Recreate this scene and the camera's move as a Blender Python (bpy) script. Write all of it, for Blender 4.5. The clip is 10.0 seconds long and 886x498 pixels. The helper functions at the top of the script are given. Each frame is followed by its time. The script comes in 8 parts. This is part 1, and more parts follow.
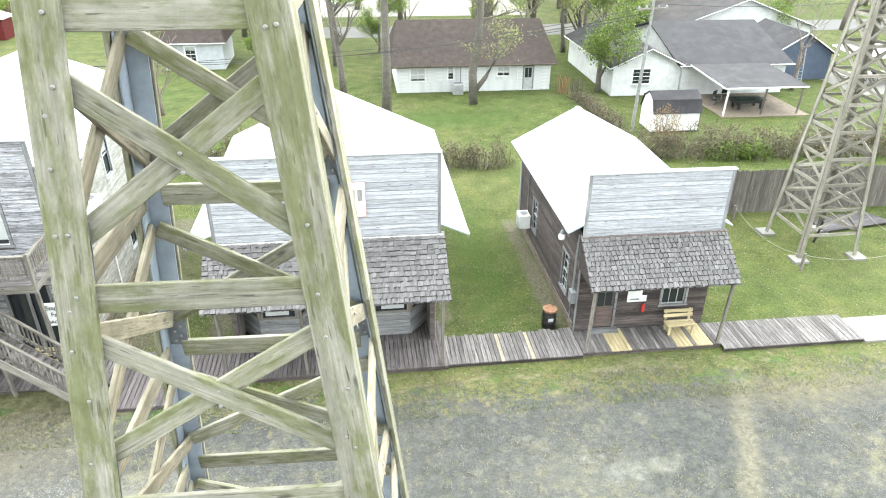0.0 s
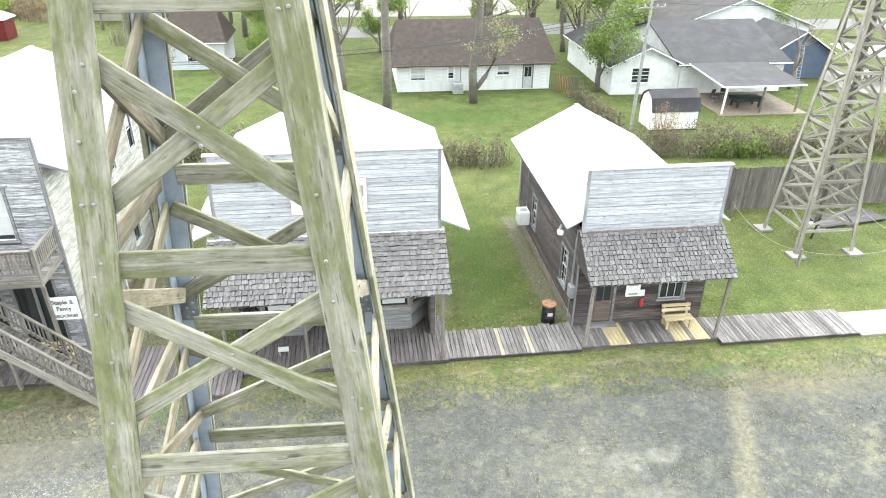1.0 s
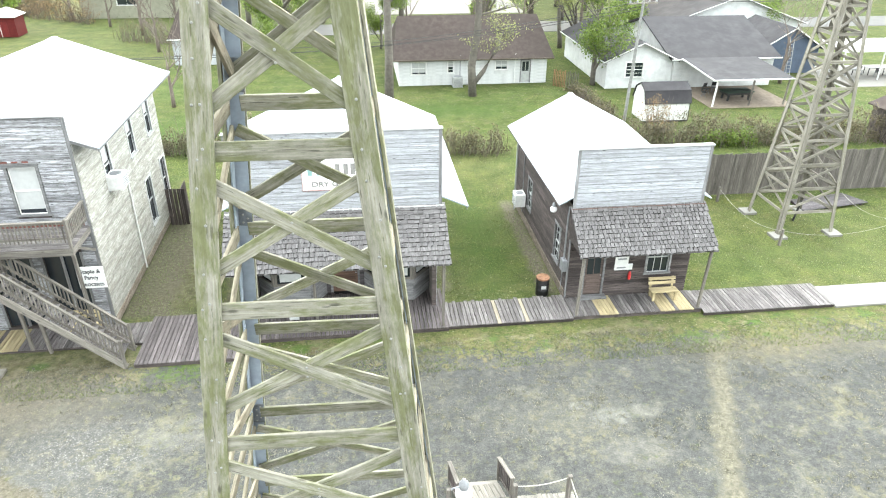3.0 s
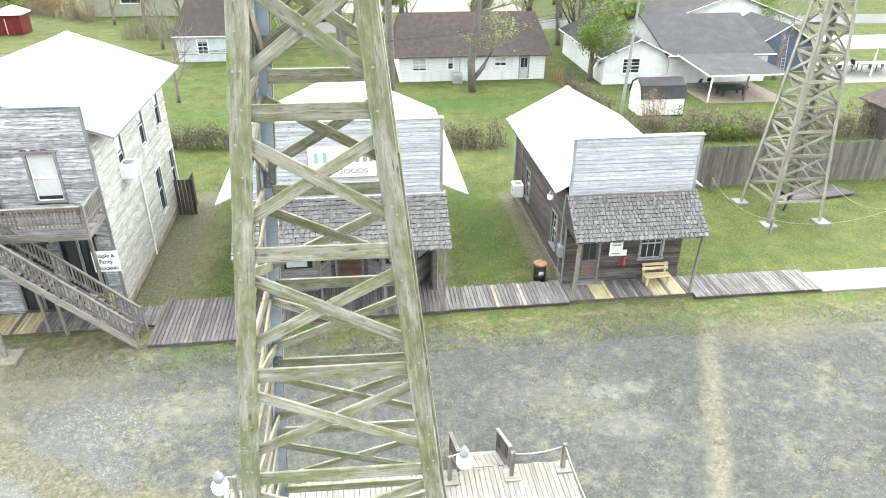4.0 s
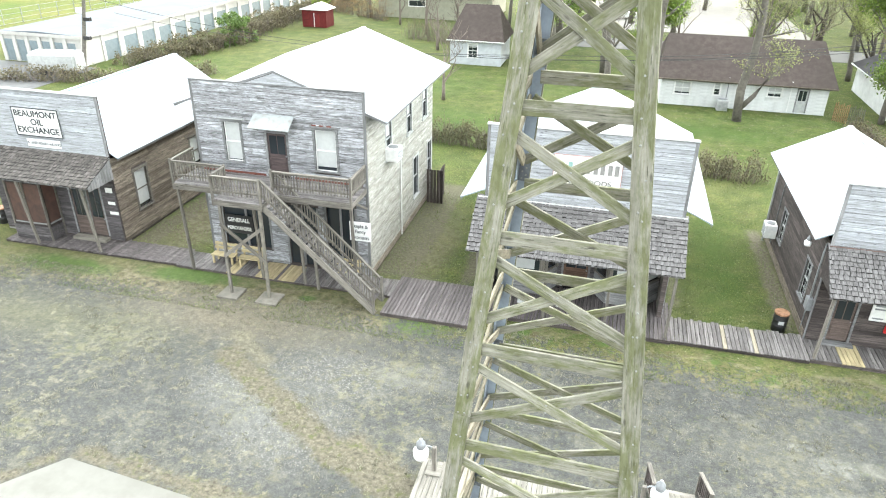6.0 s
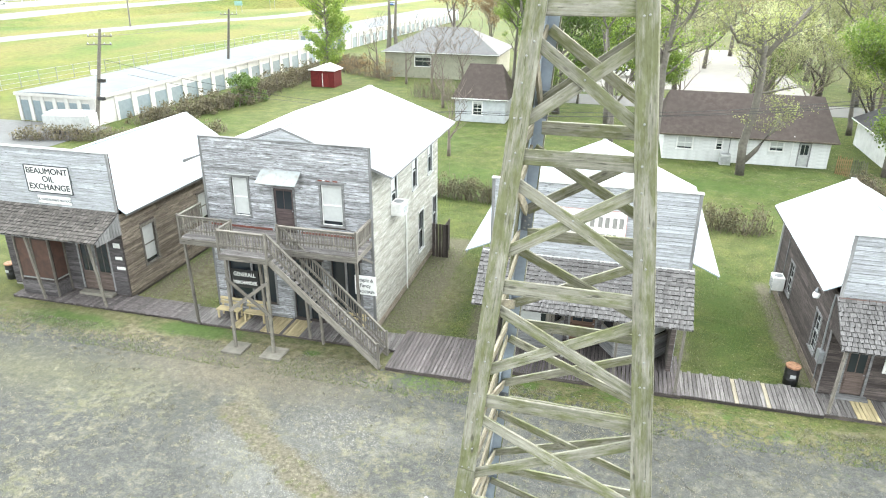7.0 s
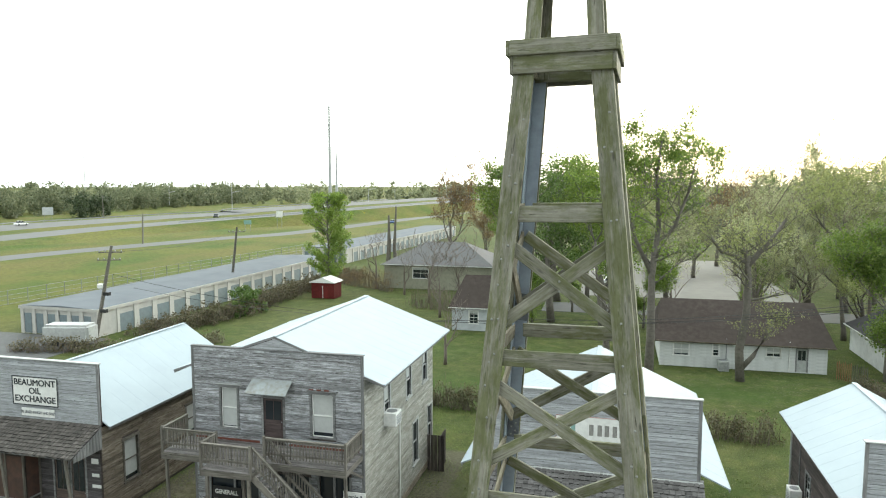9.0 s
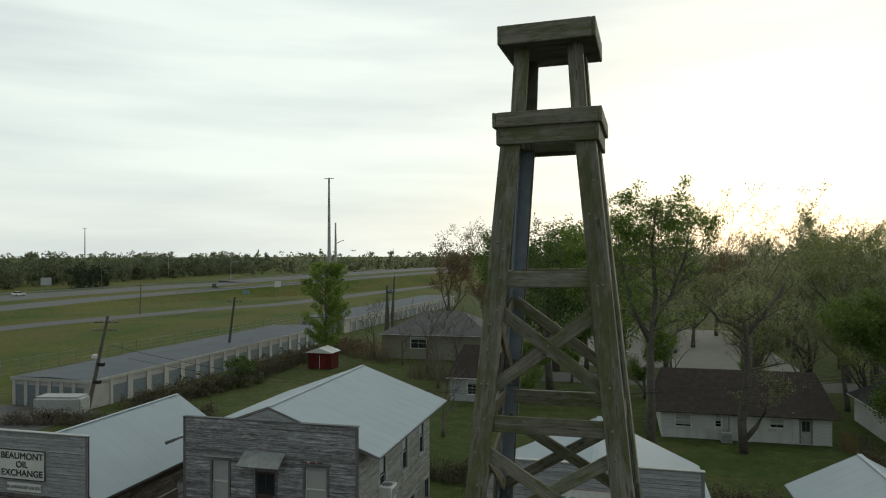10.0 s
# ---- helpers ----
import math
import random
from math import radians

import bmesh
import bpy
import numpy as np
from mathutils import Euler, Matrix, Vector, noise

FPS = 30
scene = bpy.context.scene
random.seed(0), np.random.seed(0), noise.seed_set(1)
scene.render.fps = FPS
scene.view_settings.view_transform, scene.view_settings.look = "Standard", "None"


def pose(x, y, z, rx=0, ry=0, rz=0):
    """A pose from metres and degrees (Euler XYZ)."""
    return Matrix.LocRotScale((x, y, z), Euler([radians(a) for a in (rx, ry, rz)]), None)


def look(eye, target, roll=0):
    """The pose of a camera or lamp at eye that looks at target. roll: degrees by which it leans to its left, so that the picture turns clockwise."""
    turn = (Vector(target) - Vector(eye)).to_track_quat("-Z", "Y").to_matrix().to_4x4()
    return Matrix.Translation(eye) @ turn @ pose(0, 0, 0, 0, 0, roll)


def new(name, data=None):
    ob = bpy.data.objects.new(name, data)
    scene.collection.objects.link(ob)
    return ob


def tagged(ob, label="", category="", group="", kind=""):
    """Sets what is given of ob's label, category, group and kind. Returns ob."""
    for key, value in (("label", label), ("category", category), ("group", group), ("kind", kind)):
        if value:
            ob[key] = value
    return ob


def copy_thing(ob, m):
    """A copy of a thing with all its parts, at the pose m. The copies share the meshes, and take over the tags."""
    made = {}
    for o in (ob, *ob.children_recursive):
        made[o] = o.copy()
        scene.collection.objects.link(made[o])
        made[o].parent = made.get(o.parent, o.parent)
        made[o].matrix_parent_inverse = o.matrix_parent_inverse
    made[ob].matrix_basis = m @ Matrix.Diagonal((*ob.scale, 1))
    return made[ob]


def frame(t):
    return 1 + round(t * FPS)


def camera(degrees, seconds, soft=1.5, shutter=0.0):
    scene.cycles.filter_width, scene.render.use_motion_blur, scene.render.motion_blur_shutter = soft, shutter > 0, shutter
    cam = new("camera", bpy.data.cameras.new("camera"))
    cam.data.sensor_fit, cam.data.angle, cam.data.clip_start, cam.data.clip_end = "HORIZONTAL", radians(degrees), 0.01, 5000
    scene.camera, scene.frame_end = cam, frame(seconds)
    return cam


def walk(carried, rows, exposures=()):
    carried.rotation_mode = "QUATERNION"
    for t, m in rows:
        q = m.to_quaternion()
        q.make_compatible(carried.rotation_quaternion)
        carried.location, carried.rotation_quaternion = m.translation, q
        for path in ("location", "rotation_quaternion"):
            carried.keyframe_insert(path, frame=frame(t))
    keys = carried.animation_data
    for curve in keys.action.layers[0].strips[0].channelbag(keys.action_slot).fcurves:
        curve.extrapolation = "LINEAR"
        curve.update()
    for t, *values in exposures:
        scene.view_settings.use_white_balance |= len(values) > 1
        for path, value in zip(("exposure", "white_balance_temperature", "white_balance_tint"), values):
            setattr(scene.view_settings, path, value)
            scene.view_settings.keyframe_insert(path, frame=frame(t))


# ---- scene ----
cam = camera(65.7, 10.0, soft=1.1)
PATH = [
    (0, (0.045, 0.199, 16.601), (0.266, 1.946, 15.652), 0.5),
    (0.5, (0.032, 0.078, 16.58), (0.253, 1.825, 15.632), 0.4),
    (1, (0.002, -0.179, 16.558), (0.222, 1.569, 15.611), 0.4),
    (1.5, (-0.054, -0.574, 16.533), (0.166, 1.174, 15.587), 0.3),
    (2, (-0.121, -1.065, 16.533), (0.099, 0.684, 15.587), 0.3),
    (2.5, (-0.19, -1.627, 16.516), (0.03, 0.122, 15.571), 0.4),
    (4, (-0.495, -3.549, 16.514), (-0.273, -1.801, 15.568), 0.4),
    (4.5, (-0.538, -3.797, 16.506), (-0.316, -2.049, 15.559), 0.4),
    (5, (-0.571, -3.965, 16.527), (-0.352, -2.217, 15.58), 0.4),
    (5.5, (-0.634, -3.994, 16.447), (-0.717, -2.231, 15.506), 0.4),
    (6, (-0.646, -4.078, 16.504), (-1.07, -2.353, 15.584), 0.9),
    (7.5, (-0.546, -4.052, 16.362), (-1.012, -2.22, 15.707), 0.4),
    (8, (-0.481, -4.001, 16.337), (-0.961, -2.126, 15.832), 0.1),
    (8.5, (-0.402, -3.984, 16.305), (-0.894, -2.077, 15.96), -0.0),
    (9, (-0.359, -3.947, 16.297), (-0.856, -2.018, 16.109), -0.1),
    (9.5, (-0.292, -3.941, 16.269), (-0.789, -2.004, 16.221), -0.3),
    (10, (-0.213, -4.061, 16.25), (-0.708, -2.123, 16.265), -0.2),
]
walk(cam, [(t, look(eye, target, roll)) for t, eye, target, roll in PATH],
     exposures=[(0.0, 3.56, 6500, 12.5), (2.5, 3.53, 6500, 12.5), (5.5, 3.5, 6500, 12.5), (6.0, 3.43, 6500, 12.3), (7.5, 3.39, 6500, 11.8), (8.0, 3.22, 6500, 9.5), (8.5, 2.8, 6520, 8), (9.0, 2.1, 6540, 6.0), (9.5, 1.05, 6550, 7), (9.8, 0.2, 6580, 5.5), (10.0, 0.0, 6600, 5)])

# ---- world and sun: thin high cloud, low sun behind the far trees ----
SUN_AZ, SUN_EL = radians(12), radians(9)
world = bpy.data.worlds.new("sky")
scene.world = world
world.use_nodes = True
wn = world.node_tree.nodes
wl = world.node_tree.links
wn.clear()
w_out = wn.new("ShaderNodeOutputWorld")
w_bg = wn.new("ShaderNodeBackground")
w_sky = wn.new("ShaderNodeTexSky")
w_sky.sky_type, w_sky.sun_disc = "NISHITA", False
w_sky.sun_elevation, w_sky.sun_rotation = SUN_EL, SUN_AZ
w_sky.air_density, w_sky.dust_density = 1.0, 2.0
w_co = wn.new("ShaderNodeTexCoord")
w_map = wn.new("ShaderNodeMapping")
w_map.inputs["Scale"].default_value = (1.4, 1.4, 12.0)
w_map.inputs["Rotation"].default_value = (0.06, 0.0, 0.5)
w_noise = wn.new("ShaderNodeTexNoise")
w_noise.inputs["Scale"].default_value, w_noise.inputs["Detail"].default_value = 1.3, 7.0
w_ramp = wn.new("ShaderNodeValToRGB")
w_ramp.color_ramp.elements[0].position, w_ramp.color_ramp.elements[0].color = 0.36, (8.0, 8.55, 8.35, 1)
w_ramp.color_ramp.elements[1].position, w_ramp.color_ramp.elements[1].color = 0.66, (6.2, 6.75, 6.95, 1)
w_mix = wn.new("ShaderNodeMix")
w_mix.data_type = "RGBA"
w_mix.inputs[0].default_value = 0.86
# the veil is brightest round the sun and dims away from it
w_dot = wn.new("ShaderNodeVectorMath")
w_dot.operation = "DOT_PRODUCT"
w_dot.inputs[1].default_value = (math.sin(SUN_AZ) * math.cos(SUN_EL), math.cos(SUN_AZ) * math.cos(SUN_EL), math.sin(SUN_EL))
w_fall = wn.new("ShaderNodeMapRange")
w_fall.interpolation_type = "SMOOTHSTEP"
w_fall.inputs["From Min"].default_value, w_fall.inputs["From Max"].default_value = -0.9, 0.75
w_fall.inputs["To Min"].default_value, w_fall.inputs["To Max"].default_value = 0.42, 1.12
w_glow = wn.new("ShaderNodeMix")
w_glow.data_type, w_glow.blend_type = "RGBA", "MULTIPLY"
w_glow.inputs[0].default_value = 1.0
wl.new(w_co.outputs["Generated"], w_dot.inputs[0])
wl.new(w_dot.outputs["Value"], w_fall.inputs["Value"])
wl.new(w_ramp.outputs["Color"], w_glow.inputs[6])
wl.new(w_fall.outputs["Result"], w_glow.inputs[7])
wl.new(w_co.outputs["Generated"], w_map.inputs["Vector"])
wl.new(w_map.outputs["Vector"], w_noise.inputs["Vector"])
wl.new(w_noise.outputs["Fac"], w_ramp.inputs["Fac"])
wl.new(w_sky.outputs["Color"], w_mix.inputs[6])
wl.new(w_glow.outputs[2], w_mix.inputs[7])
wl.new(w_mix.outputs[2], w_bg.inputs["Color"])
w_bg.inputs["Strength"].default_value = 0.11
wl.new(w_bg.outputs["Background"], w_out.inputs["Surface"])

sun = new("sun", bpy.data.lights.new("sun", "SUN"))
sun.data.energy, sun.data.angle, sun.data.color = 0.5, radians(14), (1.0, 0.9, 0.76)
sun.matrix_basis = look((0, 0, 60), (-math.sin(SUN_AZ) * math.cos(SUN_EL) * 100, -math.cos(SUN_AZ) * math.cos(SUN_EL) * 100, 60 - 100 * math.sin(SUN_EL)))

# ---- materials ----
def nodes_of(name):
    m = bpy.data.materials.new(name)
    m.use_nodes = True
    nt = m.node_tree
    return m, nt.nodes, nt.links, nt.nodes["Principled BSDF"]


def node(ns, kind, **inputs):
    n = ns.new(kind)
    for k, v in inputs.items():
        n.inputs[k.replace("_", " ")].default_value = v
    return n


def ramp(ns, ls, fac, stops):
    r = ns.new("ShaderNodeValToRGB")
    els = r.color_ramp.elements
    while len(els) < len(stops):
        els.new(0.5)
    for e, (p, c) in zip(els, stops):
        e.position, e.color = p, (*c, 1) if len(c) == 3 else c
    ls.new(fac, r.inputs["Fac"])
    return r.outputs["Color"]


def blend(ns, ls, fac, a, b, mode="MIX"):
    m = ns.new("ShaderNodeMix")
    m.data_type, m.blend_type = "RGBA", mode
    for sock, v in ((m.inputs[0], fac), (m.inputs[6], a), (m.inputs[7], b)):
        if isinstance(v, (int, float)):
            sock.default_value = v
        elif isinstance(v, tuple):
            sock.default_value = (*v, 1)
        else:
            ls.new(v, sock)
    return m.outputs[2]


def bump(ns, ls, bsdf, height, strength, distance=0.02):
    b = node(ns, "ShaderNodeBump", Strength=strength, Distance=distance)
    ls.new(height, b.inputs["Height"])
    ls.new(b.outputs["Normal"], bsdf.inputs["Normal"])


def wood(name, light, dark, stain=(0.08, 0.09, 0.04), stain_amount=0.0, rough=0.85, fine=26.0, spread=0.35, streak=2.2, knots=True, blot_amount=0.75, cracks=0.0, relief=0.4, mottle=0.0):
    """Weathered timber, grain along the piece's own x."""
    m, ns, ls, bsdf = nodes_of(name)
    co = ns.new("ShaderNodeTexCoord")
    info = ns.new("ShaderNodeObjectInfo")
    isl = ns.new("ShaderNodeNewGeometry")
    tot = ns.new("ShaderNodeMath")
    tot.operation = "ADD"
    ls.new(info.outputs["Random"], tot.inputs[0])
    ls.new(isl.outputs["Random Per Island"], tot.inputs[1])
    shift = ns.new("ShaderNodeVectorMath")
    shift.operation = "SCALE"
    shift.inputs[0].default_value = (37.0, 11.0, 23.0)
    ls.new(tot.outputs[0], shift.inputs["Scale"])
    add = ns.new("ShaderNodeVectorMath")
    add.operation = "ADD"
    ls.new(co.outputs["Object"], add.inputs[0])
    ls.new(shift.outputs[0], add.inputs[1])
    mp = node(ns, "ShaderNodeMapping")
    mp.inputs["Scale"].default_value = (1.0, fine, fine)
    ls.new(add.outputs[0], mp.inputs["Vector"])
    grain = node(ns, "ShaderNodeTexNoise", Scale=1.6, Detail=6.0, Roughness=0.75, Distortion=0.6)
    ls.new(mp.outputs[0], grain.inputs["Vector"])
    mp4 = node(ns, "ShaderNodeMapping")
    mp4.inputs["Scale"].default_value = (0.45, fine * 0.4, fine * 0.4)
    ls.new(add.outputs[0], mp4.inputs["Vector"])
    band = node(ns, "ShaderNodeTexNoise", Scale=1.6, Detail=3.0, Roughness=0.55, Distortion=1.2)
    ls.new(mp4.outputs[0], band.inputs["Vector"])
    mp2 = node(ns, "ShaderNodeMapping")
    mp2.inputs["Scale"].default_value = (0.7, streak * 2, streak * 2)
    ls.new(add.outputs[0], mp2.inputs["Vector"])
    blot = node(ns, "ShaderNodeTexNoise", Scale=1.4, Detail=4.0, Roughness=0.6)
    ls.new(mp2.outputs[0], blot.inputs["Vector"])
    both = ns.new("ShaderNodeMath")
    both.operation = "MULTIPLY_ADD"
    ls.new(band.outputs["Fac"], both.inputs[0])
    both.inputs[1].default_value = 0.55
    half_grain = ns.new("ShaderNodeMath")
    half_grain.operation = "MULTIPLY"
    ls.new(grain.outputs["Fac"], half_grain.inputs[0])
    half_grain.inputs[1].default_value = 0.45
    ls.new(half_grain.outputs[0], both.inputs[2])
    col = ramp(ns, ls, both.outputs[0], [(0.4, dark), (0.58, light)])
    if cracks:
        mp5 = node(ns, "ShaderNodeMapping")
        mp5.inputs["Scale"].default_value = (2.2, fine * 0.8, fine * 0.8)
        ls.new(add.outputs[0], mp5.inputs["Vector"])
        dash = node(ns, "ShaderNodeTexNoise", Scale=1.6, Detail=2.0, Roughness=0.5)
        ls.new(mp5.outputs[0], dash.inputs["Vector"])
        col = blend(ns, ls, ramp(ns, ls, dash.outputs["Fac"], [(0.63, (0, 0, 0)), (0.68, (cracks,) * 3)]), col, tuple(c * 0.35 for c in dark))
    mid = tuple((a + b) / 2 for a, b in zip(light, dark))
    col = blend(ns, ls, ramp(ns, ls, blot.outputs["Fac"], [(0.42, (0, 0, 0)), (0.68, (blot_amount,) * 3)]), col, tuple(c * 0.62 for c in mid))
    if stain_amount:
        mp7 = node(ns, "ShaderNodeMapping")
        mp7.inputs["Scale"].default_value = (0.5, 2.0, 2.0)
        ls.new(add.outputs[0], mp7.inputs["Vector"])
        st = node(ns, "ShaderNodeTexNoise", Scale=2.6, Detail=8.0, Roughness=0.72)
        ls.new(mp7.outputs[0], st.inputs["Vector"])
        k = ramp(ns, ls, st.outputs["Fac"], [(0.45, (0, 0, 0)), (0.58, (stain_amount,) * 3)])
        col = blend(ns, ls, k, col, stain)
    if mottle:
        mo = node(ns, "ShaderNodeTexNoise", Scale=9.0, Detail=4.0, Roughness=0.72)
        mp6 = node(ns, "ShaderNodeMapping")
        mp6.inputs["Scale"].default_value = (0.45, 1.0, 1.0)
        ls.new(add.outputs[0], mp6.inputs["Vector"])
        ls.new(mp6.outputs[0], mo.inputs["Vector"])
        lo, hi = 1 - mottle, 1 + mottle * 0.8
        col = blend(ns, ls, 1.0, col, ramp(ns, ls, mo.outputs["Fac"], [(0.33, (lo, lo * 1.02, lo * 0.95)), (0.5, (1, 1, 1)), (0.66, (hi, hi, hi))]), "MULTIPLY")
    if knots:
        vo = node(ns, "ShaderNodeTexVoronoi", Scale=1.0)
        mp3 = node(ns, "ShaderNodeMapping")
        mp3.inputs["Scale"].default_value = (1.6, 5.0, 5.0)
        ls.new(add.outputs[0], mp3.inputs["Vector"])
        ls.new(mp3.outputs[0], vo.inputs["Vector"])
        k = ramp(ns, ls, vo.outputs["Distance"], [(0.06, (0.8,) * 3), (0.13, (0, 0, 0))])
        col = blend(ns, ls, k, col, tuple(c * 0.35 for c in dark))
    val = ns.new("ShaderNodeMapRange")
    val.inputs["To Min"].default_value, val.inputs["To Max"].default_value = 1 - spread, 1 + spread
    frac = ns.new("ShaderNodeMath")
    frac.operation = "FRACT"
    ls.new(tot.outputs[0], frac.inputs[0])
    ls.new(frac.outputs[0], val.inputs["Value"])
    hsv = node(ns, "ShaderNodeHueSaturation")
    ls.new(col, hsv.inputs["Color"])
    ls.new(val.outputs["Result"], hsv.inputs["Value"])
    ls.new(hsv.outputs["Color"], bsdf.inputs["Base Color"])
    bsdf.inputs["Roughness"].default_value = rough
    bsdf.inputs["Specular IOR Level"].default_value = 0.25
    bump(ns, ls, bsdf, grain.outputs["Fac"], relief, 0.012)
    return m


def plain(name, colour, rough=0.6, metal=0.0, vary=0.15, scale=6.0, second=None, relief=0.0, spec=0.5, placed=False):
    """A surface with blotches at two scales."""
    m, ns, ls, bsdf = nodes_of(name)
    co = ns.new("ShaderNodeTexCoord")
    n1 = node(ns, "ShaderNodeTexNoise", Scale=scale, Detail=4.0, Roughness=0.65)
    n2 = node(ns, "ShaderNodeTexNoise", Scale=scale * 0.13, Detail=3.0)
    where = ns.new("ShaderNodeNewGeometry").outputs["Position"] if placed else co.outputs["Object"]
    for n in (n1, n2):
        ls.new(where, n.inputs["Vector"])
    other = second or tuple(max(0.0, c * (1 - 2 * vary)) for c in colour)
    col = blend(ns, ls, ramp(ns, ls, n1.outputs["Fac"], [(0.4, (0, 0, 0)), (0.7, (1, 1, 1))]), colour, other)
    col = blend(ns, ls, ramp(ns, ls, n2.outputs["Fac"], [(0.42, (0, 0, 0)), (0.62, (vary * 2,) * 3)]), col, tuple(c * 0.7 for c in other))
    ls.new(col, bsdf.inputs["Base Color"])
    bsdf.inputs["Roughness"].default_value, bsdf.inputs["Metallic"].default_value = rough, metal
    bsdf.inputs["Specular IOR Level"].default_value = spec
    if relief:
        bump(ns, ls, bsdf, n1.outputs["Fac"], relief, 0.02)
    return m


def leaf(name, a, b, glow=0.35):
    m, ns, ls, bsdf = nodes_of(name)
    geo = ns.new("ShaderNodeNewGeometry")
    info = ns.new("ShaderNodeObjectInfo")
    col = ramp(ns, ls, geo.outputs["Random Per Island"], [(0.0, a), (1.0, b)])
    hsv = node(ns, "ShaderNodeHueSaturation")
    mr = ns.new("ShaderNodeMapRange")
    mr.inputs["To Min"].default_value, mr.inputs["To Max"].default_value = 0.8, 1.2
    ls.new(info.outputs["Random"], mr.inputs["Value"])
    ls.new(mr.outputs["Result"], hsv.inputs["Value"])
    ls.new(col, hsv.inputs["Color"])
    tr = ns.new("ShaderNodeBsdfTranslucent")
    ls.new(hsv.outputs["Color"], tr.inputs["Color"])
    ls.new(hsv.outputs["Color"], bsdf.inputs["Base Color"])
    bsdf.inputs["Roughness"].default_value = 0.6
    mx = ns.new("ShaderNodeMixShader")
    mx.inputs[0].default_value = glow
    ls.new(bsdf.outputs[0], mx.inputs[1])
    ls.new(tr.outputs[0], mx.inputs[2])
    ls.new(mx.outputs[0], ns["Material Output"].inputs["Surface"])
    return m


def glass(name, tint=(0.02, 0.025, 0.03), rough=0.06):
    m, ns, ls, bsdf = nodes_of(name)
    bsdf.inputs["Base Color"].default_value = (*tint, 1)
    bsdf.inputs["Roughness"].default_value = rough
    bsdf.inputs["Specular IOR Level"].default_value = 0.7
    return m


def ground_material():
    """Gravel lot in front of the boardwalk, rough lawn everywhere else, worn bare strips."""
    m, ns, ls, bsdf = nodes_of("ground_gravel_and_grass")
    geo = ns.new("ShaderNodeNewGeometry")
    sep = ns.new("ShaderNodeSeparateXYZ")
    ls.new(geo.outputs["Position"], sep.inputs[0])

    def blob(bx, by, rx, ry, soft):
        """1 inside a rough round patch, 0 outside."""
        ex = math_of("MULTIPLY", math_of("SUBTRACT", x, bx), 1 / rx)
        ey = math_of("MULTIPLY", math_of("SUBTRACT", y, by), 1 / ry)
        d = math_of("SQRT", math_of("ADD", math_of("MULTIPLY", ex, ex), math_of("MULTIPLY", ey, ey)))
        d = math_of("ADD", d, math_of("MULTIPLY", math_of("SUBTRACT", mid, 0.5), 1.1))
        d = math_of("ADD", d, math_of("MULTIPLY", math_of("SUBTRACT", fine, 0.5), 0.5))
        return math_of("MULTIPLY", math_of("SUBTRACT", 1.0, d), soft, True)

    def noise_at(scale, detail=5.0, rough=0.6, stretch=(1, 1, 1)):
        mp = node(ns, "ShaderNodeMapping")
        mp.inputs["Scale"].default_value = stretch
        ls.new(geo.outputs["Position"], mp.inputs["Vector"])
        n = node(ns, "ShaderNodeTexNoise", Scale=scale, Detail=detail, Roughness=rough)
        ls.new(mp.outputs[0], n.inputs["Vector"])
        return n.outputs["Fac"]

    def math_of(op, a, b=None, clamp=False):
        n = ns.new("ShaderNodeMath")
        n.operation, n.use_clamp = op, clamp
        for i, v in enumerate((a, b)):
            if v is None:
                continue
            if isinstance(v, (int, float)):
                n.inputs[i].default_value = v
            else:
                ls.new(v, n.inputs[i])
        return n.outputs[0]

    x, y = sep.outputs["X"], sep.outputs["Y"]
    big, mid, fine, tiny = noise_at(0.22, 6.0), noise_at(1.1, 5.0, 0.65), noise_at(7.0, 3.0, 0.7), noise_at(32.0, 1.0, 0.6)
    # lawn
    huge = noise_at(0.035, 4.0, 0.6)
    clump = noise_at(2.6, 4.0, 0.7)
    g = ramp(ns, ls, fine, [(0.3, (0.022, 0.037, 0.011)), (0.48, (0.052, 0.073, 0.021)), (0.66, (0.105, 0.124, 0.045))])
    g = blend(ns, ls, ramp(ns, ls, mid, [(0.48, (0, 0, 0)), (0.68, (0.6,) * 3)]), g, (0.1, 0.096, 0.056))
    g = blend(ns, ls, ramp(ns, ls, clump, [(0.5, (0, 0, 0)), (0.68, (0.55,) * 3)]), g, (0.03, 0.055, 0.019))
    g = blend(ns, ls, ramp(ns, ls, big, [(0.42, (0, 0, 0)), (0.66, (0.5,) * 3)]), g, (0.05, 0.083, 0.028))
    g = blend(ns, ls, ramp(ns, ls, huge, [(0.45, (0, 0, 0)), (0.62, (0.6,) * 3)]), g, (0.095, 0.1, 0.048))
    g = blend(ns, ls, ramp(ns, ls, tiny, [(0.36, (0.3,) * 3), (0.54, (0, 0, 0))]), g, (0.025, 0.034, 0.012))
    grit = noise_at(15.0, 2.0, 0.75)
    g = blend(ns, ls, 1.0, g, ramp(ns, ls, noise_at(0.7, 5.0, 0.72), [(0.3, (0.62, 0.66, 0.6)), (0.5, (1.0,) * 3), (0.68, (1.4, 1.3, 1.25))]), "MULTIPLY")
    g = blend(ns, ls, 1.0, g, ramp(ns, ls, grit, [(0.3, (0.68,) * 3), (0.5, (0.98,) * 3), (0.7, (1.35, 1.33, 1.28))]), "MULTIPLY")
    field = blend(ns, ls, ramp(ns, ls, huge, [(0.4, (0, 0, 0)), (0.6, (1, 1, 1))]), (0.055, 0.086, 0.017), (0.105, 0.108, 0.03))
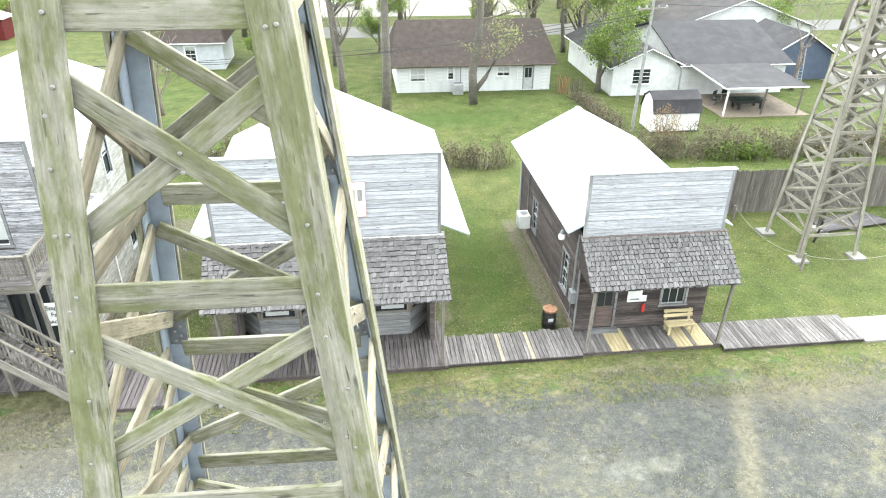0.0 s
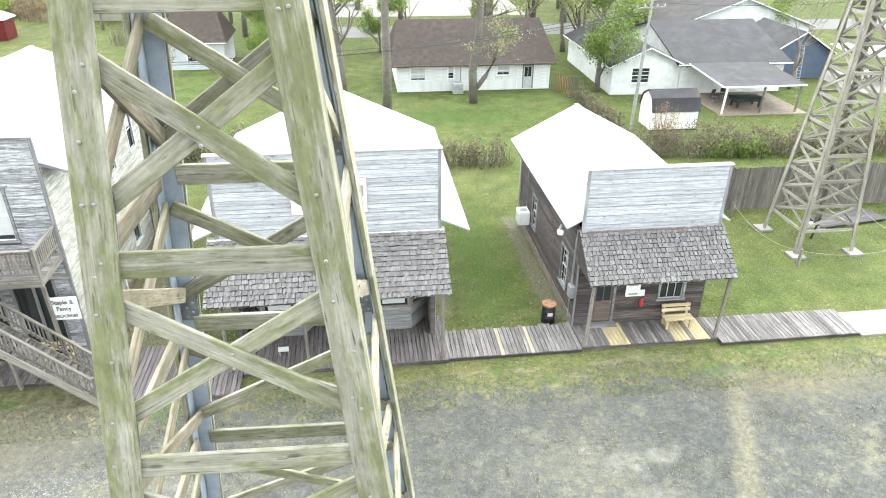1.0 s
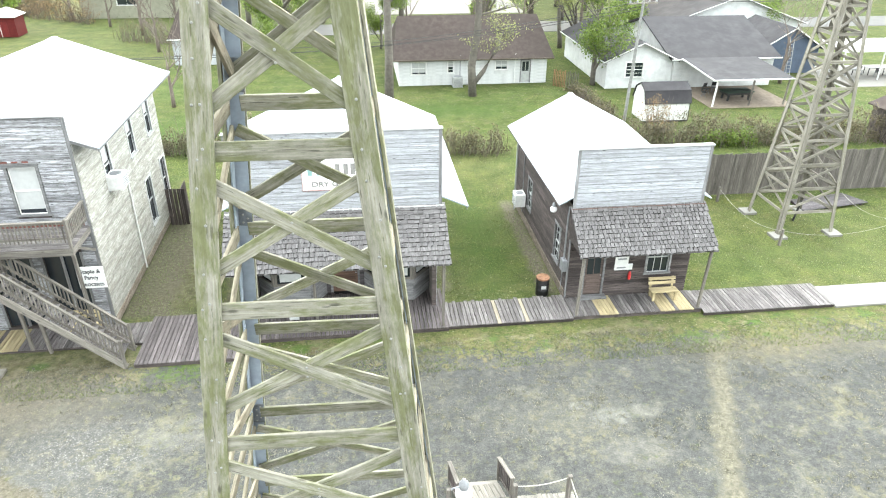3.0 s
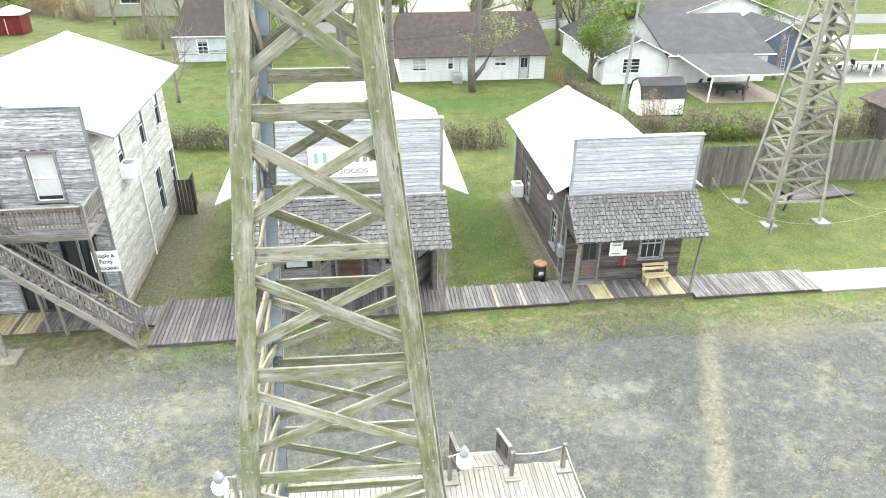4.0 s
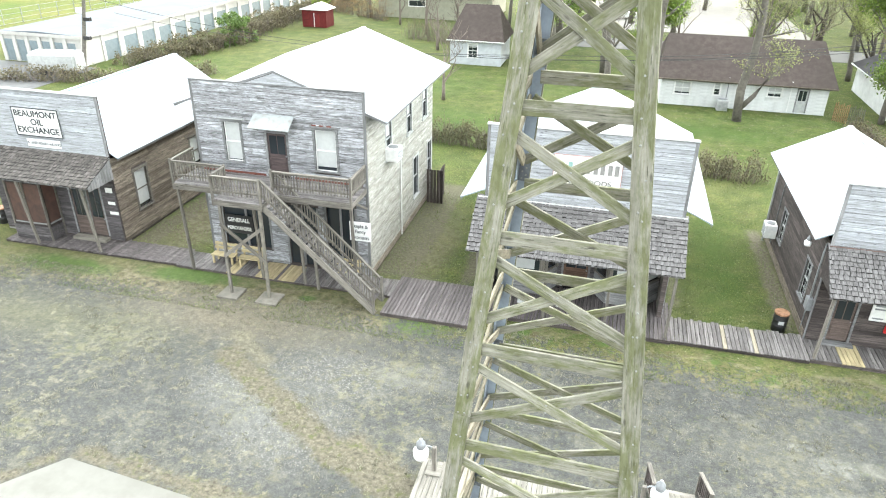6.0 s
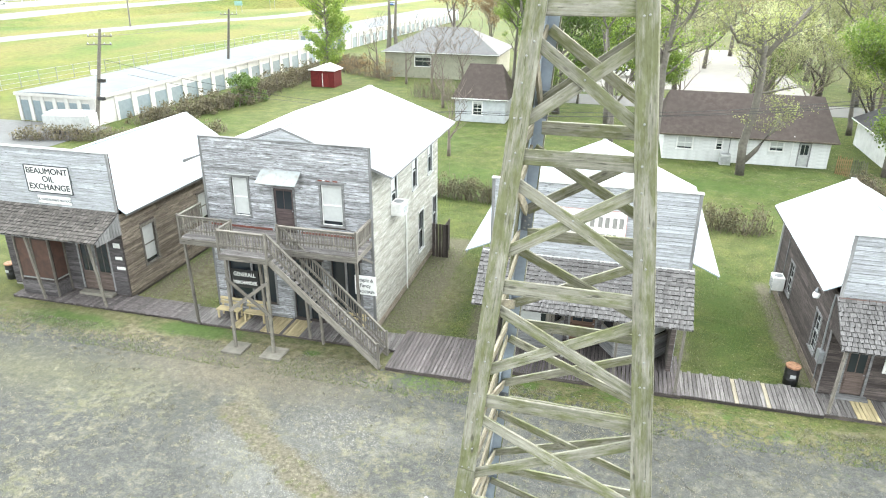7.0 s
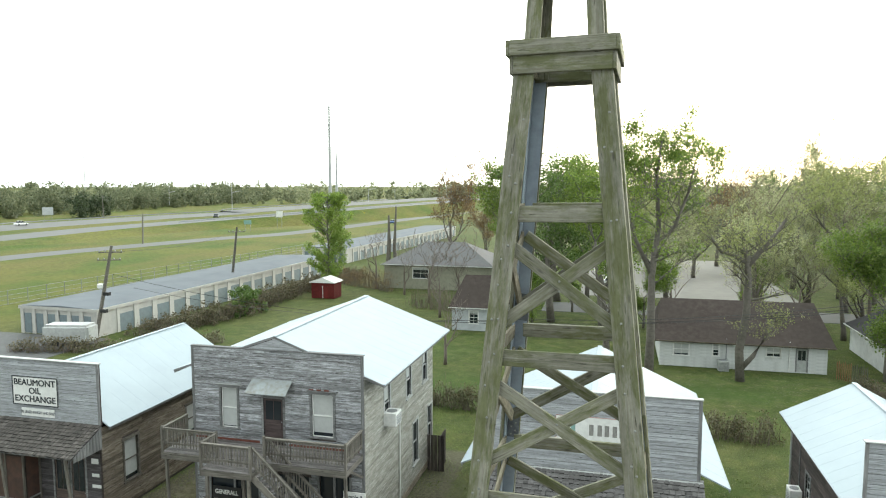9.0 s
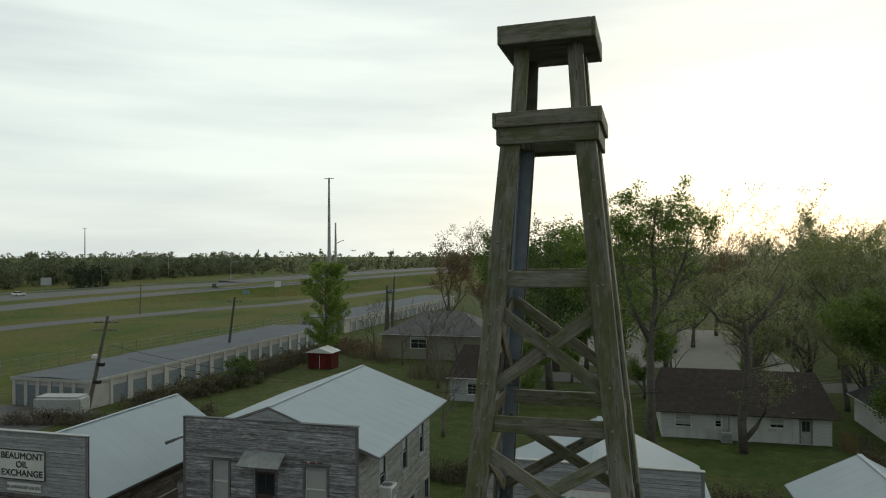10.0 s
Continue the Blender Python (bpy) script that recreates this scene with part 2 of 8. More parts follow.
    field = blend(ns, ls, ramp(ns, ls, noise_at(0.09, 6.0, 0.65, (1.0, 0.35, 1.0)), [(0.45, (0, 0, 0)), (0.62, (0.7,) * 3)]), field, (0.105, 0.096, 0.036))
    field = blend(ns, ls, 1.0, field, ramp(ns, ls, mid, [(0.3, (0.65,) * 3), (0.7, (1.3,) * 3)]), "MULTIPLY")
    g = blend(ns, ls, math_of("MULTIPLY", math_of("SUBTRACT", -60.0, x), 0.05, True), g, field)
    clover = node(ns, "ShaderNodeTexVoronoi", Scale=5.0)
    ls.new(geo.outputs["Position"], clover.inputs["Vector"])
    dots = math_of("MULTIPLY", math_of("LESS_THAN", clover.outputs["Distance"], 0.14), math_of("MULTIPLY", math_of("GREATER_THAN", mid, 0.5), math_of("GREATER_THAN", x, -8.0)))
    g = blend(ns, ls, math_of("MULTIPLY", dots, 0.6), g, (0.3, 0.3, 0.26))
    # gravel
    chips = node(ns, "ShaderNodeTexVoronoi", Scale=22.0)
    ls.new(geo.outputs["Position"], chips.inputs["Vector"])
    q = ramp(ns, ls, tiny, [(0.3, (0.035, 0.036, 0.034)), (0.5, (0.055, 0.056, 0.053)), (0.68, (0.082, 0.082, 0.077))])
    q = blend(ns, ls, ramp(ns, ls, fine, [(0.44, (0, 0, 0)), (0.68, (0.4,) * 3)]), q, (0.094, 0.092, 0.084))
    q = blend(ns, ls, ramp(ns, ls, clump, [(0.52, (0, 0, 0)), (0.64, (0.7,) * 3)]), q, (0.065, 0.067, 0.056))
    q = blend(ns, ls, ramp(ns, ls, mid, [(0.52, (0, 0, 0)), (0.68, (0.6,) * 3)]), q, (0.11, 0.105, 0.08))
    pale = noise_at(0.55, 6.0, 0.75)
    q = blend(ns, ls, ramp(ns, ls, pale, [(0.53, (0, 0, 0)), (0.66, (0.4,) * 3)]), q, (0.115, 0.115, 0.1))
    tuft = math_of("MULTIPLY", math_of("SUBTRACT", math_of("ADD", noise_at(1.7, 5.0, 0.75), math_of("MULTIPLY", big, 0.5)), 0.79), 7.0, True)
    q = blend(ns, ls, math_of("MULTIPLY", tuft, 0.75), q, blend(ns, ls, clump, (0.085, 0.085, 0.05), (0.14, 0.128, 0.092)))
    spec = math_of("MULTIPLY", math_of("LESS_THAN", chips.outputs["Distance"], 0.11), math_of("GREATER_THAN", clump, 0.5))
    pebbles = node(ns, "ShaderNodeTexVoronoi", Scale=11.0)
    ls.new(geo.outputs["Position"], pebbles.inputs["Vector"])
    heap = math_of("MAXIMUM", blob(-10.2, 12.3, 3.2, 2.8, 1.6), math_of("MAXIMUM", blob(-9.6, 15.6, 3.4, 2.0, 1.6), blob(-13.2, 14.0, 2.6, 1.8, 1.4)))
    q = blend(ns, ls, math_of("MULTIPLY", heap, 0.28), q, (0.12, 0.116, 0.105))
    loose = math_of("MAXIMUM", math_of("LESS_THAN", chips.outputs["Distance"], 0.3), math_of("LESS_THAN", pebbles.outputs["Distance"], 0.3))
    stones = math_of("MULTIPLY", heap, math_of("MULTIPLY", loose, math_of("MULTIPLY", math_of("SUBTRACT", fine, 0.42), 8.0, True)))
    q = blend(ns, ls, math_of("MULTIPLY", math_of("MAXIMUM", spec, stones), 0.6), q, (0.24, 0.235, 0.22))
    for bx, by, rx, ry, soft, k, c in ((-15.5, 18.2, 7.5, 2.3, 1.2, 0.7, (0.14, 0.122, 0.088)), (-24.0, 16.0, 9.0, 2.2, 1.0, 0.55, (0.11, 0.108, 0.065)), (-6.6, 16.2, 1.8, 1.0, 2.2, 0.45, (0.14, 0.137, 0.122)),
                                       (-11.5, 13.2, 3.2, 2.4, 1.4, 0.35, (0.13, 0.13, 0.12)), (6.4, 15.5, 3.4, 1.6, 1.2, 0.3, (0.12, 0.117, 0.095)),
                                       (8.0, 15.2, 0.9, 0.6, 2.5, 0.6, (0.15, 0.148, 0.132)), (7.0, 15.9, 0.5, 0.3, 3.0, 0.5, (0.15, 0.148, 0.132)), (9.2, 15.4, 0.7, 0.4, 3.0, 0.5, (0.16, 0.155, 0.13)), (8.3, 13.5, 1.5, 0.8, 2.0, 0.4, (0.14, 0.135, 0.115)), (16.5, 18.6, 6.0, 1.4, 1.2, 0.6, (0.115, 0.102, 0.065))):
        q = blend(ns, ls, math_of("MULTIPLY", blob(bx, by, rx, ry, soft), k), q, c)
    q = blend(ns, ls, 1.0, q, ramp(ns, ls, grit, [(0.3, (0.8,) * 3), (0.5, (1.0,) * 3), (0.7, (1.25, 1.24, 1.2))]), "MULTIPLY")
    # dry weeds and moss in sharp-edged flecks that gather in drifts
    drift = math_of("SUBTRACT", math_of("MULTIPLY", math_of("SUBTRACT", big, 0.5), 0.45), math_of("MULTIPLY", math_of("MULTIPLY", math_of("ADD", x, 9.0), 0.1, True), 0.06))
    fleck = math_of("MULTIPLY", math_of("SUBTRACT", math_of("ADD", noise_at(2.6, 9.0, 0.8), drift), 0.54), 16.0, True)
    straw = blend(ns, ls, ramp(ns, ls, noise_at(0.8, 5.0, 0.7), [(0.44, (0, 0, 0)), (0.58, (1, 1, 1))]), (0.165, 0.155, 0.115), (0.1, 0.105, 0.058))
    q = blend(ns, ls, math_of("MULTIPLY", fleck, 0.55), q, straw)
    damp = math_of("MULTIPLY", math_of("SUBTRACT", math_of("SUBTRACT", noise_at(1.3, 8.0, 0.75), drift), 0.56), 12.0, True)
    q = blend(ns, ls, math_of("MULTIPLY", damp, 0.4), q, (0.036, 0.039, 0.037))
    # edge between the two, wavering
    edge = math_of("ADD", y, math_of("MULTIPLY", math_of("SUBTRACT", mid, 0.5), 2.6))
    edge = math_of("ADD", edge, math_of("MULTIPLY", math_of("SUBTRACT", fine, 0.5), 5.0))
    edge = math_of("ADD", edge, math_of("MULTIPLY", math_of("SUBTRACT", clump, 0.5), 5.0))
    edge = math_of("ADD", edge, math_of("MULTIPLY", math_of("SUBTRACT", big, 0.5), 2.0))
    lot = math_of("MULTIPLY", math_of("SUBTRACT", 19.7, edge), 1.4, True)
    left = math_of("ADD", x, math_of("MULTIPLY", math_of("SUBTRACT", mid, 0.5), 9.0))
    lot = math_of("MULTIPLY", lot, math_of("MULTIPLY", math_of("ADD", left, 42.0), 0.1, True))
    weeds = math_of("MULTIPLY", math_of("SUBTRACT", math_of("ADD", clump, math_of("MULTIPLY", fine, 0.7)), 0.93), 9.0, True)
    lot = math_of("SUBTRACT", lot, math_of("MULTIPLY", weeds, 0.4), True)
    near = math_of("MULTIPLY", math_of("SUBTRACT", 22.5, y), 0.3, True)
    soil = math_of("MULTIPLY", near, math_of("MULTIPLY", math_of("SUBTRACT", math_of("ADD", clump, math_of("MULTIPLY", grit, 0.6)), 0.74), 6.0, True))
    g = blend(ns, ls, math_of("MULTIPLY", soil, 0.75), g, (0.135, 0.115, 0.075))
    g = blend(ns, ls, 1.0, g, (1.0, 0.965, 0.84), "MULTIPLY")
    # darker green grass between the stores and under the bungalow's wall
    for bx, by, rx, ry in ((5.6, 30.0, 2.3, 9.0), (6.5, 52.0, 9.0, 3.0), (-14.0, 48.0, 7.0, 4.0)):
        deep_green = math_of("MULTIPLY", blob(bx, by, rx, ry, 1.2), math_of("ADD", clump, 0.05))
        g = blend(ns, ls, deep_green, g, (0.034, 0.066, 0.013))
    verge = math_of("MULTIPLY", math_of("SUBTRACT", 21.6, y), 0.8, True)
    for scale, cut, c in ((0.9, 0.52, (0.15, 0.135, 0.085)), (1.5, 0.56, (0.1, 0.075, 0.05)), (1.2, 0.53, (0.048, 0.09, 0.02))):
        patch = math_of("MULTIPLY", math_of("SUBTRACT", noise_at(scale, 9.0, 0.75, (0.6, 1.0, 1.0)), cut), 14.0, True)
        g = blend(ns, ls, math_of("MULTIPLY", math_of("MULTIPLY", patch, verge), 0.7), g, c)
    trodden = math_of("MULTIPLY", near, math_of("MULTIPLY", math_of("SUBTRACT", -8.0, x), 0.5, True))
    trodden = math_of("MULTIPLY", trodden, math_of("MULTIPLY", math_of("ADD", left, 34.0), 0.1, True))
    earth = blend(ns, ls, ramp(ns, ls, clump, [(0.42, (0, 0, 0)), (0.6, (1, 1, 1))]), (0.09, 0.073, 0.052), (0.175, 0.153, 0.112))
    alley = math_of("MAXIMUM", math_of("MULTIPLY", blob(-21.8, 28.0, 2.6, 6.5, 2.0), 0.65), math_of("MULTIPLY", blob(-8.6, 27.0, 1.5, 7.0, 1.4), 0.5))
    g = blend(ns, ls, math_of("MAXIMUM", math_of("MULTIPLY", trodden, 0.85), alley), g, earth)
    for bx, by, rx, ry in ((-19.2, 20.9, 3.2, 0.9), (-26.0, 20.2, 3.6, 1.0), (-7.6, 19.4, 1.6, 0.8), (-13.0, 20.4, 0.5, 0.3), (8.1, 17.6, 1.2, 0.6), (13.0, 19.3, 1.6, 0.6)):
        g = blend(ns, ls, math_of("MULTIPLY", blob(bx, by, rx, ry, 2.0), 0.8), g, (0.05, 0.085, 0.022))
    col = blend(ns, ls, lot, g, q)

    # worn strips of dry grass: a straight one, and a bent track
    def strip(ax, ay, bx, by, half):
        dx, dy = bx - ax, by - ay
        n = math.hypot(dx, dy)
        px, py = math_of("SUBTRACT", x, ax), math_of("SUBTRACT", y, ay)
        along = math_of("ADD", math_of("MULTIPLY", px, dx / n), math_of("MULTIPLY", py, dy / n))
        off = math_of("ABSOLUTE", math_of("SUBTRACT", math_of("MULTIPLY", px, dy / n), math_of("MULTIPLY", py, dx / n)))
        off = math_of("ADD", off, math_of("MULTIPLY", math_of("SUBTRACT", fine, 0.5), 0.9))
        k = math_of("MULTIPLY", math_of("SUBTRACT", half, math_of("ADD", off, math_of("MULTIPLY", math_of("SUBTRACT", mid, 0.5), 1.3))), 3.0, True)
        k = math_of("MULTIPLY", k, math_of("MULTIPLY", along, 2.0, True))
        return math_of("MULTIPLY", k, math_of("MULTIPLY", math_of("SUBTRACT", n, along), 2.0, True))

    dry = ramp(ns, ls, fine, [(0.35, (0.085, 0.08, 0.055)), (0.65, (0.165, 0.15, 0.108))])
    brown = ramp(ns, ls, fine, [(0.35, (0.062, 0.055, 0.04)), (0.65, (0.135, 0.122, 0.09))])
    for a in ((13.9, 19.4, 7.2, 4.0, 0.52), (-15.0, 17.3, -12.2, 15.3, 0.5), (-20.0, 19.9, -11.0, 19.2, 0.5), (8.0, 23.5, 7.9, 34.0, 0.55), (3.2, 24.0, 3.3, 36.0, 0.4), (-6.0, 24.0, -6.2, 36.0, 0.5)):
        col = blend(ns, ls, math_of("MULTIPLY", strip(*a), 0.7), col, dry)
    for a in ((-9.9, 23.2, -9.8, 36.0, 1.15), (7.95, 23.2, 7.85, 33.5, 0.45), (-6.4, 23.4, -6.4, 34.0, 0.5), (-23.6, 23.2, -23.4, 35.0, 0.8)):
        col = blend(ns, ls, math_of("MULTIPLY", strip(*a), 0.75), col, brown)
    olive = blend(ns, ls, ramp(ns, ls, clump, [(0.53, (0, 0, 0)), (0.66, (1, 1, 1))]), brown, (0.075, 0.08, 0.035))
    for a in ((-14.9, 16.1, -7.6, 11.3, 0.72), (-8.4, 12.2, -4.9, 10.3, 0.95), (-16.6, 9.6, -6.0, 8.7, 0.45), (-19.2, 6.2, -16.6, 9.5, 0.4)):
        col = blend(ns, ls, math_of("MULTIPLY", strip(*a), 0.95), col, olive)
    rough = ramp(ns, ls, noise_at(3.6, 4.0, 0.8), [(0.36, (0.8,) * 3), (0.5, (1.0,) * 3), (0.64, (1.22, 1.21, 1.18))])
    col = blend(ns, ls, math_of("MULTIPLY", math_of("SUBTRACT", 23.0, y), 0.4, True), col, blend(ns, ls, 1.0, col, rough, "MULTIPLY"))
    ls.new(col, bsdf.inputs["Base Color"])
    bsdf.inputs["Roughness"].default_value = 0.95
    bsdf.inputs["Specular IOR Level"].default_value = 0.1
    hgt = math_of("ADD", fine, math_of("MULTIPLY", tiny, 0.5))
    bump(ns, ls, bsdf, hgt, 0.45, 0.05)
    return m


M_DERRICK = wood("derrick_timber", (0.265, 0.255, 0.212), (0.16, 0.153, 0.117), (0.108, 0.117, 0.047), 0.8, spread=0.2, fine=30, blot_amount=0.45, cracks=0.8, relief=0.35, mottle=0.2)
M_DERRICK_FRESH = wood("derrick_timber_sheltered", (0.25, 0.226, 0.168), (0.15, 0.132, 0.094), spread=0.25, cracks=0.5, mottle=0.25)
M_FAR_DERRICK = wood("grey_derrick_timber", (0.245, 0.23, 0.195), (0.13, 0.12, 0.1), (0.12, 0.115, 0.07), 0.3, spread=0.25, cracks=0.7)
M_STEEL = plain("galvanised_steel", (0.3, 0.35, 0.41), 0.5, 0.15, 0.2, 5.0, (0.22, 0.255, 0.3), 0.05)
M_STEEL_DARK = plain("dark_steel_splice", (0.17, 0.185, 0.205), 0.55, 0.5, 0.2, 9.0)
M_BOLT = plain("bolt_steel", (0.27, 0.27, 0.25), 0.5, 0.5, 0.2, 30.0)
M_SIDING = wood("silver_grey_siding", (0.39, 0.405, 0.43), (0.215, 0.218, 0.228), (0.16, 0.155, 0.155), 0.2, spread=0.14, fine=34, blot_amount=0.15, cracks=0.5, mottle=0.12)
M_SIDING_STREAKED = wood("streaked_grey_siding", (0.425, 0.435, 0.462), (0.115, 0.112, 0.114), (0.07, 0.062, 0.058), 0.45, spread=0.3, fine=30, blot_amount=0.45, cracks=0.95, mottle=0.22)
# weathered end grain, darkened further to paint the shadow line of each course
M_SHINGLE_EDGE_SHADE = plain("dark_shingle_end_and_shadow", (0.028, 0.025, 0.023), 0.95, 0.0, 0.2, 9.0)
M_PAD = plain("dusty_grey_concrete", (0.19, 0.175, 0.145), 0.9, 0.0, 0.2, 3.0)
M_SIDING_DARK = wood("brown_black_siding", (0.096, 0.079, 0.073), (0.03, 0.025, 0.024), spread=0.38, cracks=0.8)
M_SIDING_BROWN = wood("brown_grey_siding", (0.235, 0.2, 0.165), (0.075, 0.057, 0.045), (0.09, 0.08, 0.05), 0.35, spread=0.36, fine=30, cracks=0.8, mottle=0.25)
M_SIDING_PURPLE = wood("dark_grey_siding", (0.115, 0.105, 0.108), (0.036, 0.032, 0.032), spread=0.25, fine=30, cracks=0.8)
M_RUSTPANEL = plain("rust_brown_panel", (0.085, 0.042, 0.03), 0.7, 0.0, 0.2, 2.5, (0.045, 0.026, 0.021), 0.1)
M_SIDING_WHITE = wood("flaking_white_siding", (0.41, 0.405, 0.37), (0.22, 0.213, 0.19), (0.17, 0.157, 0.13), 0.6, spread=0.14, fine=34, knots=False, blot_amount=0.5, cracks=0.8, mottle=0.2)
M_TRIM = wood("grey_trim", (0.25, 0.25, 0.25), (0.12, 0.12, 0.12), spread=0.2)
M_SHINGLE = wood("grey_wood_shingle", (0.155, 0.149, 0.147), (0.075, 0.07, 0.068), spread=0.16, fine=12, knots=False, cracks=0.5)
M_SHINGLE_BROWN = wood("brown_wood_shingle", (0.12, 0.11, 0.1), (0.065, 0.057, 0.052), spread=0.25, fine=9, knots=False)
M_WALK = wood("boardwalk_plank", (0.185, 0.172, 0.166), (0.065, 0.057, 0.055), spread=0.32, cracks=0.8)
M_WALK_RED = wood("brown_boardwalk_plank", (0.145, 0.128, 0.125), (0.058, 0.05, 0.049), spread=0.28, cracks=0.7)
M_NEWWOOD = wood("fresh_yellow_plank", (0.43, 0.36, 0.215), (0.3, 0.245, 0.14), spread=0.14)
M_PALEPLANK = wood("pale_new_plank", (0.33, 0.29, 0.22), (0.22, 0.19, 0.14), spread=0.1)
M_DECK = wood("bleached_deck_plank", (0.235, 0.22, 0.19), (0.14, 0.13, 0.11), spread=0.15)
M_POST = wood("weathered_post", (0.2, 0.185, 0.16), (0.09, 0.08, 0.07), spread=0.25)
M_FENCE = wood("grey_fence_board", (0.15, 0.137, 0.12), (0.075, 0.067, 0.059), spread=0.28)
M_ROOF = plain("white_metal_roofing", (0.315, 0.365, 0.395), 0.6, 0.0, 0.05, 0.5, (0.292, 0.34, 0.37), 0.0, spec=0.3, placed=True)
M_TIN = plain("dull_rusting_tin", (0.28, 0.31, 0.32), 0.55, 0.2, 0.2, 4.0, (0.2, 0.19, 0.17), 0.1)
M_WHITE = plain("white_paint", (0.7, 0.7, 0.68), 0.6, 0.0, 0.08, 5.0)
M_OFFWHITE = plain("dusty_white_paint", (0.4, 0.41, 0.4), 0.7, 0.0, 0.12, 3.0)
M_HOUSE_WHITE = plain("white_clapboard_paint", (0.6, 0.61, 0.6), 0.7, 0.0, 0.12, 1.4)
M_GREYHOUSE = plain("pale_grey_cladding", (0.42, 0.44, 0.46), 0.7, 0.0, 0.1, 2.0)
M_TANHOUSE = plain("pale_green_cladding", (0.31, 0.305, 0.235), 0.8, 0.0, 0.12, 2.0)
M_BLUEHOUSE = plain("blue_cladding", (0.065, 0.09, 0.135), 0.7, 0.0, 0.12, 2.0)
M_ASPHALT_ROOF = plain("dark_roof_felt", (0.024, 0.023, 0.025), 0.75, 0.0, 0.3, 0.8, (0.045, 0.043, 0.045), 0.2, spec=0.2)
M_BROWN_ROOF = plain("brown_roof_shingle", (0.05, 0.039, 0.035), 0.95, 0.0, 0.25, 2.0, (0.075, 0.062, 0.055), 0.3, spec=0.15)
M_GREY_ROOF = plain("grey_roof_shingle", (0.1, 0.1, 0.105), 0.9, 0.0, 0.2, 3.0, (0.14, 0.135, 0.13), 0.3)
M_CONCRETE = plain("pale_concrete", (0.21, 0.205, 0.187), 0.9, 0.0, 0.12, 2.0, (0.185, 0.18, 0.16), 0.1, spec=0.2)
M_ROADWAY = plain("pale_roadway", (0.09, 0.09, 0.087), 0.85, 0.0, 0.1, 0.4, (0.075, 0.075, 0.074), 0.0)
M_SLAB = plain("worn_concrete_slab", (0.165, 0.16, 0.143), 0.95, 0.0, 0.15, 1.2, (0.14, 0.135, 0.118), 0.1, spec=0.1)
M_LOT = plain("bleached_lot_concrete", (0.2, 0.19, 0.175), 0.9, 0.0, 0.2, 0.5, (0.225, 0.218, 0.195), spec=0.15)
M_ASPHALT = plain("old_asphalt", (0.09, 0.09, 0.088), 0.9, 0.0, 0.15, 2.0)
M_DIRT = plain("bare_dirt", (0.2, 0.16, 0.12), 0.95, 0.0, 0.2, 3.0)
M_GLASS = glass("dark_window_glass")
M_CURTAIN = plain("white_window_blind", (0.42, 0.43, 0.42), 0.8, 0.0, 0.06, 4.0)
M_DARK = plain("dark_interior", (0.012, 0.011, 0.011), 0.9, 0.0, 0.2, 3.0)
M_DOORGREY = wood("faded_purple_brown_door", (0.1, 0.074, 0.072), (0.05, 0.038, 0.037), spread=0.1)
M_DOORFADED = wood("faded_brown_door", (0.15, 0.115, 0.1), (0.07, 0.052, 0.046), spread=0.1)
M_DOORWOOD = wood("brown_door_wood", (0.14, 0.085, 0.06), (0.06, 0.038, 0.03), spread=0.15)
M_BLACK = plain("black_paint", (0.012, 0.012, 0.013), 0.5, 0.0, 0.1, 5.0)
M_RUST = plain("rusty_metal", (0.38, 0.21, 0.12), 0.8, 0.2, 0.25, 8.0, (0.14, 0.06, 0.03), 0.1)
M_FLAKE = plain("rusty_flake", (0.16, 0.05, 0.035), 0.8, 0.0, 0.2, 20.0)
M_RED = plain("red_paint", (0.45, 0.02, 0.02), 0.45, 0.0, 0.1, 5.0)
M_BARNRED = wood("barn_red_boards", (0.15, 0.02, 0.018), (0.08, 0.012, 0.011), spread=0.15)
M_GREEN_TABLE = plain("dark_green_paint", (0.012, 0.035, 0.022), 0.6, 0.0, 0.15, 5.0)
M_BARK = plain("grey_brown_bark", (0.15, 0.135, 0.115), 0.95, 0.0, 0.2, 5.0, (0.09, 0.08, 0.068), 0.6)
M_BARK_MID = plain("brown_bark", (0.105, 0.088, 0.07), 0.95, 0.0, 0.25, 5.0, (0.065, 0.054, 0.043), 0.6)
M_BARK_DARK = plain("dark_damp_bark", (0.075, 0.063, 0.05), 0.95, 0.0, 0.25, 5.0, (0.04, 0.033, 0.027), 0.6)
M_TWIG = plain("pale_bare_twig", (0.19, 0.155, 0.13), 0.95, 0.0, 0.2, 8.0)
M_ROPE = plain("pale_rope", (0.3, 0.29, 0.25), 0.9, 0.0, 0.1, 20.0)
M_WIRE = plain("dark_cable", (0.03, 0.03, 0.03), 0.6, 0.0, 0.1, 5.0)
M_LAMP_WHITE = plain("white_enamel", (0.8, 0.8, 0.8), 0.3, 0.0, 0.05, 4.0)
M_GREYMETAL = plain("grey_metal", (0.24, 0.25, 0.26), 0.5, 0.4, 0.12, 8.0)
M_FADED_RED = plain("faded_red_edge", (0.42, 0.2, 0.18), 0.7, 0.0, 0.15, 9.0)
M_FADED_INK = plain("faded_grey_lettering", (0.24, 0.235, 0.22), 0.8, 0.0, 0.15, 9.0)
M_INK = plain("dark_sign_paint", (0.04, 0.045, 0.05), 0.7, 0.0, 0.1, 5.0)
M_TEAL = plain("teal_sign_paint", (0.2, 0.34, 0.32), 0.7, 0.0, 0.1, 5.0)
M_DOORBLUE = plain("pale_blue_shutter", (0.16, 0.2, 0.215), 0.6, 0.0, 0.1, 2.0)
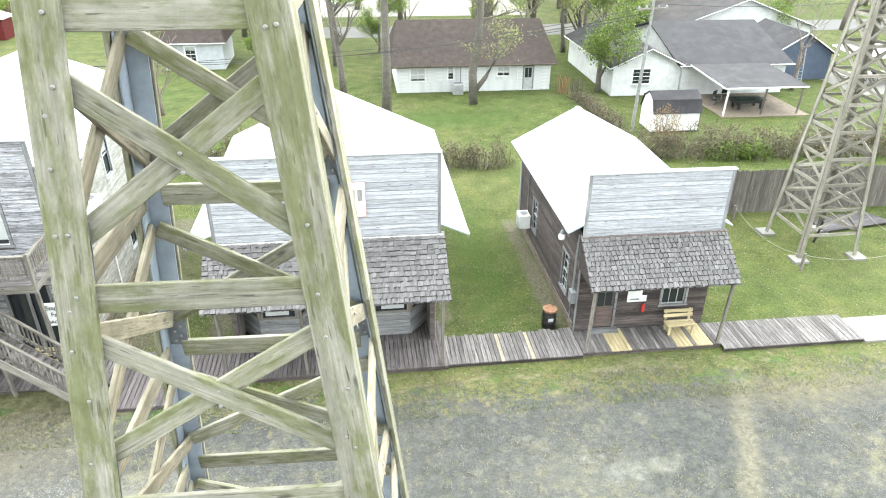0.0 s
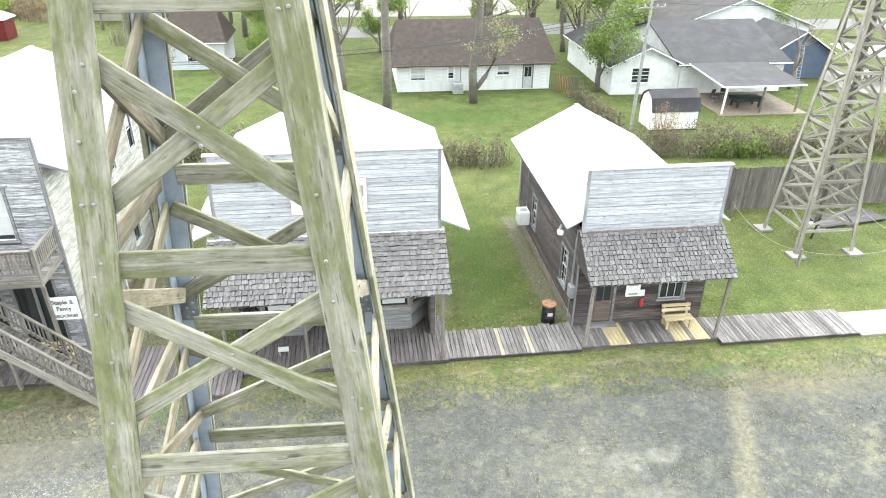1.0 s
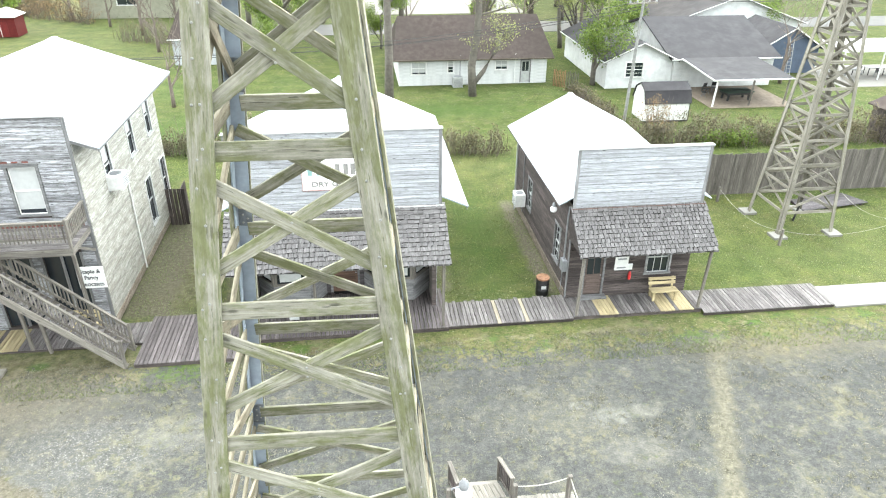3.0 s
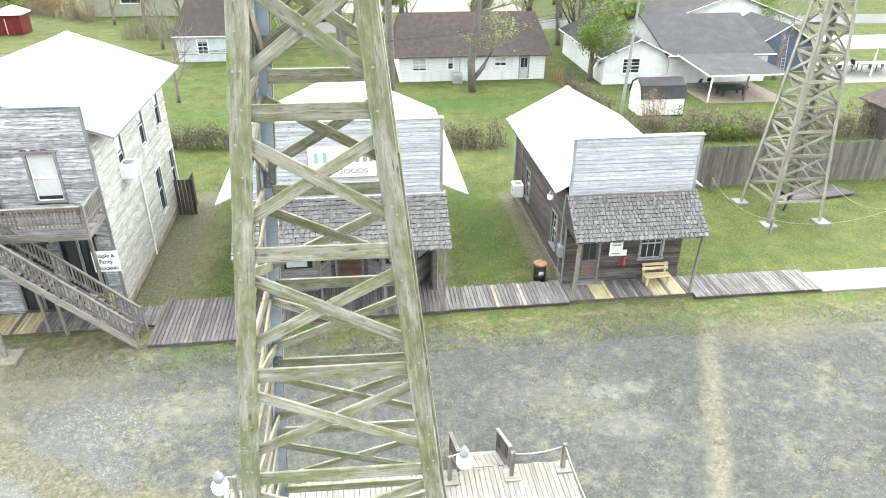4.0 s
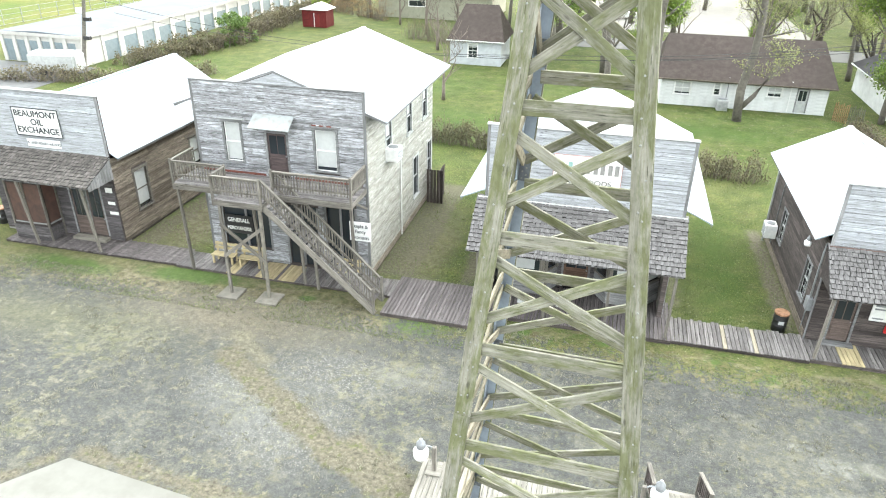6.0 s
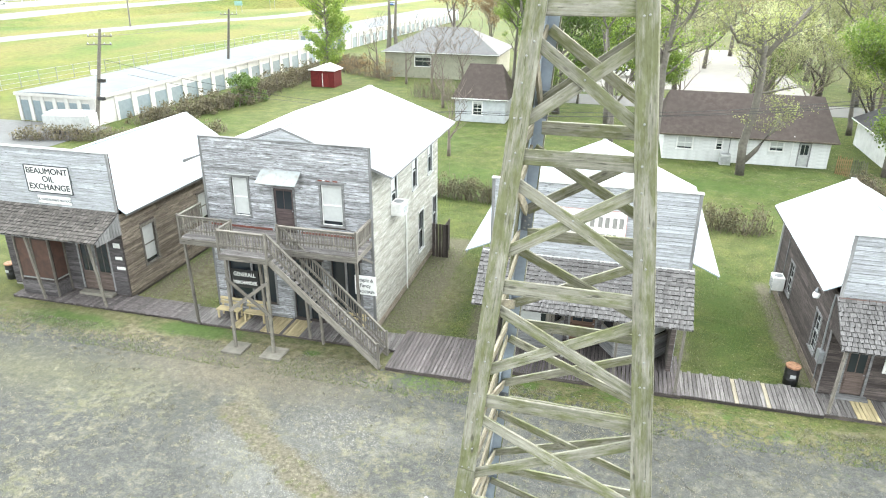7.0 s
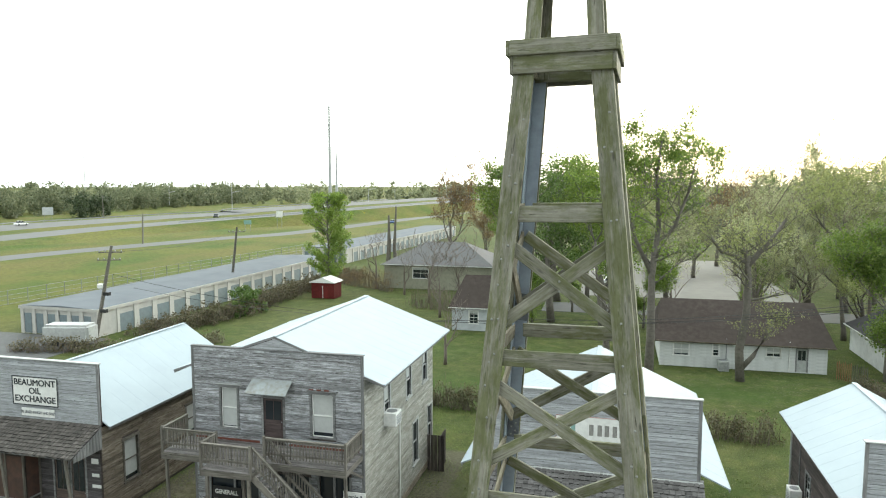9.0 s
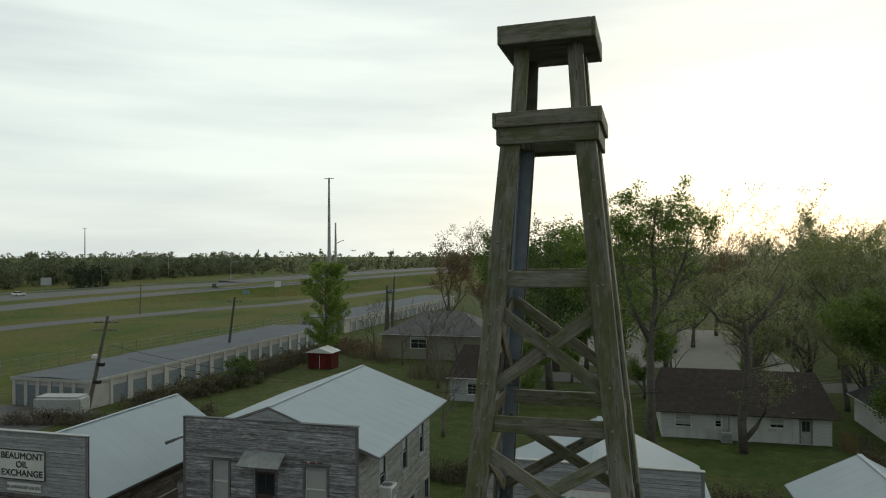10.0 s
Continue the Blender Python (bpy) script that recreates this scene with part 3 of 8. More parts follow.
M_YELLOWSIGN = plain("yellow_sign_paint", (0.5, 0.36, 0.02), 0.6, 0.0, 0.1, 5.0)
M_PALEPOLE = wood("bleached_pole", (0.3, 0.3, 0.29), (0.2, 0.2, 0.19), spread=0.1)
M_CARGLASS = glass("car_glass")
M_CARBLUE = plain("blue_car_paint", (0.03, 0.08, 0.24), 0.3, 0.2, 0.05, 3.0)
M_CARBLACK = plain("black_car_paint", (0.015, 0.016, 0.018), 0.3, 0.2, 0.05, 3.0)
M_RUBBER = plain("tyre_rubber", (0.02, 0.02, 0.02), 0.9, 0.0, 0.1, 5.0)
L_SPRING = leaf("fresh_spring_leaf", (0.09, 0.155, 0.024), (0.235, 0.315, 0.06), 0.45)
L_OLIVE = leaf("olive_bud_leaf", (0.15, 0.185, 0.058), (0.33, 0.345, 0.13), 0.55)
L_DARK = leaf("dark_evergreen_leaf", (0.055, 0.1, 0.022), (0.13, 0.19, 0.05), 0.45)
L_RUSSET = leaf("russet_bud_leaf", (0.17, 0.1, 0.045), (0.27, 0.19, 0.09), 0.5)
# distant haze is painted into these two leaf colours by paling them
L_WOOD = leaf("haze_pale_wood_leaf", (0.088, 0.112, 0.058), (0.23, 0.248, 0.138), 0.45)
L_FARWOOD = leaf("haze_pale_horizon_leaf", (0.115, 0.138, 0.078), (0.245, 0.255, 0.15), 0.5)
L_PINE = leaf("dark_pine_needle", (0.035, 0.055, 0.025), (0.075, 0.1, 0.045), 0.3)
L_DRY = leaf("dry_grass_blade", (0.14, 0.135, 0.09), (0.23, 0.215, 0.155), 0.3)
L_HEDGE = leaf("brown_green_hedge_leaf", (0.062, 0.06, 0.03), (0.175, 0.145, 0.085))
L_GRASS = leaf("grass_blade", (0.1, 0.14, 0.045), (0.19, 0.21, 0.09), 0.5)
# leaf colour lightened to carry the haze and glare towards the sun
L_PALE = leaf("haze_tinted_leaf", (0.23, 0.255, 0.13), (0.44, 0.44, 0.25), 0.62)
M_GROUND = ground_material()

# ---- building helpers ----
def box(bm, x0, x1, y0, y1, z0, z1):
    v = [bm.verts.new(p) for p in ((x0, y0, z0), (x1, y0, z0), (x1, y1, z0), (x0, y1, z0), (x0, y0, z1), (x1, y0, z1), (x1, y1, z1), (x0, y1, z1))]
    for f in ((0, 3, 2, 1), (4, 5, 6, 7), (0, 1, 5, 4), (1, 2, 6, 5), (2, 3, 7, 6), (3, 0, 4, 7)):
        bm.faces.new([v[i] for i in f])


def prism(bm, pts, axis, a, b):
    """A flat outline pushed from a to b along an axis. Outline points give the other two axes in order."""
    def at(p, h):
        q = list(p)
        q.insert("xyz".index(axis), h)
        return bm.verts.new(q)
    lo, hi = [at(p, a) for p in pts], [at(p, b) for p in pts]
    n = len(pts)
    bm.faces.new(lo[::-1])
    bm.faces.new(hi)
    for i in range(n):
        bm.faces.new((lo[i], lo[(i + 1) % n], hi[(i + 1) % n], hi[i]))
    bmesh.ops.recalc_face_normals(bm, faces=bm.faces[:])


def tube(bm, pts, radii, n=8, cap=True):
    """A round bar along points."""
    rings = []
    pts = [Vector(p) for p in pts]
    for i, p in enumerate(pts):
        d = (pts[min(i + 1, len(pts) - 1)] - pts[max(i - 1, 0)]).normalized()
        u = d.cross(Vector((0, 0, 1)) if abs(d.z) < 0.9 else Vector((1, 0, 0))).normalized()
        w = d.cross(u)
        r = radii[i] if isinstance(radii, (list, tuple)) else radii
        rings.append([bm.verts.new(p + r * (math.cos(6.28319 * k / n) * u + math.sin(6.28319 * k / n) * w)) for k in range(n)])
    for a, b in zip(rings, rings[1:]):
        for k in range(n):
            bm.faces.new((a[k], a[(k + 1) % n], b[(k + 1) % n], b[k]))
    if cap:
        bm.faces.new(rings[0][::-1])
        bm.faces.new(rings[-1])


def lathe(bm, profile, n=16, centre=(0, 0, 0)):
    """A turned form: profile of (radius, height)."""
    rings = [[bm.verts.new((centre[0] + r * math.cos(6.28319 * k / n), centre[1] + r * math.sin(6.28319 * k / n), centre[2] + z)) for k in range(n)] for r, z in profile]
    for a, b in zip(rings, rings[1:]):
        for k in range(n):
            bm.faces.new((a[k], a[(k + 1) % n], b[(k + 1) % n], b[k]))
    bm.faces.new(rings[0][::-1])
    bm.faces.new(rings[-1])


def bevelled(bm, width):
    bmesh.ops.bevel(bm, geom=bm.edges[:], offset=width, segments=1, affect="EDGES", clamp_overlap=True)


def mesh_of(bm, name, mat, smooth=False):
    me = bpy.data.meshes.new(name)
    bm.to_mesh(me)
    bm.free()
    me.materials.append(mat)
    if smooth:
        for p in me.polygons:
            p.use_smooth = True
    return me


def part(name, bm, mat, parent, label="", m=None, smooth=False):
    ob = new(name, mesh_of(bm, name, mat, smooth) if isinstance(bm, bmesh.types.BMesh) else bm)
    ob.parent = parent
    if m is not None:
        ob.matrix_basis = m
    if label:
        tagged(ob, label)
    return ob


def thing(name, label, category, at=(0, 0, 0), rz=0.0, group="", kind=""):
    ob = new(name)
    ob.empty_display_size = 0.2
    ob.matrix_basis = pose(*at, 0, 0, rz)
    return tagged(ob, label, category, group, kind)


BOARDS = {}


def board_mesh(length, w, d, mat, edge=0.0):
    """One plank, its length along x, centred; meshes of the same size are shared."""
    key = (round(length, 2), round(w, 3), round(d, 3), mat.name, edge)
    if key not in BOARDS:
        bm = bmesh.new()
        box(bm, -length / 2, length / 2, -w / 2, w / 2, -d / 2, d / 2)
        if edge:
            bevelled(bm, edge)
        BOARDS[key] = mesh_of(bm, "board", mat)
    return BOARDS[key]


def along(p, q, up=(0, 0, 1)):
    """The pose of a bar that runs from p to q; its flat side (local z) towards up."""
    p, q = Vector(p), Vector(q)
    x = (q - p).normalized()
    z = Vector(up) - x * x.dot(Vector(up))
    z = z.normalized() if z.length > 1e-4 else x.orthogonal().normalized()
    y = z.cross(x)
    r = Matrix((x, y, z)).transposed().to_4x4()
    return Matrix.Translation((p + q) / 2) @ r


def bar(name, p, q, w, d, mat, parent, up=(0, 0, 1), edge=0.0, label=""):
    """A straight timber from p to q: w across, d thick towards up."""
    length = (Vector(q) - Vector(p)).length
    return part(name, board_mesh(length, w, d, mat, edge), mat, parent, label, along(p, q, up))


def text(body, size, mat, parent, m, name="lettering", depth=0.004, squeeze=1.0, bold=0.0):
    cu = bpy.data.curves.new(name, "FONT")
    cu.bevel_depth, cu.bevel_resolution = bold, 0
    cu.body, cu.size, cu.extrude, cu.align_x, cu.align_y = body, size, depth, "CENTER", "CENTER"
    cu.materials.append(mat)
    ob = new(name, cu)
    ob.parent = parent
    ob.matrix_basis = m @ Matrix.Diagonal((squeeze, 1, 1, 1))
    return ob


def gaps(a, b, cuts):
    """What is left of the stretch a..b outside the cuts."""
    out, at = [], a
    for c, d in sorted(cuts):
        if c > at + 0.02:
            out.append((at, min(c, b)))
        at = max(at, d)
    if at < b - 0.02:
        out.append((at, b))
    return [(c, d) for c, d in out if d - c > 0.03]


def siding(parent, mat, plane, fixed, a0, a1, z0, z1, step, out, openings=(), top=None, joint=5.0, name="clapboard", rnd=None):
    """Lapped boards on a wall. plane 'y': the wall runs along x at y=fixed; 'x': along y. out: +1 or -1, the way it faces.
    top: a function of the place along the wall that gives the wall's height."""
    rnd = rnd or random.Random(int(a0 * 10 + fixed * 7))
    n = max(1, round((z1 - z0) / step))
    h = (z1 - z0) / n
    for i in range(n):
        lo, hi = z0 + i * h, z0 + (i + 1) * h
        cuts = [(c0, c1) for c0, c1, d0, d1 in openings if d0 < hi - 0.03 and d1 > lo + 0.03]
        for s, e in gaps(a0, a1, cuts):
            cut = [s]
            while e - cut[-1] > joint * 1.35:
                cut.append(cut[-1] + joint * rnd.uniform(0.6, 1.2))
            cut.append(e)
            for c, d in zip(cut, cut[1:]):
                if top and min(top(c), top(d)) < hi - 0.02:
                    continue
                mid = (lo + hi) / 2 + rnd.uniform(-0.004, 0.004)
                off = fixed + out * (0.012 + rnd.uniform(0, 0.005))
                if plane == "y":
                    p, q, up = (c + 0.002, off, mid), (d - 0.002, off, mid), (0, out, 0.1)
                else:
                    p, q, up = (off, c + 0.002, mid), (off, d - 0.002, mid), (out, 0, 0.1)
                bar(name, p, q, h - 0.013, 0.022, mat, parent, up)


def wall_panel(parent, plane, fixed, thick, a0, a1, z0, z1, openings, mat, name="wall"):
    """A plain wall with openings cut through it."""
    bm = bmesh.new()
    edges = sorted({a0, a1, *[o[0] for o in openings], *[o[1] for o in openings]})
    for c, d in zip(edges, edges[1:]):
        if d - c < 0.01:
            continue
        for lo, hi in gaps(z0, z1, [(o[2], o[3]) for o in openings if o[0] < (c + d) / 2 < o[1]]):
            if plane == "y":
                box(bm, c, d, fixed, fixed + thick, lo, hi)
            else:
                box(bm, fixed, fixed + thick, c, d, lo, hi)
    return part(name, bm, mat, parent)


def window(parent, plane, fixed, out, a0, a1, z0, z1, trim, pane_mat, bars=(1, 1), curtain=0.0, name="window", casing=0.1, label="", sash_mat=None):
    """A window in its opening: casing, sill, sashes, panes behind, and a blind."""
    def bx(bm, c0, c1, d0, d1, lo, hi):
        d0, d1 = sorted((fixed + out * d0, fixed + out * d1))
        if plane == "y":
            box(bm, c0, c1, d0, d1, lo, hi)
        else:
            box(bm, d0, d1, c0, c1, lo, hi)
    bm = bmesh.new()
    bx(bm, a0 - casing, a0, -0.06, 0.05, z0, z1)
    bx(bm, a1, a1 + casing, -0.06, 0.05, z0, z1)
    bx(bm, a0 - casing - 0.03, a1 + casing + 0.03, -0.06, 0.06, z1, z1 + casing * 1.2)
    w = part(name, bm, trim, parent, label)
    bm = bmesh.new()
    bx(bm, a0 - casing - 0.04, a1 + casing + 0.04, -0.06, 0.1, z0 - 0.06, z0)
    part("window_sill", bm, trim, w)
    bm = bmesh.new()
    mid = (z0 + z1) / 2
    for lo, hi, back in ((z0, mid + 0.02, -0.02), (mid - 0.02, z1, -0.045)):
        bx(bm, a0, a0 + 0.045, back - 0.02, back, lo, hi)
        bx(bm, a1 - 0.045, a1, back - 0.02, back, lo, hi)
        bx(bm, a0, a1, back - 0.02, back, lo, lo + 0.045)
        bx(bm, a0, a1, back - 0.02, back, hi - 0.045, hi)
        for k in range(1, bars[0]):
            c = a0 + (a1 - a0) * k / bars[0]
            bx(bm, c - 0.014, c + 0.014, back - 0.018, back - 0.002, lo, hi)
        for k in range(1, bars[1]):
            c = lo + (hi - lo) * k / bars[1]
            bx(bm, a0, a1, back - 0.018, back - 0.002, c - 0.014, c + 0.014)
    part("sash", bm, sash_mat or (trim if pane_mat is not M_CURTAIN else M_WHITE), w)
    bm = bmesh.new()
    bx(bm, a0, a1, -0.075, -0.07, z0, z1)
    part("pane", bm, M_GLASS if pane_mat is M_CURTAIN else pane_mat, w)
    if curtain:
        bm = bmesh.new()
        bx(bm, a0 + 0.03, a1 - 0.03, -0.069, -0.067, z1 - (z1 - z0) * curtain, z1 - 0.05)
        part("blind", bm, M_CURTAIN, w)
    return w


def roof_slopes(parent, x0, x1, xr, y0, y1, ze, zr, mat, panel=0.9, thick=0.05, name="roof_panel"):
    """A gable roof, its ridge along y at xr, of metal sheets laid from ridge to eave, each with a raised seam."""
    n = max(2, round((y1 - y0) / panel))
    w = (y1 - y0) / n
    for xe in (x0, x1):
        run = math.hypot(xe - xr, zr - ze)
        key = ("roof", round(run, 2), round(w, 3), mat.name)
        if key not in BOARDS:
            bm = bmesh.new()
            box(bm, -run / 2, run / 2, -w / 2, w / 2, -thick, 0)
            box(bm, -run / 2, run / 2, -w / 2, -w / 2 + 0.03, 0, 0.003)
            BOARDS[key] = mesh_of(bm, name, mat)
        side = 1 if xe > xr else -1
        for i in range(n):
            y = y0 + (i + 0.5) * w
            m = along((xr, y, zr), (xe, y, ze), (side * 0.01, 0, 1))
            part(name, BOARDS[key], mat, parent, "", m)
    bar("ridge_cap", (xr, y0, zr + 0.004), (xr, y1, zr + 0.004), 0.24, 0.014, mat, parent, edge=0.004)


def shingle_mesh(w, length, mat, k):
    key = ("shingle", round(w, 2), mat.name, k)
    if key not in BOARDS:
        r = random.Random(k)
        bm = bmesh.new()
        box(bm, -length / 2, length / 2, -w / 2, w / 2, 0, 0.066)
        for v in bm.verts:
            if v.co.x > 0:
                v.co.x += r.uniform(-0.025, 0.03)
            else:
                v.co.z = 0.004 if v.co.z > 0 else -0.02
        me = mesh_of(bm, "shingle", mat)
        me.materials.append(M_SHINGLE_EDGE_SHADE)
        # butt and side faces take the painted shadow colour
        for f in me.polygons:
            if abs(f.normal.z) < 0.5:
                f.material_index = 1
        BOARDS[key] = me
    return BOARDS[key]


def porch_roof(parent, x0, x1, y_top, z_top, y_eave, z_eave, mat, seed):
    """Sloping lean-to roof of separate wood shingles on a deck of boards."""
    r = random.Random(seed)
    run = math.hypot(y_eave - y_top, z_top - z_eave)
    down = Vector((0, y_eave - y_top, z_eave - z_top)).normalized()
    nrm = Vector((1, 0, 0)).cross(down)
    nrm = nrm if nrm.z > 0 else -nrm
    bm = bmesh.new()
    d = nrm * -0.03
    prism(bm, [(y_top + d.y, z_top + d.z), (y_eave + d.y, z_eave + d.z), (y_eave + 2.2 * d.y, z_eave + 2.2 * d.z), (y_top + 2.2 * d.y, z_top + 2.2 * d.z)], "x", x0 + 0.03, x1 - 0.03)
    part("roof_deck", bm, M_TRIM, parent)
    rows = max(3, round(run / 0.205))
    laid = []
    expo = run / rows
    for i in range(rows):
        s = x0 + (0 if i % 2 else -0.1)
        while s < x1 - 0.05:
            w = r.uniform(0.15, 0.26)
            e = min(s + w, x1)
            a = max(s, x0)
            if e - a > 0.06:
                ww = round((e - a) / 0.03) * 0.03
                c = Vector(((a + e) / 2, y_top, z_top)) + down * ((i + 1) * expo - 0.16 + r.uniform(-0.012, 0.012)) + nrm * (0.006 + r.uniform(0, 0.012))
                m = Matrix((down, nrm.cross(down), nrm)).transposed().to_4x4()
                m.translation = c
                m = m @ pose(0, 0, 0, 0, r.uniform(-1.0, 1.0), r.uniform(-1.6, 1.6))
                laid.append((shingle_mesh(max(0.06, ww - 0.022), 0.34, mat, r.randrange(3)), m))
            s += w
    # the courses next to the eave are pieces of their own; the rest make one run
    for me, m in laid[-300:]:
        part("shingle", me, mat, parent, "", m)
    vs, fs, ends = [], [], []
    for me, m in laid[:-300]:
        n = len(vs)
        vs += [tuple(m @ v.co) for v in me.vertices]
        fs += [tuple(n + i for i in p.vertices) for p in me.polygons]
        ends += [p.material_index for p in me.polygons]
    if vs:
        me = bpy.data.meshes.new("shingle_run")
        me.from_pydata(vs, [], fs)
        me.materials.append(mat)
        me.materials.append(M_SHINGLE_EDGE_SHADE)
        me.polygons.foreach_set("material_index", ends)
        tagged(part("shingle_run", me, mat, parent), kind="stuff")


def railing(parent, p, q, height, mat, step=0.15, skirt=0.0, low=0.12, name="railing", post=True):
    """Rail, bottom rail and square balusters between two foot points."""
    p, q = Vector(p), Vector(q)
    up = Vector((0, 0, height))
    rl = bar(name, p + up, q + up, 0.12, 0.04, mat, parent, edge=0.006)
    inv = rl.matrix_basis.inverted()

    def sub(nm, a, b, w, d, upv=(0, 0, 1)):
        length = (Vector(b) - Vector(a)).length
        return part(nm, board_mesh(length, w, d, mat), mat, rl, "", inv @ along(a, b, upv))
    lo = Vector((0, 0, low))
    side = (q - p).cross(Vector((0, 0, 1)))
    sub("bottom_rail", p + lo, q + lo, 0.09, 0.04, side)
    sub("upper_rail", p + up - Vector((0, 0, 0.06)), q + up - Vector((0, 0, 0.06)), 0.09, 0.03, side)
    if skirt:
        sub("skirt_board", p - Vector((0, 0, skirt / 2)), q - Vector((0, 0, skirt / 2)), skirt, 0.04, side)
    n = max(2, round((q - p).length / step))
    for i in range(n + 1):
        c = p.lerp(q, i / n)
        sub("baluster", c + lo * 0.6, c + up - Vector((0, 0, 0.03)), 0.04, 0.04, side)
    return rl


def bench(at, rz, label, group="yellow benches on the boardwalk"):
    """Plank bench with a two-board back."""
    b = thing("bench", label, "bench", at, rz, group)
    for i in range(3):
        bar("seat_plank", (-0.62, 0.02 + i * 0.15 - 0.2, 0.45), (0.62, 0.02 + i * 0.15 - 0.2, 0.45), 0.14, 0.04, M_NEWWOOD, b, edge=0.006)
    for z in (0.66, 0.85):
        bar("back_plank", (-0.62, 0.24 + (z - 0.66) * 0.25, z), (0.62, 0.24 + (z - 0.66) * 0.25, z), 0.14, 0.035, M_NEWWOOD, b, (0, -1, 0.25), 0.006)
    for x in (-0.5, 0.5):
        bar("leg", (x, -0.2, 0), (x, -0.2, 0.44), 0.09, 0.09, M_NEWWOOD, b, (0, 1, 0), 0.006)
        bar("back_leg", (x, 0.2, 0), (x, 0.31, 0.93), 0.09, 0.045, M_NEWWOOD, b, (0, 1, 0), 0.006)
        bar("rail", (x, -0.22, 0.4), (x, 0.24, 0.4), 0.06, 0.04, M_NEWWOOD, b, (1, 0, 0))
    return b

# ---- ground, paths, lot ----
bm = bmesh.new()
gx, gy = (-3500, -400, -90, -40, 0, 40, 90, 400, 3500), (-1500, -300, -30, 0, 25, 60, 120, 500, 4500)
v = [[bm.verts.new((x, y, 0)) for x in gx] for y in gy]
for j in range(8):
    for i in range(8):
        bm.faces.new((v[j][i], v[j][i + 1], v[j + 1][i + 1], v[j + 1][i]))
ground = part("ground", bm, M_GROUND, None)
tagged(ground, "patchy green lawn and grey gravel lot with dry strips", "ground", kind="structure")

bm = bmesh.new()
box(bm, 20.15, 60.0, 20.85, 22.55, -0.05, 0.09)
bevelled(bm, 0.012)
tagged(part("pavement", bm, M_CONCRETE, None), "pale concrete path that goes on from the boardwalk", "path", kind="structure")
bm = bmesh.new()
prism(bm, [(-19.6, -6.0), (-6.2, -6.0), (-6.2, 8.2), (-16.3, 9.16), (-18.7, 6.3)], "z", -0.05, 0.07)
bevelled(bm, 0.012)
tagged(part("pavement", bm, M_SLAB, None), "pale concrete slab at the edge of the gravel lot", "slab", kind="structure")


def boardwalk():
    """Sections of crosswise planks on joists: (from, to, front edge, back edge, height, material)."""
    r = random.Random(5)
    sections = ((-30.5, -20.4, 21.5, 23.1, 0.14, M_WALK), (-20.4, -9.35, 21.4, 22.9, 0.16, M_WALK), (-9.35, -4.85, 19.9, 23.2, 0.2, M_WALK_RED),
                (-4.85, 2.95, 21.0, 24.15, 0.22, M_WALK_RED), (2.95, 8.3, 21.1, 22.95, 0.19, M_WALK), (8.3, 14.05, 21.2, 22.7, 0.21, M_WALK), (14.05, 20.1, 20.9, 22.7, 0.18, M_WALK))
    walk_thing = thing("boardwalk", "worn grey-brown plank boardwalk along the shop fronts", "boardwalk", kind="structure")
    count = 0
    extra = bmesh.new()
    for x0, x1, yf, yb, z, mat in sections:
        n = round((x1 - x0) / 0.17)
        w = (x1 - x0) / n
        for i in range(n):
            x = x0 + (i + 0.5) * w
            f, b, dz = yf + r.uniform(-0.05, 0.05), yb + r.uniform(-0.03, 0.03), r.uniform(-0.006, 0.008)
            fresh = (9.55 < x < 10.25) or (12.15 < x < 12.95) or (13.1 < x < 13.75) or (-17.7 < x < -17.2) or (-16.2 < x < -15.1) or (-14.9 < x < -14.1) or (3.9 < x < 4.07) or (5.05 < x < 5.22) or (6.18 < x < 6.35)
            m = M_NEWWOOD if fresh and not 2.9 < x < 8 else (M_PALEPLANK if fresh else mat)
            if x < -20.4:
                box(extra, x - w / 2 + 0.008, x + w / 2 - 0.008, f, b, z - 0.04, z + dz)
                continue
            count += 1
            bar("plank", (x, round(f, 1), z - 0.02 + dz), (x, round(b, 1), z - 0.02 + dz), round(w - 0.022, 3), 0.04, m, walk_thing)
        bm = bmesh.new()
        for y in (yf + 0.04, (yf + yb) / 2, yb - 0.1):
            box(bm, x0, x1, y, y + 0.05, 0, z - 0.042)
        part("joist", bm, M_SIDING_DARK, walk_thing)
    tagged(part("plank_run", extra, M_WALK_RED, walk_thing), kind="stuff")


boardwalk()


# ---- shop buildings behind the boardwalk ----
def front_board(parent, x0, x1, y, z0, z1, mat, step=0.17):
    """A tall false front: lapped boards on a frame, cap and corner boards."""
    bm = bmesh.new()
    box(bm, x0 + 0.02, x1 - 0.02, y + 0.01, y + 0.12, z0, z1 - 0.02)
    part("false_front", bm, M_SIDING_DARK, parent)
    siding(parent, mat, "y", y, x0 + 0.1, x1 - 0.1, z0, z1 - 0.04, step, -1, joint=7.0)
    for x in (x0 + 0.05, x1 - 0.05):
        bar("corner_board", (x, y - 0.015, z0 - 0.02), (x, y - 0.015, z1 - 0.05), 0.13, 0.05, M_TRIM, parent, (0, -1, 0), 0.006)
    bar("cap_board", (x0 - 0.04, y + 0.05, z1), (x1 + 0.04, y + 0.05, z1), 0.26, 0.05, M_OFFWHITE, parent, edge=0.008)


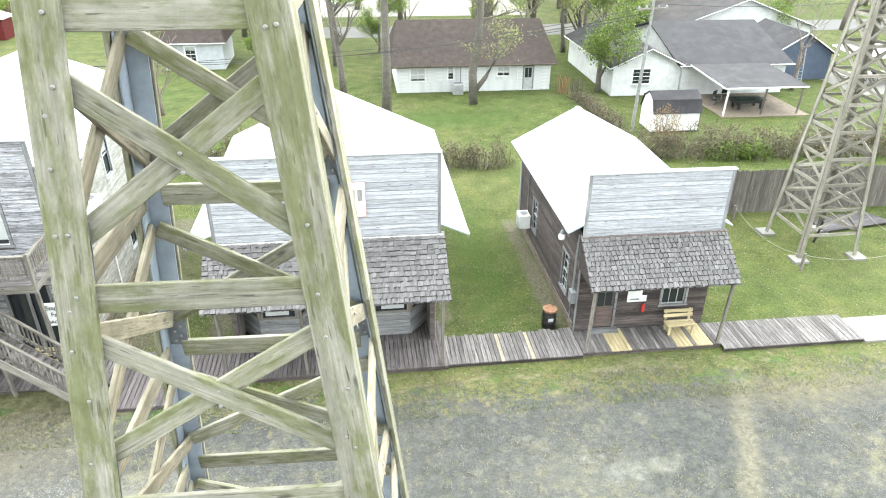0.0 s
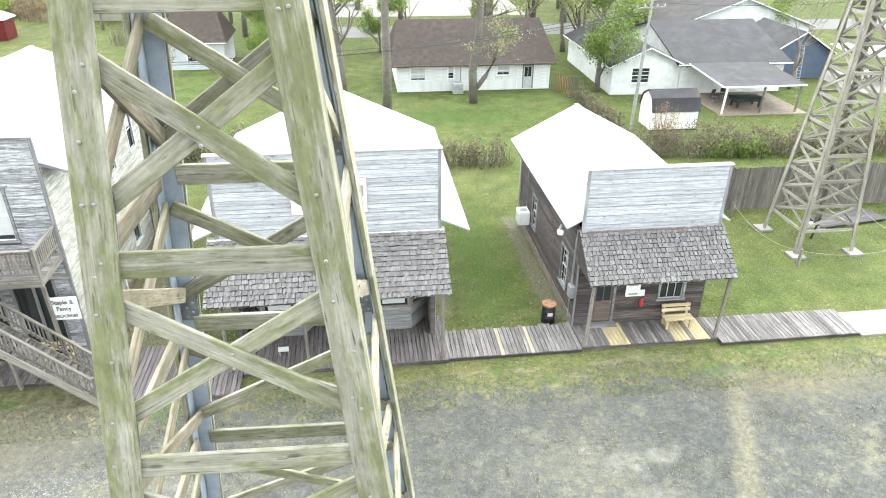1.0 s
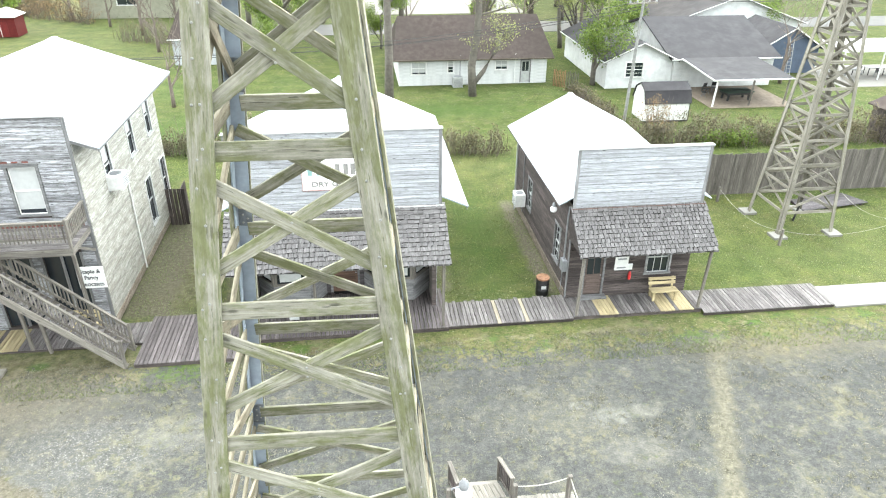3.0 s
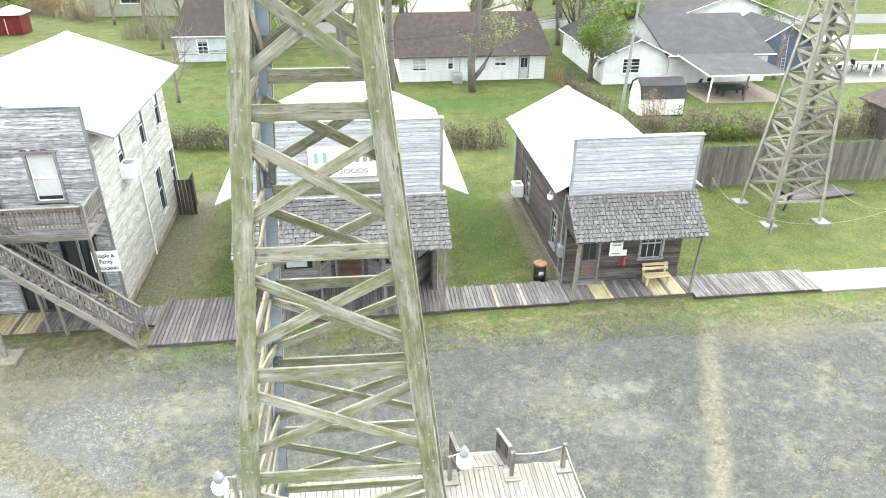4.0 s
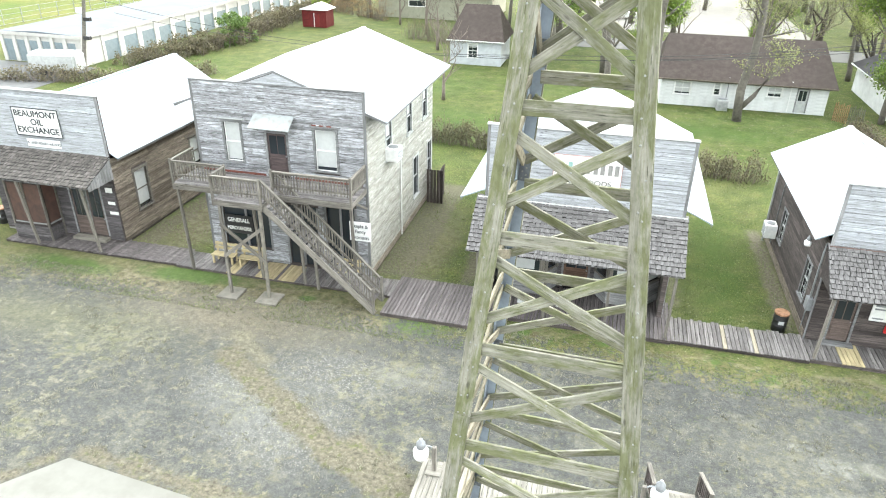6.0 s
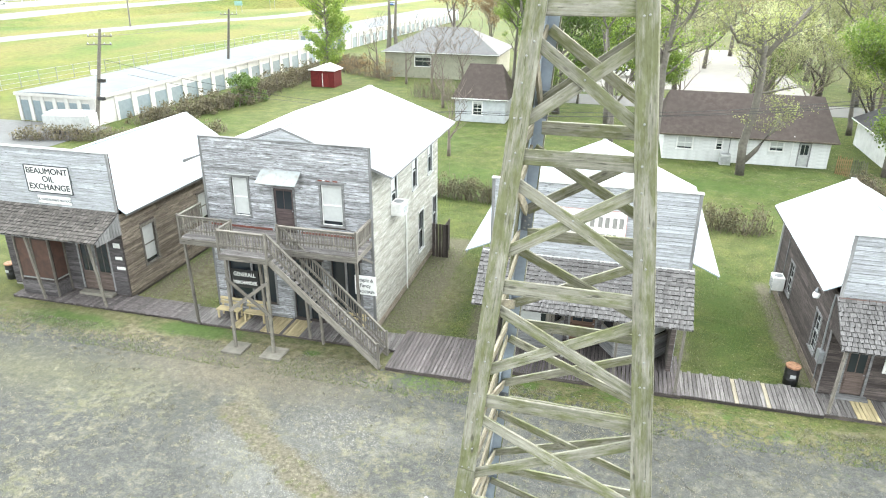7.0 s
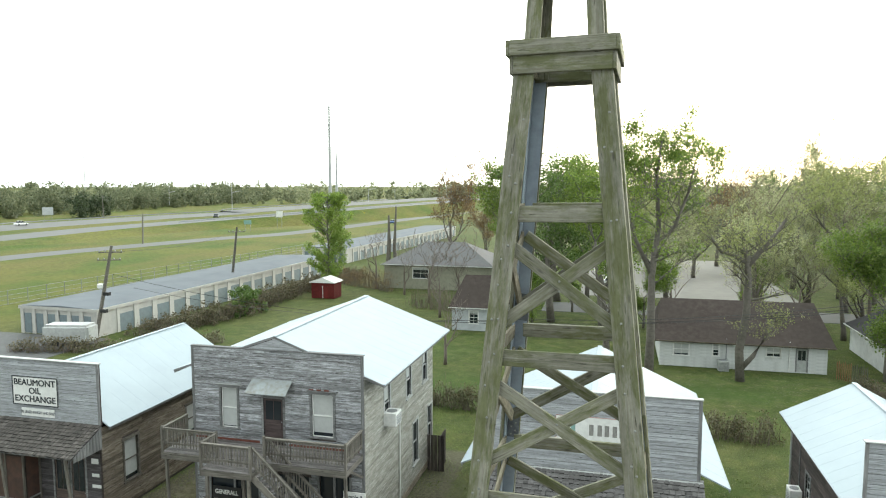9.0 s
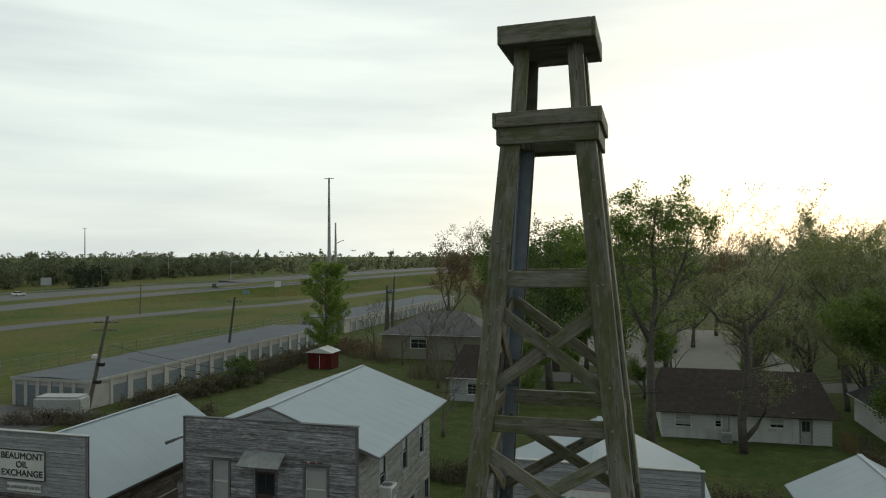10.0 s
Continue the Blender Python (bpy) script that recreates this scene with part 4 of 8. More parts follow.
def shell(parent, x0, x1, y0, y1, zt, mat, zr, openings_front=(), openings_left=(), openings_right=(), base=0.1):
    """Four walls with openings and two gable ends."""
    t = 0.12
    xr = (x0 + x1) / 2
    wall_panel(parent, "y", y0, t, x0, x1, base, zt, openings_front, mat)
    wall_panel(parent, "y", y1 - t, t, x0, x1, base, zt, (), mat)
    wall_panel(parent, "x", x0, t, y0 + t, y1 - t, base, zt, openings_left, mat)
    wall_panel(parent, "x", x1 - t, t, y0 + t, y1 - t, base, zt, openings_right, mat)
    for a, b in ((y0 + 0.01, y0 + t), (y1 - t, y1 - 0.01)):
        bm = bmesh.new()
        prism(bm, [(x0 + 0.05, zt), (x1 - 0.05, zt), (xr, zr - 0.08)], "y", a, b)
        part("gable", bm, M_SIDING if zr > 9 else mat, parent)
    bm = bmesh.new()
    box(bm, x0 + 0.13, x1 - 0.13, y0 + 0.13, y1 - 0.13, base, base + 0.05)
    part("floor", bm, M_DARK, parent)
    for x, y in ((x0 + 0.2, y0 + 0.2), (x1 - 0.2, y0 + 0.2), (x0 + 0.2, y1 - 0.2), (x1 - 0.2, y1 - 0.2)):
        bm = bmesh.new()
        box(bm, x - 0.21, x + 0.21, y - 0.21, y + 0.21, -0.02, base)
        part("pier", bm, M_CONCRETE, parent)
    part_dark = bmesh.new()
    box(part_dark, x0 + 0.02, x1 - 0.02, y0 + 0.02, y1 - 0.02, 0.0, base - 0.005)
    part("skirting", part_dark, M_SIDING_DARK, parent)


def panel_door(parent, x0, x1, y, z0, z1, mat, lights=True, name="door"):
    """A framed door facing the boardwalk, with a glazed upper half."""
    bm = bmesh.new()
    box(bm, x0, x1, y + 0.03, y + 0.07, z0, z1)
    d = part(name, bm, mat, parent)
    bm = bmesh.new()
    box(bm, x0 - 0.1, x0, y - 0.03, y + 0.08, z0, z1 + 0.1)
    box(bm, x1, x1 + 0.1, y - 0.03, y + 0.08, z0, z1 + 0.1)
    box(bm, x0, x1, y - 0.03, y + 0.08, z1, z1 + 0.1)
    part("door_frame", bm, M_TRIM, d)
    w = x1 - x0
    bm = bmesh.new()
    for lo, hi in ((z0 + 0.12, z0 + 0.45), (z0 + 0.52, z0 + 0.86)):
        box(bm, x0 + 0.1, x1 - 0.1, y + 0.012, y + 0.03, lo, hi)
    part("door_panel", bm, mat, d)
    if lights:
        bm = bmesh.new()
        box(bm, x0 + 0.1, x0 + w / 2 - 0.02, y + 0.02, y + 0.03, z0 + 1.02, z1 - 0.12)
        box(bm, x0 + w / 2 + 0.02, x1 - 0.1, y + 0.02, y + 0.03, z0 + 1.02, z1 - 0.12)
        part("door_glass", bm, M_GLASS, d)
    bm = bmesh.new()
    lathe(bm, [(0.012, 0), (0.03, 0.02), (0.03, 0.04), (0.01, 0.055)], 8)
    part("door_knob", bm, M_GREYMETAL, d, m=Matrix.Translation((x1 - 0.07, y + 0.02, z0 + 0.95)) @ pose(0, 0, 0, 90))
    return d


# small shop with the dark side wall
def cabin():
    h = thing("cabin_shop", "small dark wooden shop with grey false front, white roof", "shop building")
    x0, x1, y0, y1 = 8.35, 13.9, 22.75, 33.0
    front = [(9.15, 9.95, 0.25, 2.45), (11.95, 12.95, 1.25, 2.75)]
    left = [(24.1, 24.9, 1.2, 2.9), (29.4, 30.2, 1.3, 2.9)]
    shell(h, x0, x1, y0, y1, 4.5, M_SIDING_DARK, 6.15, front, left)
    siding(h, M_SIDING_DARK, "y", y0, x0 + 0.05, x1 - 0.05, 0.22, 4.5, 0.19, -1, [(a - 0.1, b + 0.1, c, d + 0.1) for a, b, c, d in front])
    siding(h, M_SIDING_DARK, "x", x0, y0 + 0.05, y1, 0.15, 4.62, 0.2, -1, [(a - 0.1, b + 0.1, c - 0.05, d + 0.12) for a, b, c, d in left], joint=4.0)
    for a, b, c, d in left:
        window(h, "x", x0, -1, a, b, c, d, M_TRIM, M_GLASS, (2, 2), casing=0.09, sash_mat=M_OFFWHITE)
    bar("skirt_board", (x0 - 0.045, y0 + 0.1, 0.32), (x0 - 0.045, y1, 0.32), 0.42, 0.035, M_SIDING_BROWN, h, (-1, 0, 0))
    bar("conduit", (x0 - 0.06, y0 + 0.55, 0.3), (x0 - 0.06, y0 + 0.45, 4.1), 0.035, 0.035, M_GREYMETAL, h, (-1, 0, 0))
    bar("conduit", (x0 - 0.06, 31.2, 0.5), (x0 - 0.06, 31.2, 4.3), 0.035, 0.035, M_GREYMETAL, h, (-1, 0, 0))
    window(h, "y", y0, -1, *front[1], M_TRIM, M_GLASS, (3, 1), casing=0.09, sash_mat=M_OFFWHITE)
    panel_door(h, 9.15, 9.95, y0, 0.3, 2.4, M_DOORFADED)
    bar("flashing", (8.25, 22.62, 4.56), (14.05, 22.62, 4.56), 0.05, 0.02, M_RUSTPANEL, h, (0, -1, 0.6))
    part_bm = bmesh.new()
    box(part_bm, 8.95, 10.15, y0 - 0.35, y0 - 0.03, 0.18, 0.3)
    part("door_step", part_bm, M_TRIM, h)
    front_board(h, 8.3, 13.95, 22.72, 4.5, 7.15, M_SIDING, 0.19)
    roof_slopes(h, 7.75, 14.45, 11.1, 22.9, 33.4, 4.68, 6.45, M_ROOF)
    bar("fascia", (7.8, 22.9, 4.62), (7.8, 33.4, 4.62), 0.16, 0.03, M_SIDING_DARK, h, (1, 0, 0))
    porch_roof(h, 8.2, 14.1, 22.68, 4.55, 20.9, 3.2, M_SHINGLE, 3)
    for x in (8.45, 13.9):
        bar("porch_post", (x, 21.3, 0.2), (x, 21.1, 3.25), 0.11, 0.11, M_POST, h, (0, 1, 0), 0.01)
    bar("porch_beam", (8.3, 21.1, 3.18), (14.0, 21.1, 3.18), 0.14, 0.06, M_POST, h, (0, 1, 0))
    for x in (8.28, 14.0):
        bm = bmesh.new()
        prism(bm, [(22.7, 4.38), (21.05, 3.2), (22.7, 3.2)], "x", x - 0.02, x + 0.02)
        part("porch_cheek", bm, M_SIDING_DARK, h)
    bar("corner_board", (8.33, 22.7, 0.2), (8.33, 22.7, 4.5), 0.14, 0.04, M_TRIM, h, (-1, 0, 0))
    return h


cabin()


def dry_goods_store():
    h = thing("store", "wide wooden store with a grey false front and broad white roof", "shop building")
    x0, x1, y0, y1 = -5.2, 2.6, 22.75, 35.5
    front = [(x0 + 0.2, x1 - 0.2, 0.2, 3.45)]
    yr = 24.2
    shell(h, x0, x1, y0, y1, 4.4, M_SIDING_DARK, 6.6, front)
    siding(h, M_SIDING_DARK, "y", y0, x0 + 0.05, x1 - 0.05, 3.5, 4.7, 0.19, -1)
    door = (-1.85, -0.75, 0.2, 2.6)
    wall_panel(h, "y", yr, 0.12, x0 + 0.15, x1 - 0.15, 0.2, 3.45, [door], M_SIDING_DARK)
    siding(h, M_SIDING_PURPLE, "y", yr, x0 + 0.16, x1 - 0.16, 0.25, 3.4, 0.19, -1, [(door[0] - 0.1, door[1] + 0.1, 0.2, 2.7)])
    bm = bmesh.new()
    box(bm, x0 + 0.15, x1 - 0.15, y0 + 0.15, yr, 3.46, 3.52)
    part("soffit", bm, M_TRIM, h)
    siding(h, M_SIDING, "x", x1, y0 + 0.05, y1, 0.15, 4.4, 0.2, 1, joint=4.5)
    for xs in (x0 + 0.165, x1 - 0.165):
        for k in range(7):
            y = y0 + 0.13 + k * 0.2
            bar("return_board", (xs, y, 0.22), (xs, y, 3.44), 0.185, 0.02, M_POST, h, (1, 0, 0))
    panel_door(h, -1.85, -0.75, yr, 0.3, 2.5, M_DOORWOOD)
    # a show window with slanted ends on each side of the door
    for mir in (1, -1):
        line = [(-1.3 + mir * (x + 1.3), y) for x, y in ((-0.45, 24.19), (0.15, 23.25), (1.65, 23.25), (2.42, 24.19))]
        bm = bmesh.new()
        prism(bm, line, "z", 0.22, 1.32)
        bay = part("bay_window", bm, M_SIDING_PURPLE, h, "grey boarded bay with curtained show window")
        bm = bmesh.new()
        prism(bm, line, "z", 2.62, 3.4)
        part("bay_head", bm, M_SIDING_PURPLE, bay)
        for p, q in zip(line, line[1:]):
            p, q = Vector((*p, 0)), Vector((*q, 0))
            out = Vector((q.y - p.y, p.x - q.x, 0)).normalized() * mir
            for k in range(6):
                z = 0.33 + k * 0.18
                bar("base_board", p + out * 0.012 + Vector((0, 0, z)), q + out * 0.012 + Vector((0, 0, z)), 0.165, 0.02, M_TRIM, bay, out)
            a, b = p.lerp(q, 0.1) - out * 0.05, p.lerp(q, 0.9) - out * 0.05
            bar("bay_glass", a + Vector((0, 0, 1.97)), b + Vector((0, 0, 1.97)), 1.28, 0.012, M_GLASS, bay, out)
            for f in (0.04, 0.96):
                c = p.lerp(q, f)
                bar("bay_post", c + Vector((0, 0, 1.3)), c + Vector((0, 0, 2.64)), 0.14, 0.1, M_POST, bay, out)
            for z, w in ((1.36, 0.1), (2.02, 0.05), (2.58, 0.1)):
                bar("bay_rail", p.lerp(q, 0.05) + Vector((0, 0, z)), p.lerp(q, 0.95) + Vector((0, 0, z)), w, 0.06, M_OFFWHITE if w < 0.1 else M_POST, bay, out)
            if (p - q).length > 1.2:
                bar("blind", p.lerp(q, 0.24) - out * 0.03 + Vector((0, 0, 1.98)), p.lerp(q, 0.84) - out * 0.03 + Vector((0, 0, 1.98)), 1.0, 0.01, M_CURTAIN, bay, out)
    front_board(h, -5.4, 2.8, 22.72, 5.0, 8.23, M_SIDING)
    roof_slopes(h, -6.65, 4.02, -1.3, 23.4, 36.0, 4.58, 7.0, M_ROOF, 0.9)
    for x in (-6.6, 3.97):
        bar("fascia", (x, 23.4, 4.52), (x, 36.0, 4.52), 0.16, 0.03, M_TRIM, h, (1, 0, 0))
    bar("flashing", (-5.7, 22.62, 5.03), (2.9, 22.62, 5.03), 0.08, 0.02, M_OFFWHITE, h, (0, -1, 0.6))
    porch_roof(h, -5.74, 2.95, 22.68, 5.02, 20.55, 3.45, M_SHINGLE, 7)
    for x in (-5.3, -2.4, 0.2, 2.7):
        bar("porch_post", (x, 21.15, 0.2), (x, 20.95, 3.6), 0.11, 0.11, M_POST, h, (0, 1, 0), 0.01)
    bar("porch_beam", (-5.6, 20.95, 3.55), (2.85, 20.95, 3.55), 0.14, 0.06, M_POST, h, (0, 1, 0))
    # name board with a red edge
    bm = bmesh.new()
    box(bm, -2.62, 0.1, 22.64, 22.68, 5.9, 7.25)
    sign = part("name_board", bm, M_WHITE, h, "white painted name board with a thin red edge")
    for a, b in (((-2.62, 7.25), (0.1, 7.25)), ((-2.62, 5.9), (0.1, 5.9)), ((-2.62, 5.9), (-2.62, 7.25)), ((0.1, 5.9), (0.1, 7.25))):
        bar("sign_edge", (a[0], 22.635, a[1]), (b[0], 22.635, b[1]), 0.02, 0.02, M_FADED_RED, sign, (0, -1, 0))
    for i, x in enumerate((-2.3, -1.95, -1.25, -0.93, -0.66, -0.36, -0.1)):
        bar("letter_bar", (x, 22.632, 6.52), (x, 22.632, 6.96), 0.17, 0.01, M_TEAL if i < 2 else M_FADED_INK, sign, (0, -1, 0))
    text("DRY GOODS", 0.29, M_FADED_INK, sign, pose(-1.26, 22.632, 6.14, 90), squeeze=1.2, bold=0.008)
    return h


dry_goods_store()


def merchandise_store():
    h = thing("two_storey_store", "two-storey grey plank store with flaking white side wall and balcony", "shop building")
    x0, x1, y0, y1 = -19.1, -10.8, 22.9, 34.0
    up = [(-17.65, -16.85, 5.35, 7.2), (-15.55, -14.6, 4.8, 6.9), (-13.2, -12.2, 5.3, 7.2)]
    low = [(-18.3, -15.9, 0.9, 3.5), (-14.9, -13.4, 0.3, 3.4), (-12.9, -11.5, 0.3, 3.6)]
    side = [(25.5, 26.3, 5.1, 7.0), (28.9, 29.7, 5.3, 7.1), (31.9, 32.7, 5.3, 7.1), (30.0, 30.9, 1.3, 3.6), (32.9, 33.7, 1.3, 3.6)]
    shell(h, x0, x1, y0, y1, 8.05, M_SIDING_DARK, 9.62, up + low, (), side)
    cut = [(a - 0.11, b + 0.11, c - 0.05, d + 0.12) for a, b, c, d in up + low]
    siding(h, M_SIDING_STREAKED, "y", y0, x0, x1, 0.2, 9.0, 0.155, -1, cut, joint=4.4)
    siding(h, M_SIDING_WHITE, "x", x1, y0 + 0.05, y1, 0.12, 8.05, 0.15, 1, [(a - 0.1, b + 0.1, c - 0.05, d + 0.12) for a, b, c, d in side], joint=9.0)
    bm = bmesh.new()
    box(bm, x0 + 0.01, x1 - 0.01, y0 + 0.005, y0 + 0.115, 8.06, 8.98)
    part("false_front", bm, M_SIDING_DARK, h)
    bar("cap_board", (x0 - 0.03, y0 + 0.05, 9.03), (x1 + 0.03, y0 + 0.05, 9.03), 0.22, 0.05, M_TRIM, h, edge=0.008)
    for x in (x0 + 0.04, x1 - 0.04):
        bar("corner_board", (x, y0 - 0.02, 0.2), (x, y0 - 0.02, 9.0), 0.12, 0.04, M_TRIM, h, (0, -1, 0))
    for i in (0, 2):
        a, b, c, d = up[i]
        window(h, "y", y0, -1, a, b, c, d, M_TRIM, M_CURTAIN, (1, 1), 0.96 if i == 0 else 0.9)
        bar("flashing", (a - 0.2, y0 - 0.06, d + 0.17), (b + 0.25, y0 - 0.06, d + 0.17), 0.1, 0.03, M_OFFWHITE if i == 0 else M_TRIM, h)
        for k in range(3):
            bar("rust_flake", (a - 0.1 + k * 0.36, y0 - 0.08, d + 0.2), (a + 0.12 + k * 0.36, y0 - 0.08, d + 0.2), 0.09, 0.02, M_FLAKE, h, (0, -1, 0)) if i else None
    panel_door(h, -15.55, -14.6, y0, 4.85, 6.85, M_DOORGREY)
    bar("skirt_board", (x1 + 0.035, y0 + 0.05, 0.3), (x1 + 0.035, y1, 0.3), 0.36, 0.03, M_SIDING_BROWN, h, (1, 0, 0))
    # little tin awning
    bm = bmesh.new()
    prism(bm, [(y0 - 0.02, 7.72), (y0 - 0.75, 7.25), (y0 - 0.75, 7.22), (y0 - 0.02, 7.69)], "x", -16.05, -14.1)
    aw = part("awning", bm, M_TIN, h, "small rusting tin awning")
    for x in (-15.95, -14.2):
        bar("awning_bracket", (x, y0 - 0.03, 6.95), (x, y0 - 0.7, 7.22), 0.05, 0.04, M_TRIM, aw, (1, 0, 0))
    for i, (a, b, c, d) in enumerate(side):
        window(h, "x", x1, 1, a, b, c, d, M_OFFWHITE, M_GLASS, (1, 1), 0.0 if i > 2 else 0.45)
    for a, b, c, d in low:
        bm = bmesh.new()
        box(bm, a, b, y0 + 0.1, y0 + 0.13, c, d)
        part("shop_window", bm, M_GLASS, h)
        for x in (a - 0.05, (a + b) / 2, b + 0.05):
            bar("mullion", (x, y0, c), (x, y0, d), 0.09, 0.07, M_TRIM, h, (0, -1, 0))
    roof_slopes(h, -20.15, -9.85, -15.0, 22.98, 34.5, 7.8, 9.65, M_ROOF, 0.95)
    for x in (-20.1, -9.9):
        bar("fascia", (x, 22.98, 7.74), (x, 34.5, 7.74), 0.15, 0.03, M_TRIM, h, (1, 0, 0))
    for s in (-1, 1):
        bar("barge_board", (-15.0, 22.93, 9.6), (-15.0 + s * 5.1, 22.93, 7.77), 0.1, 0.03, M_TRIM, h, (0, -1, 0))
    # drop sign by the corner
    bm = bmesh.new()
    box(bm, -11.4, -10.4, 21.98, 22.02, 2.47, 3.4)
    sg = part("hanging_sign", bm, M_WHITE, h, "white board with faded script")
    for s, z, k in (("Staple &", 3.2, 0.24), ("Fancy", 2.93, 0.24), ("GROCERIES", 2.62, 0.17)):
        text(s, k, M_INK, sg, pose(-10.9, 21.97, z, 90), squeeze=0.95, bold=0.003)
    for a, b in ((-19.0, -15.75), (-14.3, -11.0)):
        bar("red_strip", (a, y0 - 0.05, 4.82), (b, y0 - 0.05, 4.82), 0.1, 0.02, M_FLAKE, h, (0, -1, 0))
    # black window sign
    bm = bmesh.new()
    box(bm, -18.2, -16.75, 22.8, 22.84, 1.6, 2.55)
    sg = part("window_sign", bm, M_BLACK, h, "black sign with white capital letters")
    text("GENERALL", 0.29, M_WHITE, sg, pose(-17.48, 22.79, 2.3, 90), squeeze=0.85, bold=0.008)
    text("MERCHANDISE", 0.25, M_WHITE, sg, pose(-17.48, 22.79, 1.87, 90), squeeze=0.76, bold=0.008)
    # balcony, landing and stair
    zf = 4.72
    for i in range(14):
        y = 21.0 + 0.07 + i * 0.137
        bar("balcony_plank", (-19.45, y, zf), (-10.85, y, zf), 0.125, 0.035, M_WALK, h)
    for i in range(8):
        y = 19.87 + i * 0.143
        bar("landing_plank", (-16.75, y, zf), (-14.5, y, zf), 0.13, 0.035, M_WALK, h)
    for y, a, b in ((20.98, -19.45, -10.85), (22.0, -19.45, -10.85), (19.85, -16.75, -14.45)):
        bar("rim_beam", (a, y, zf - 0.15), (b, y, zf - 0.15), 0.24, 0.05, M_POST, h, (0, -1, 0))
    for x in (-19.43, -10.87):
        bar("rim_beam", (x, 21.0, zf - 0.15), (x, 22.9, zf - 0.15), 0.24, 0.05, M_POST, h, (1, 0, 0))
        bar("knee_brace", (x, 22.85, 3.7), (x, 21.5, 4.5), 0.1, 0.07, M_POST, h, (1, 0, 0))
    for x in (-16.73, -14.47):
        bar("rim_beam", (x, 19.87, zf - 0.15), (x, 20.98, zf - 0.15), 0.24, 0.05, M_POST, h, (1, 0, 0))
    hr = 1.08
    railing(h, (-19.42, 21.02, zf), (-16.75, 21.02, zf), hr, M_POST, 0.14, 0.2, 0.42)
    railing(h, (-14.45, 21.02, zf), (-10.88, 21.02, zf), hr, M_POST, 0.14, 0.2, 0.42)
    railing(h, (-19.42, 22.85, zf), (-19.42, 21.02, zf), hr, M_POST, 0.14, 0.2, 0.42)
    railing(h, (-10.88, 22.85, zf), (-10.88, 21.02, zf), hr, M_POST, 0.14, 0.2, 0.42)
    railing(h, (-16.75, 19.87, zf), (-14.5, 19.87, zf), hr, M_POST, 0.14, 0.2, 0.42)
    railing(h, (-16.75, 21.0, zf), (-16.75, 19.87, zf), hr, M_POST, 0.14, 0.2, 0.42)
    for x, y in ((-19.42, 21.02), (-10.88, 21.02), (-16.75, 19.87), (-14.5, 19.87), (-16.75, 21.0), (-14.5, 21.0)):
        bar("rail_post", (x, y, zf - 0.3), (x, y, zf + hr + 0.08), 0.1, 0.1, M_POST, h, (0, 1, 0), 0.008)
    steps, xa, xb = 24, -14.45, -9.7
    for k in range(steps):
        f = (k + 1) / (steps + 1)
        x, z = xa + (xb - xa) * f, zf + (0.2 - zf) * f
        bar("tread", (x, 20.0, z), (x, 21.08, z), 0.24, 0.04, M_WALK, h)
    for y in (19.96, 21.12):
        bar("stringer", (xa, y, zf - 0.2), (xb + 0.1, y, 0.08), 0.28, 0.05, M_POST, h, (0, 1, 0))
        railing(h, (xa, y, zf + 0.05), (xb, y, 0.2), 1.02, M_POST, 0.17, 0.0, 0.35, "stair_railing")
        bar("newel_post", (xb + 0.05, y, 0.0), (xb + 0.05, y, 1.3), 0.1, 0.1, M_POST, h, (0, 1, 0), 0.008)
    for x, y, z in ((-19.35, 21.35, 4.5), (-15.7, 21.45, 4.5), (-13.55, 21.45, 4.5), (-10.95, 21.35, 4.5), (-12.75, 21.15, 2.4)):
        bar("balcony_post", (x, y, 0.1), (x, y - 0.2, z), 0.12, 0.12, M_POST, h, (0, 1, 0), 0.01)
    for x in (-16.5, -14.6):
        bar("landing_post", (x, 19.87, 0.12), (x, 19.9, 4.5), 0.13, 0.13, M_PAD if x > -15 else M_POST, h, (0, 1, 0), 0.01)
        bm = bmesh.new()
        box(bm, x - 0.5, x + 0.5, 19.37, 20.37, -0.03, 0.1)
        bevelled(bm, 0.012)
        part("footing", bm, M_PAD, h)
    for a, b in ((3.6, 2.0), (2.0, 3.6)):
        bar("cross_brace", (-16.55, 19.8, a), (-14.55, 19.8, b), 0.15, 0.05, M_POST, h, (0, -1, 0))
    return h


merchandise_store()


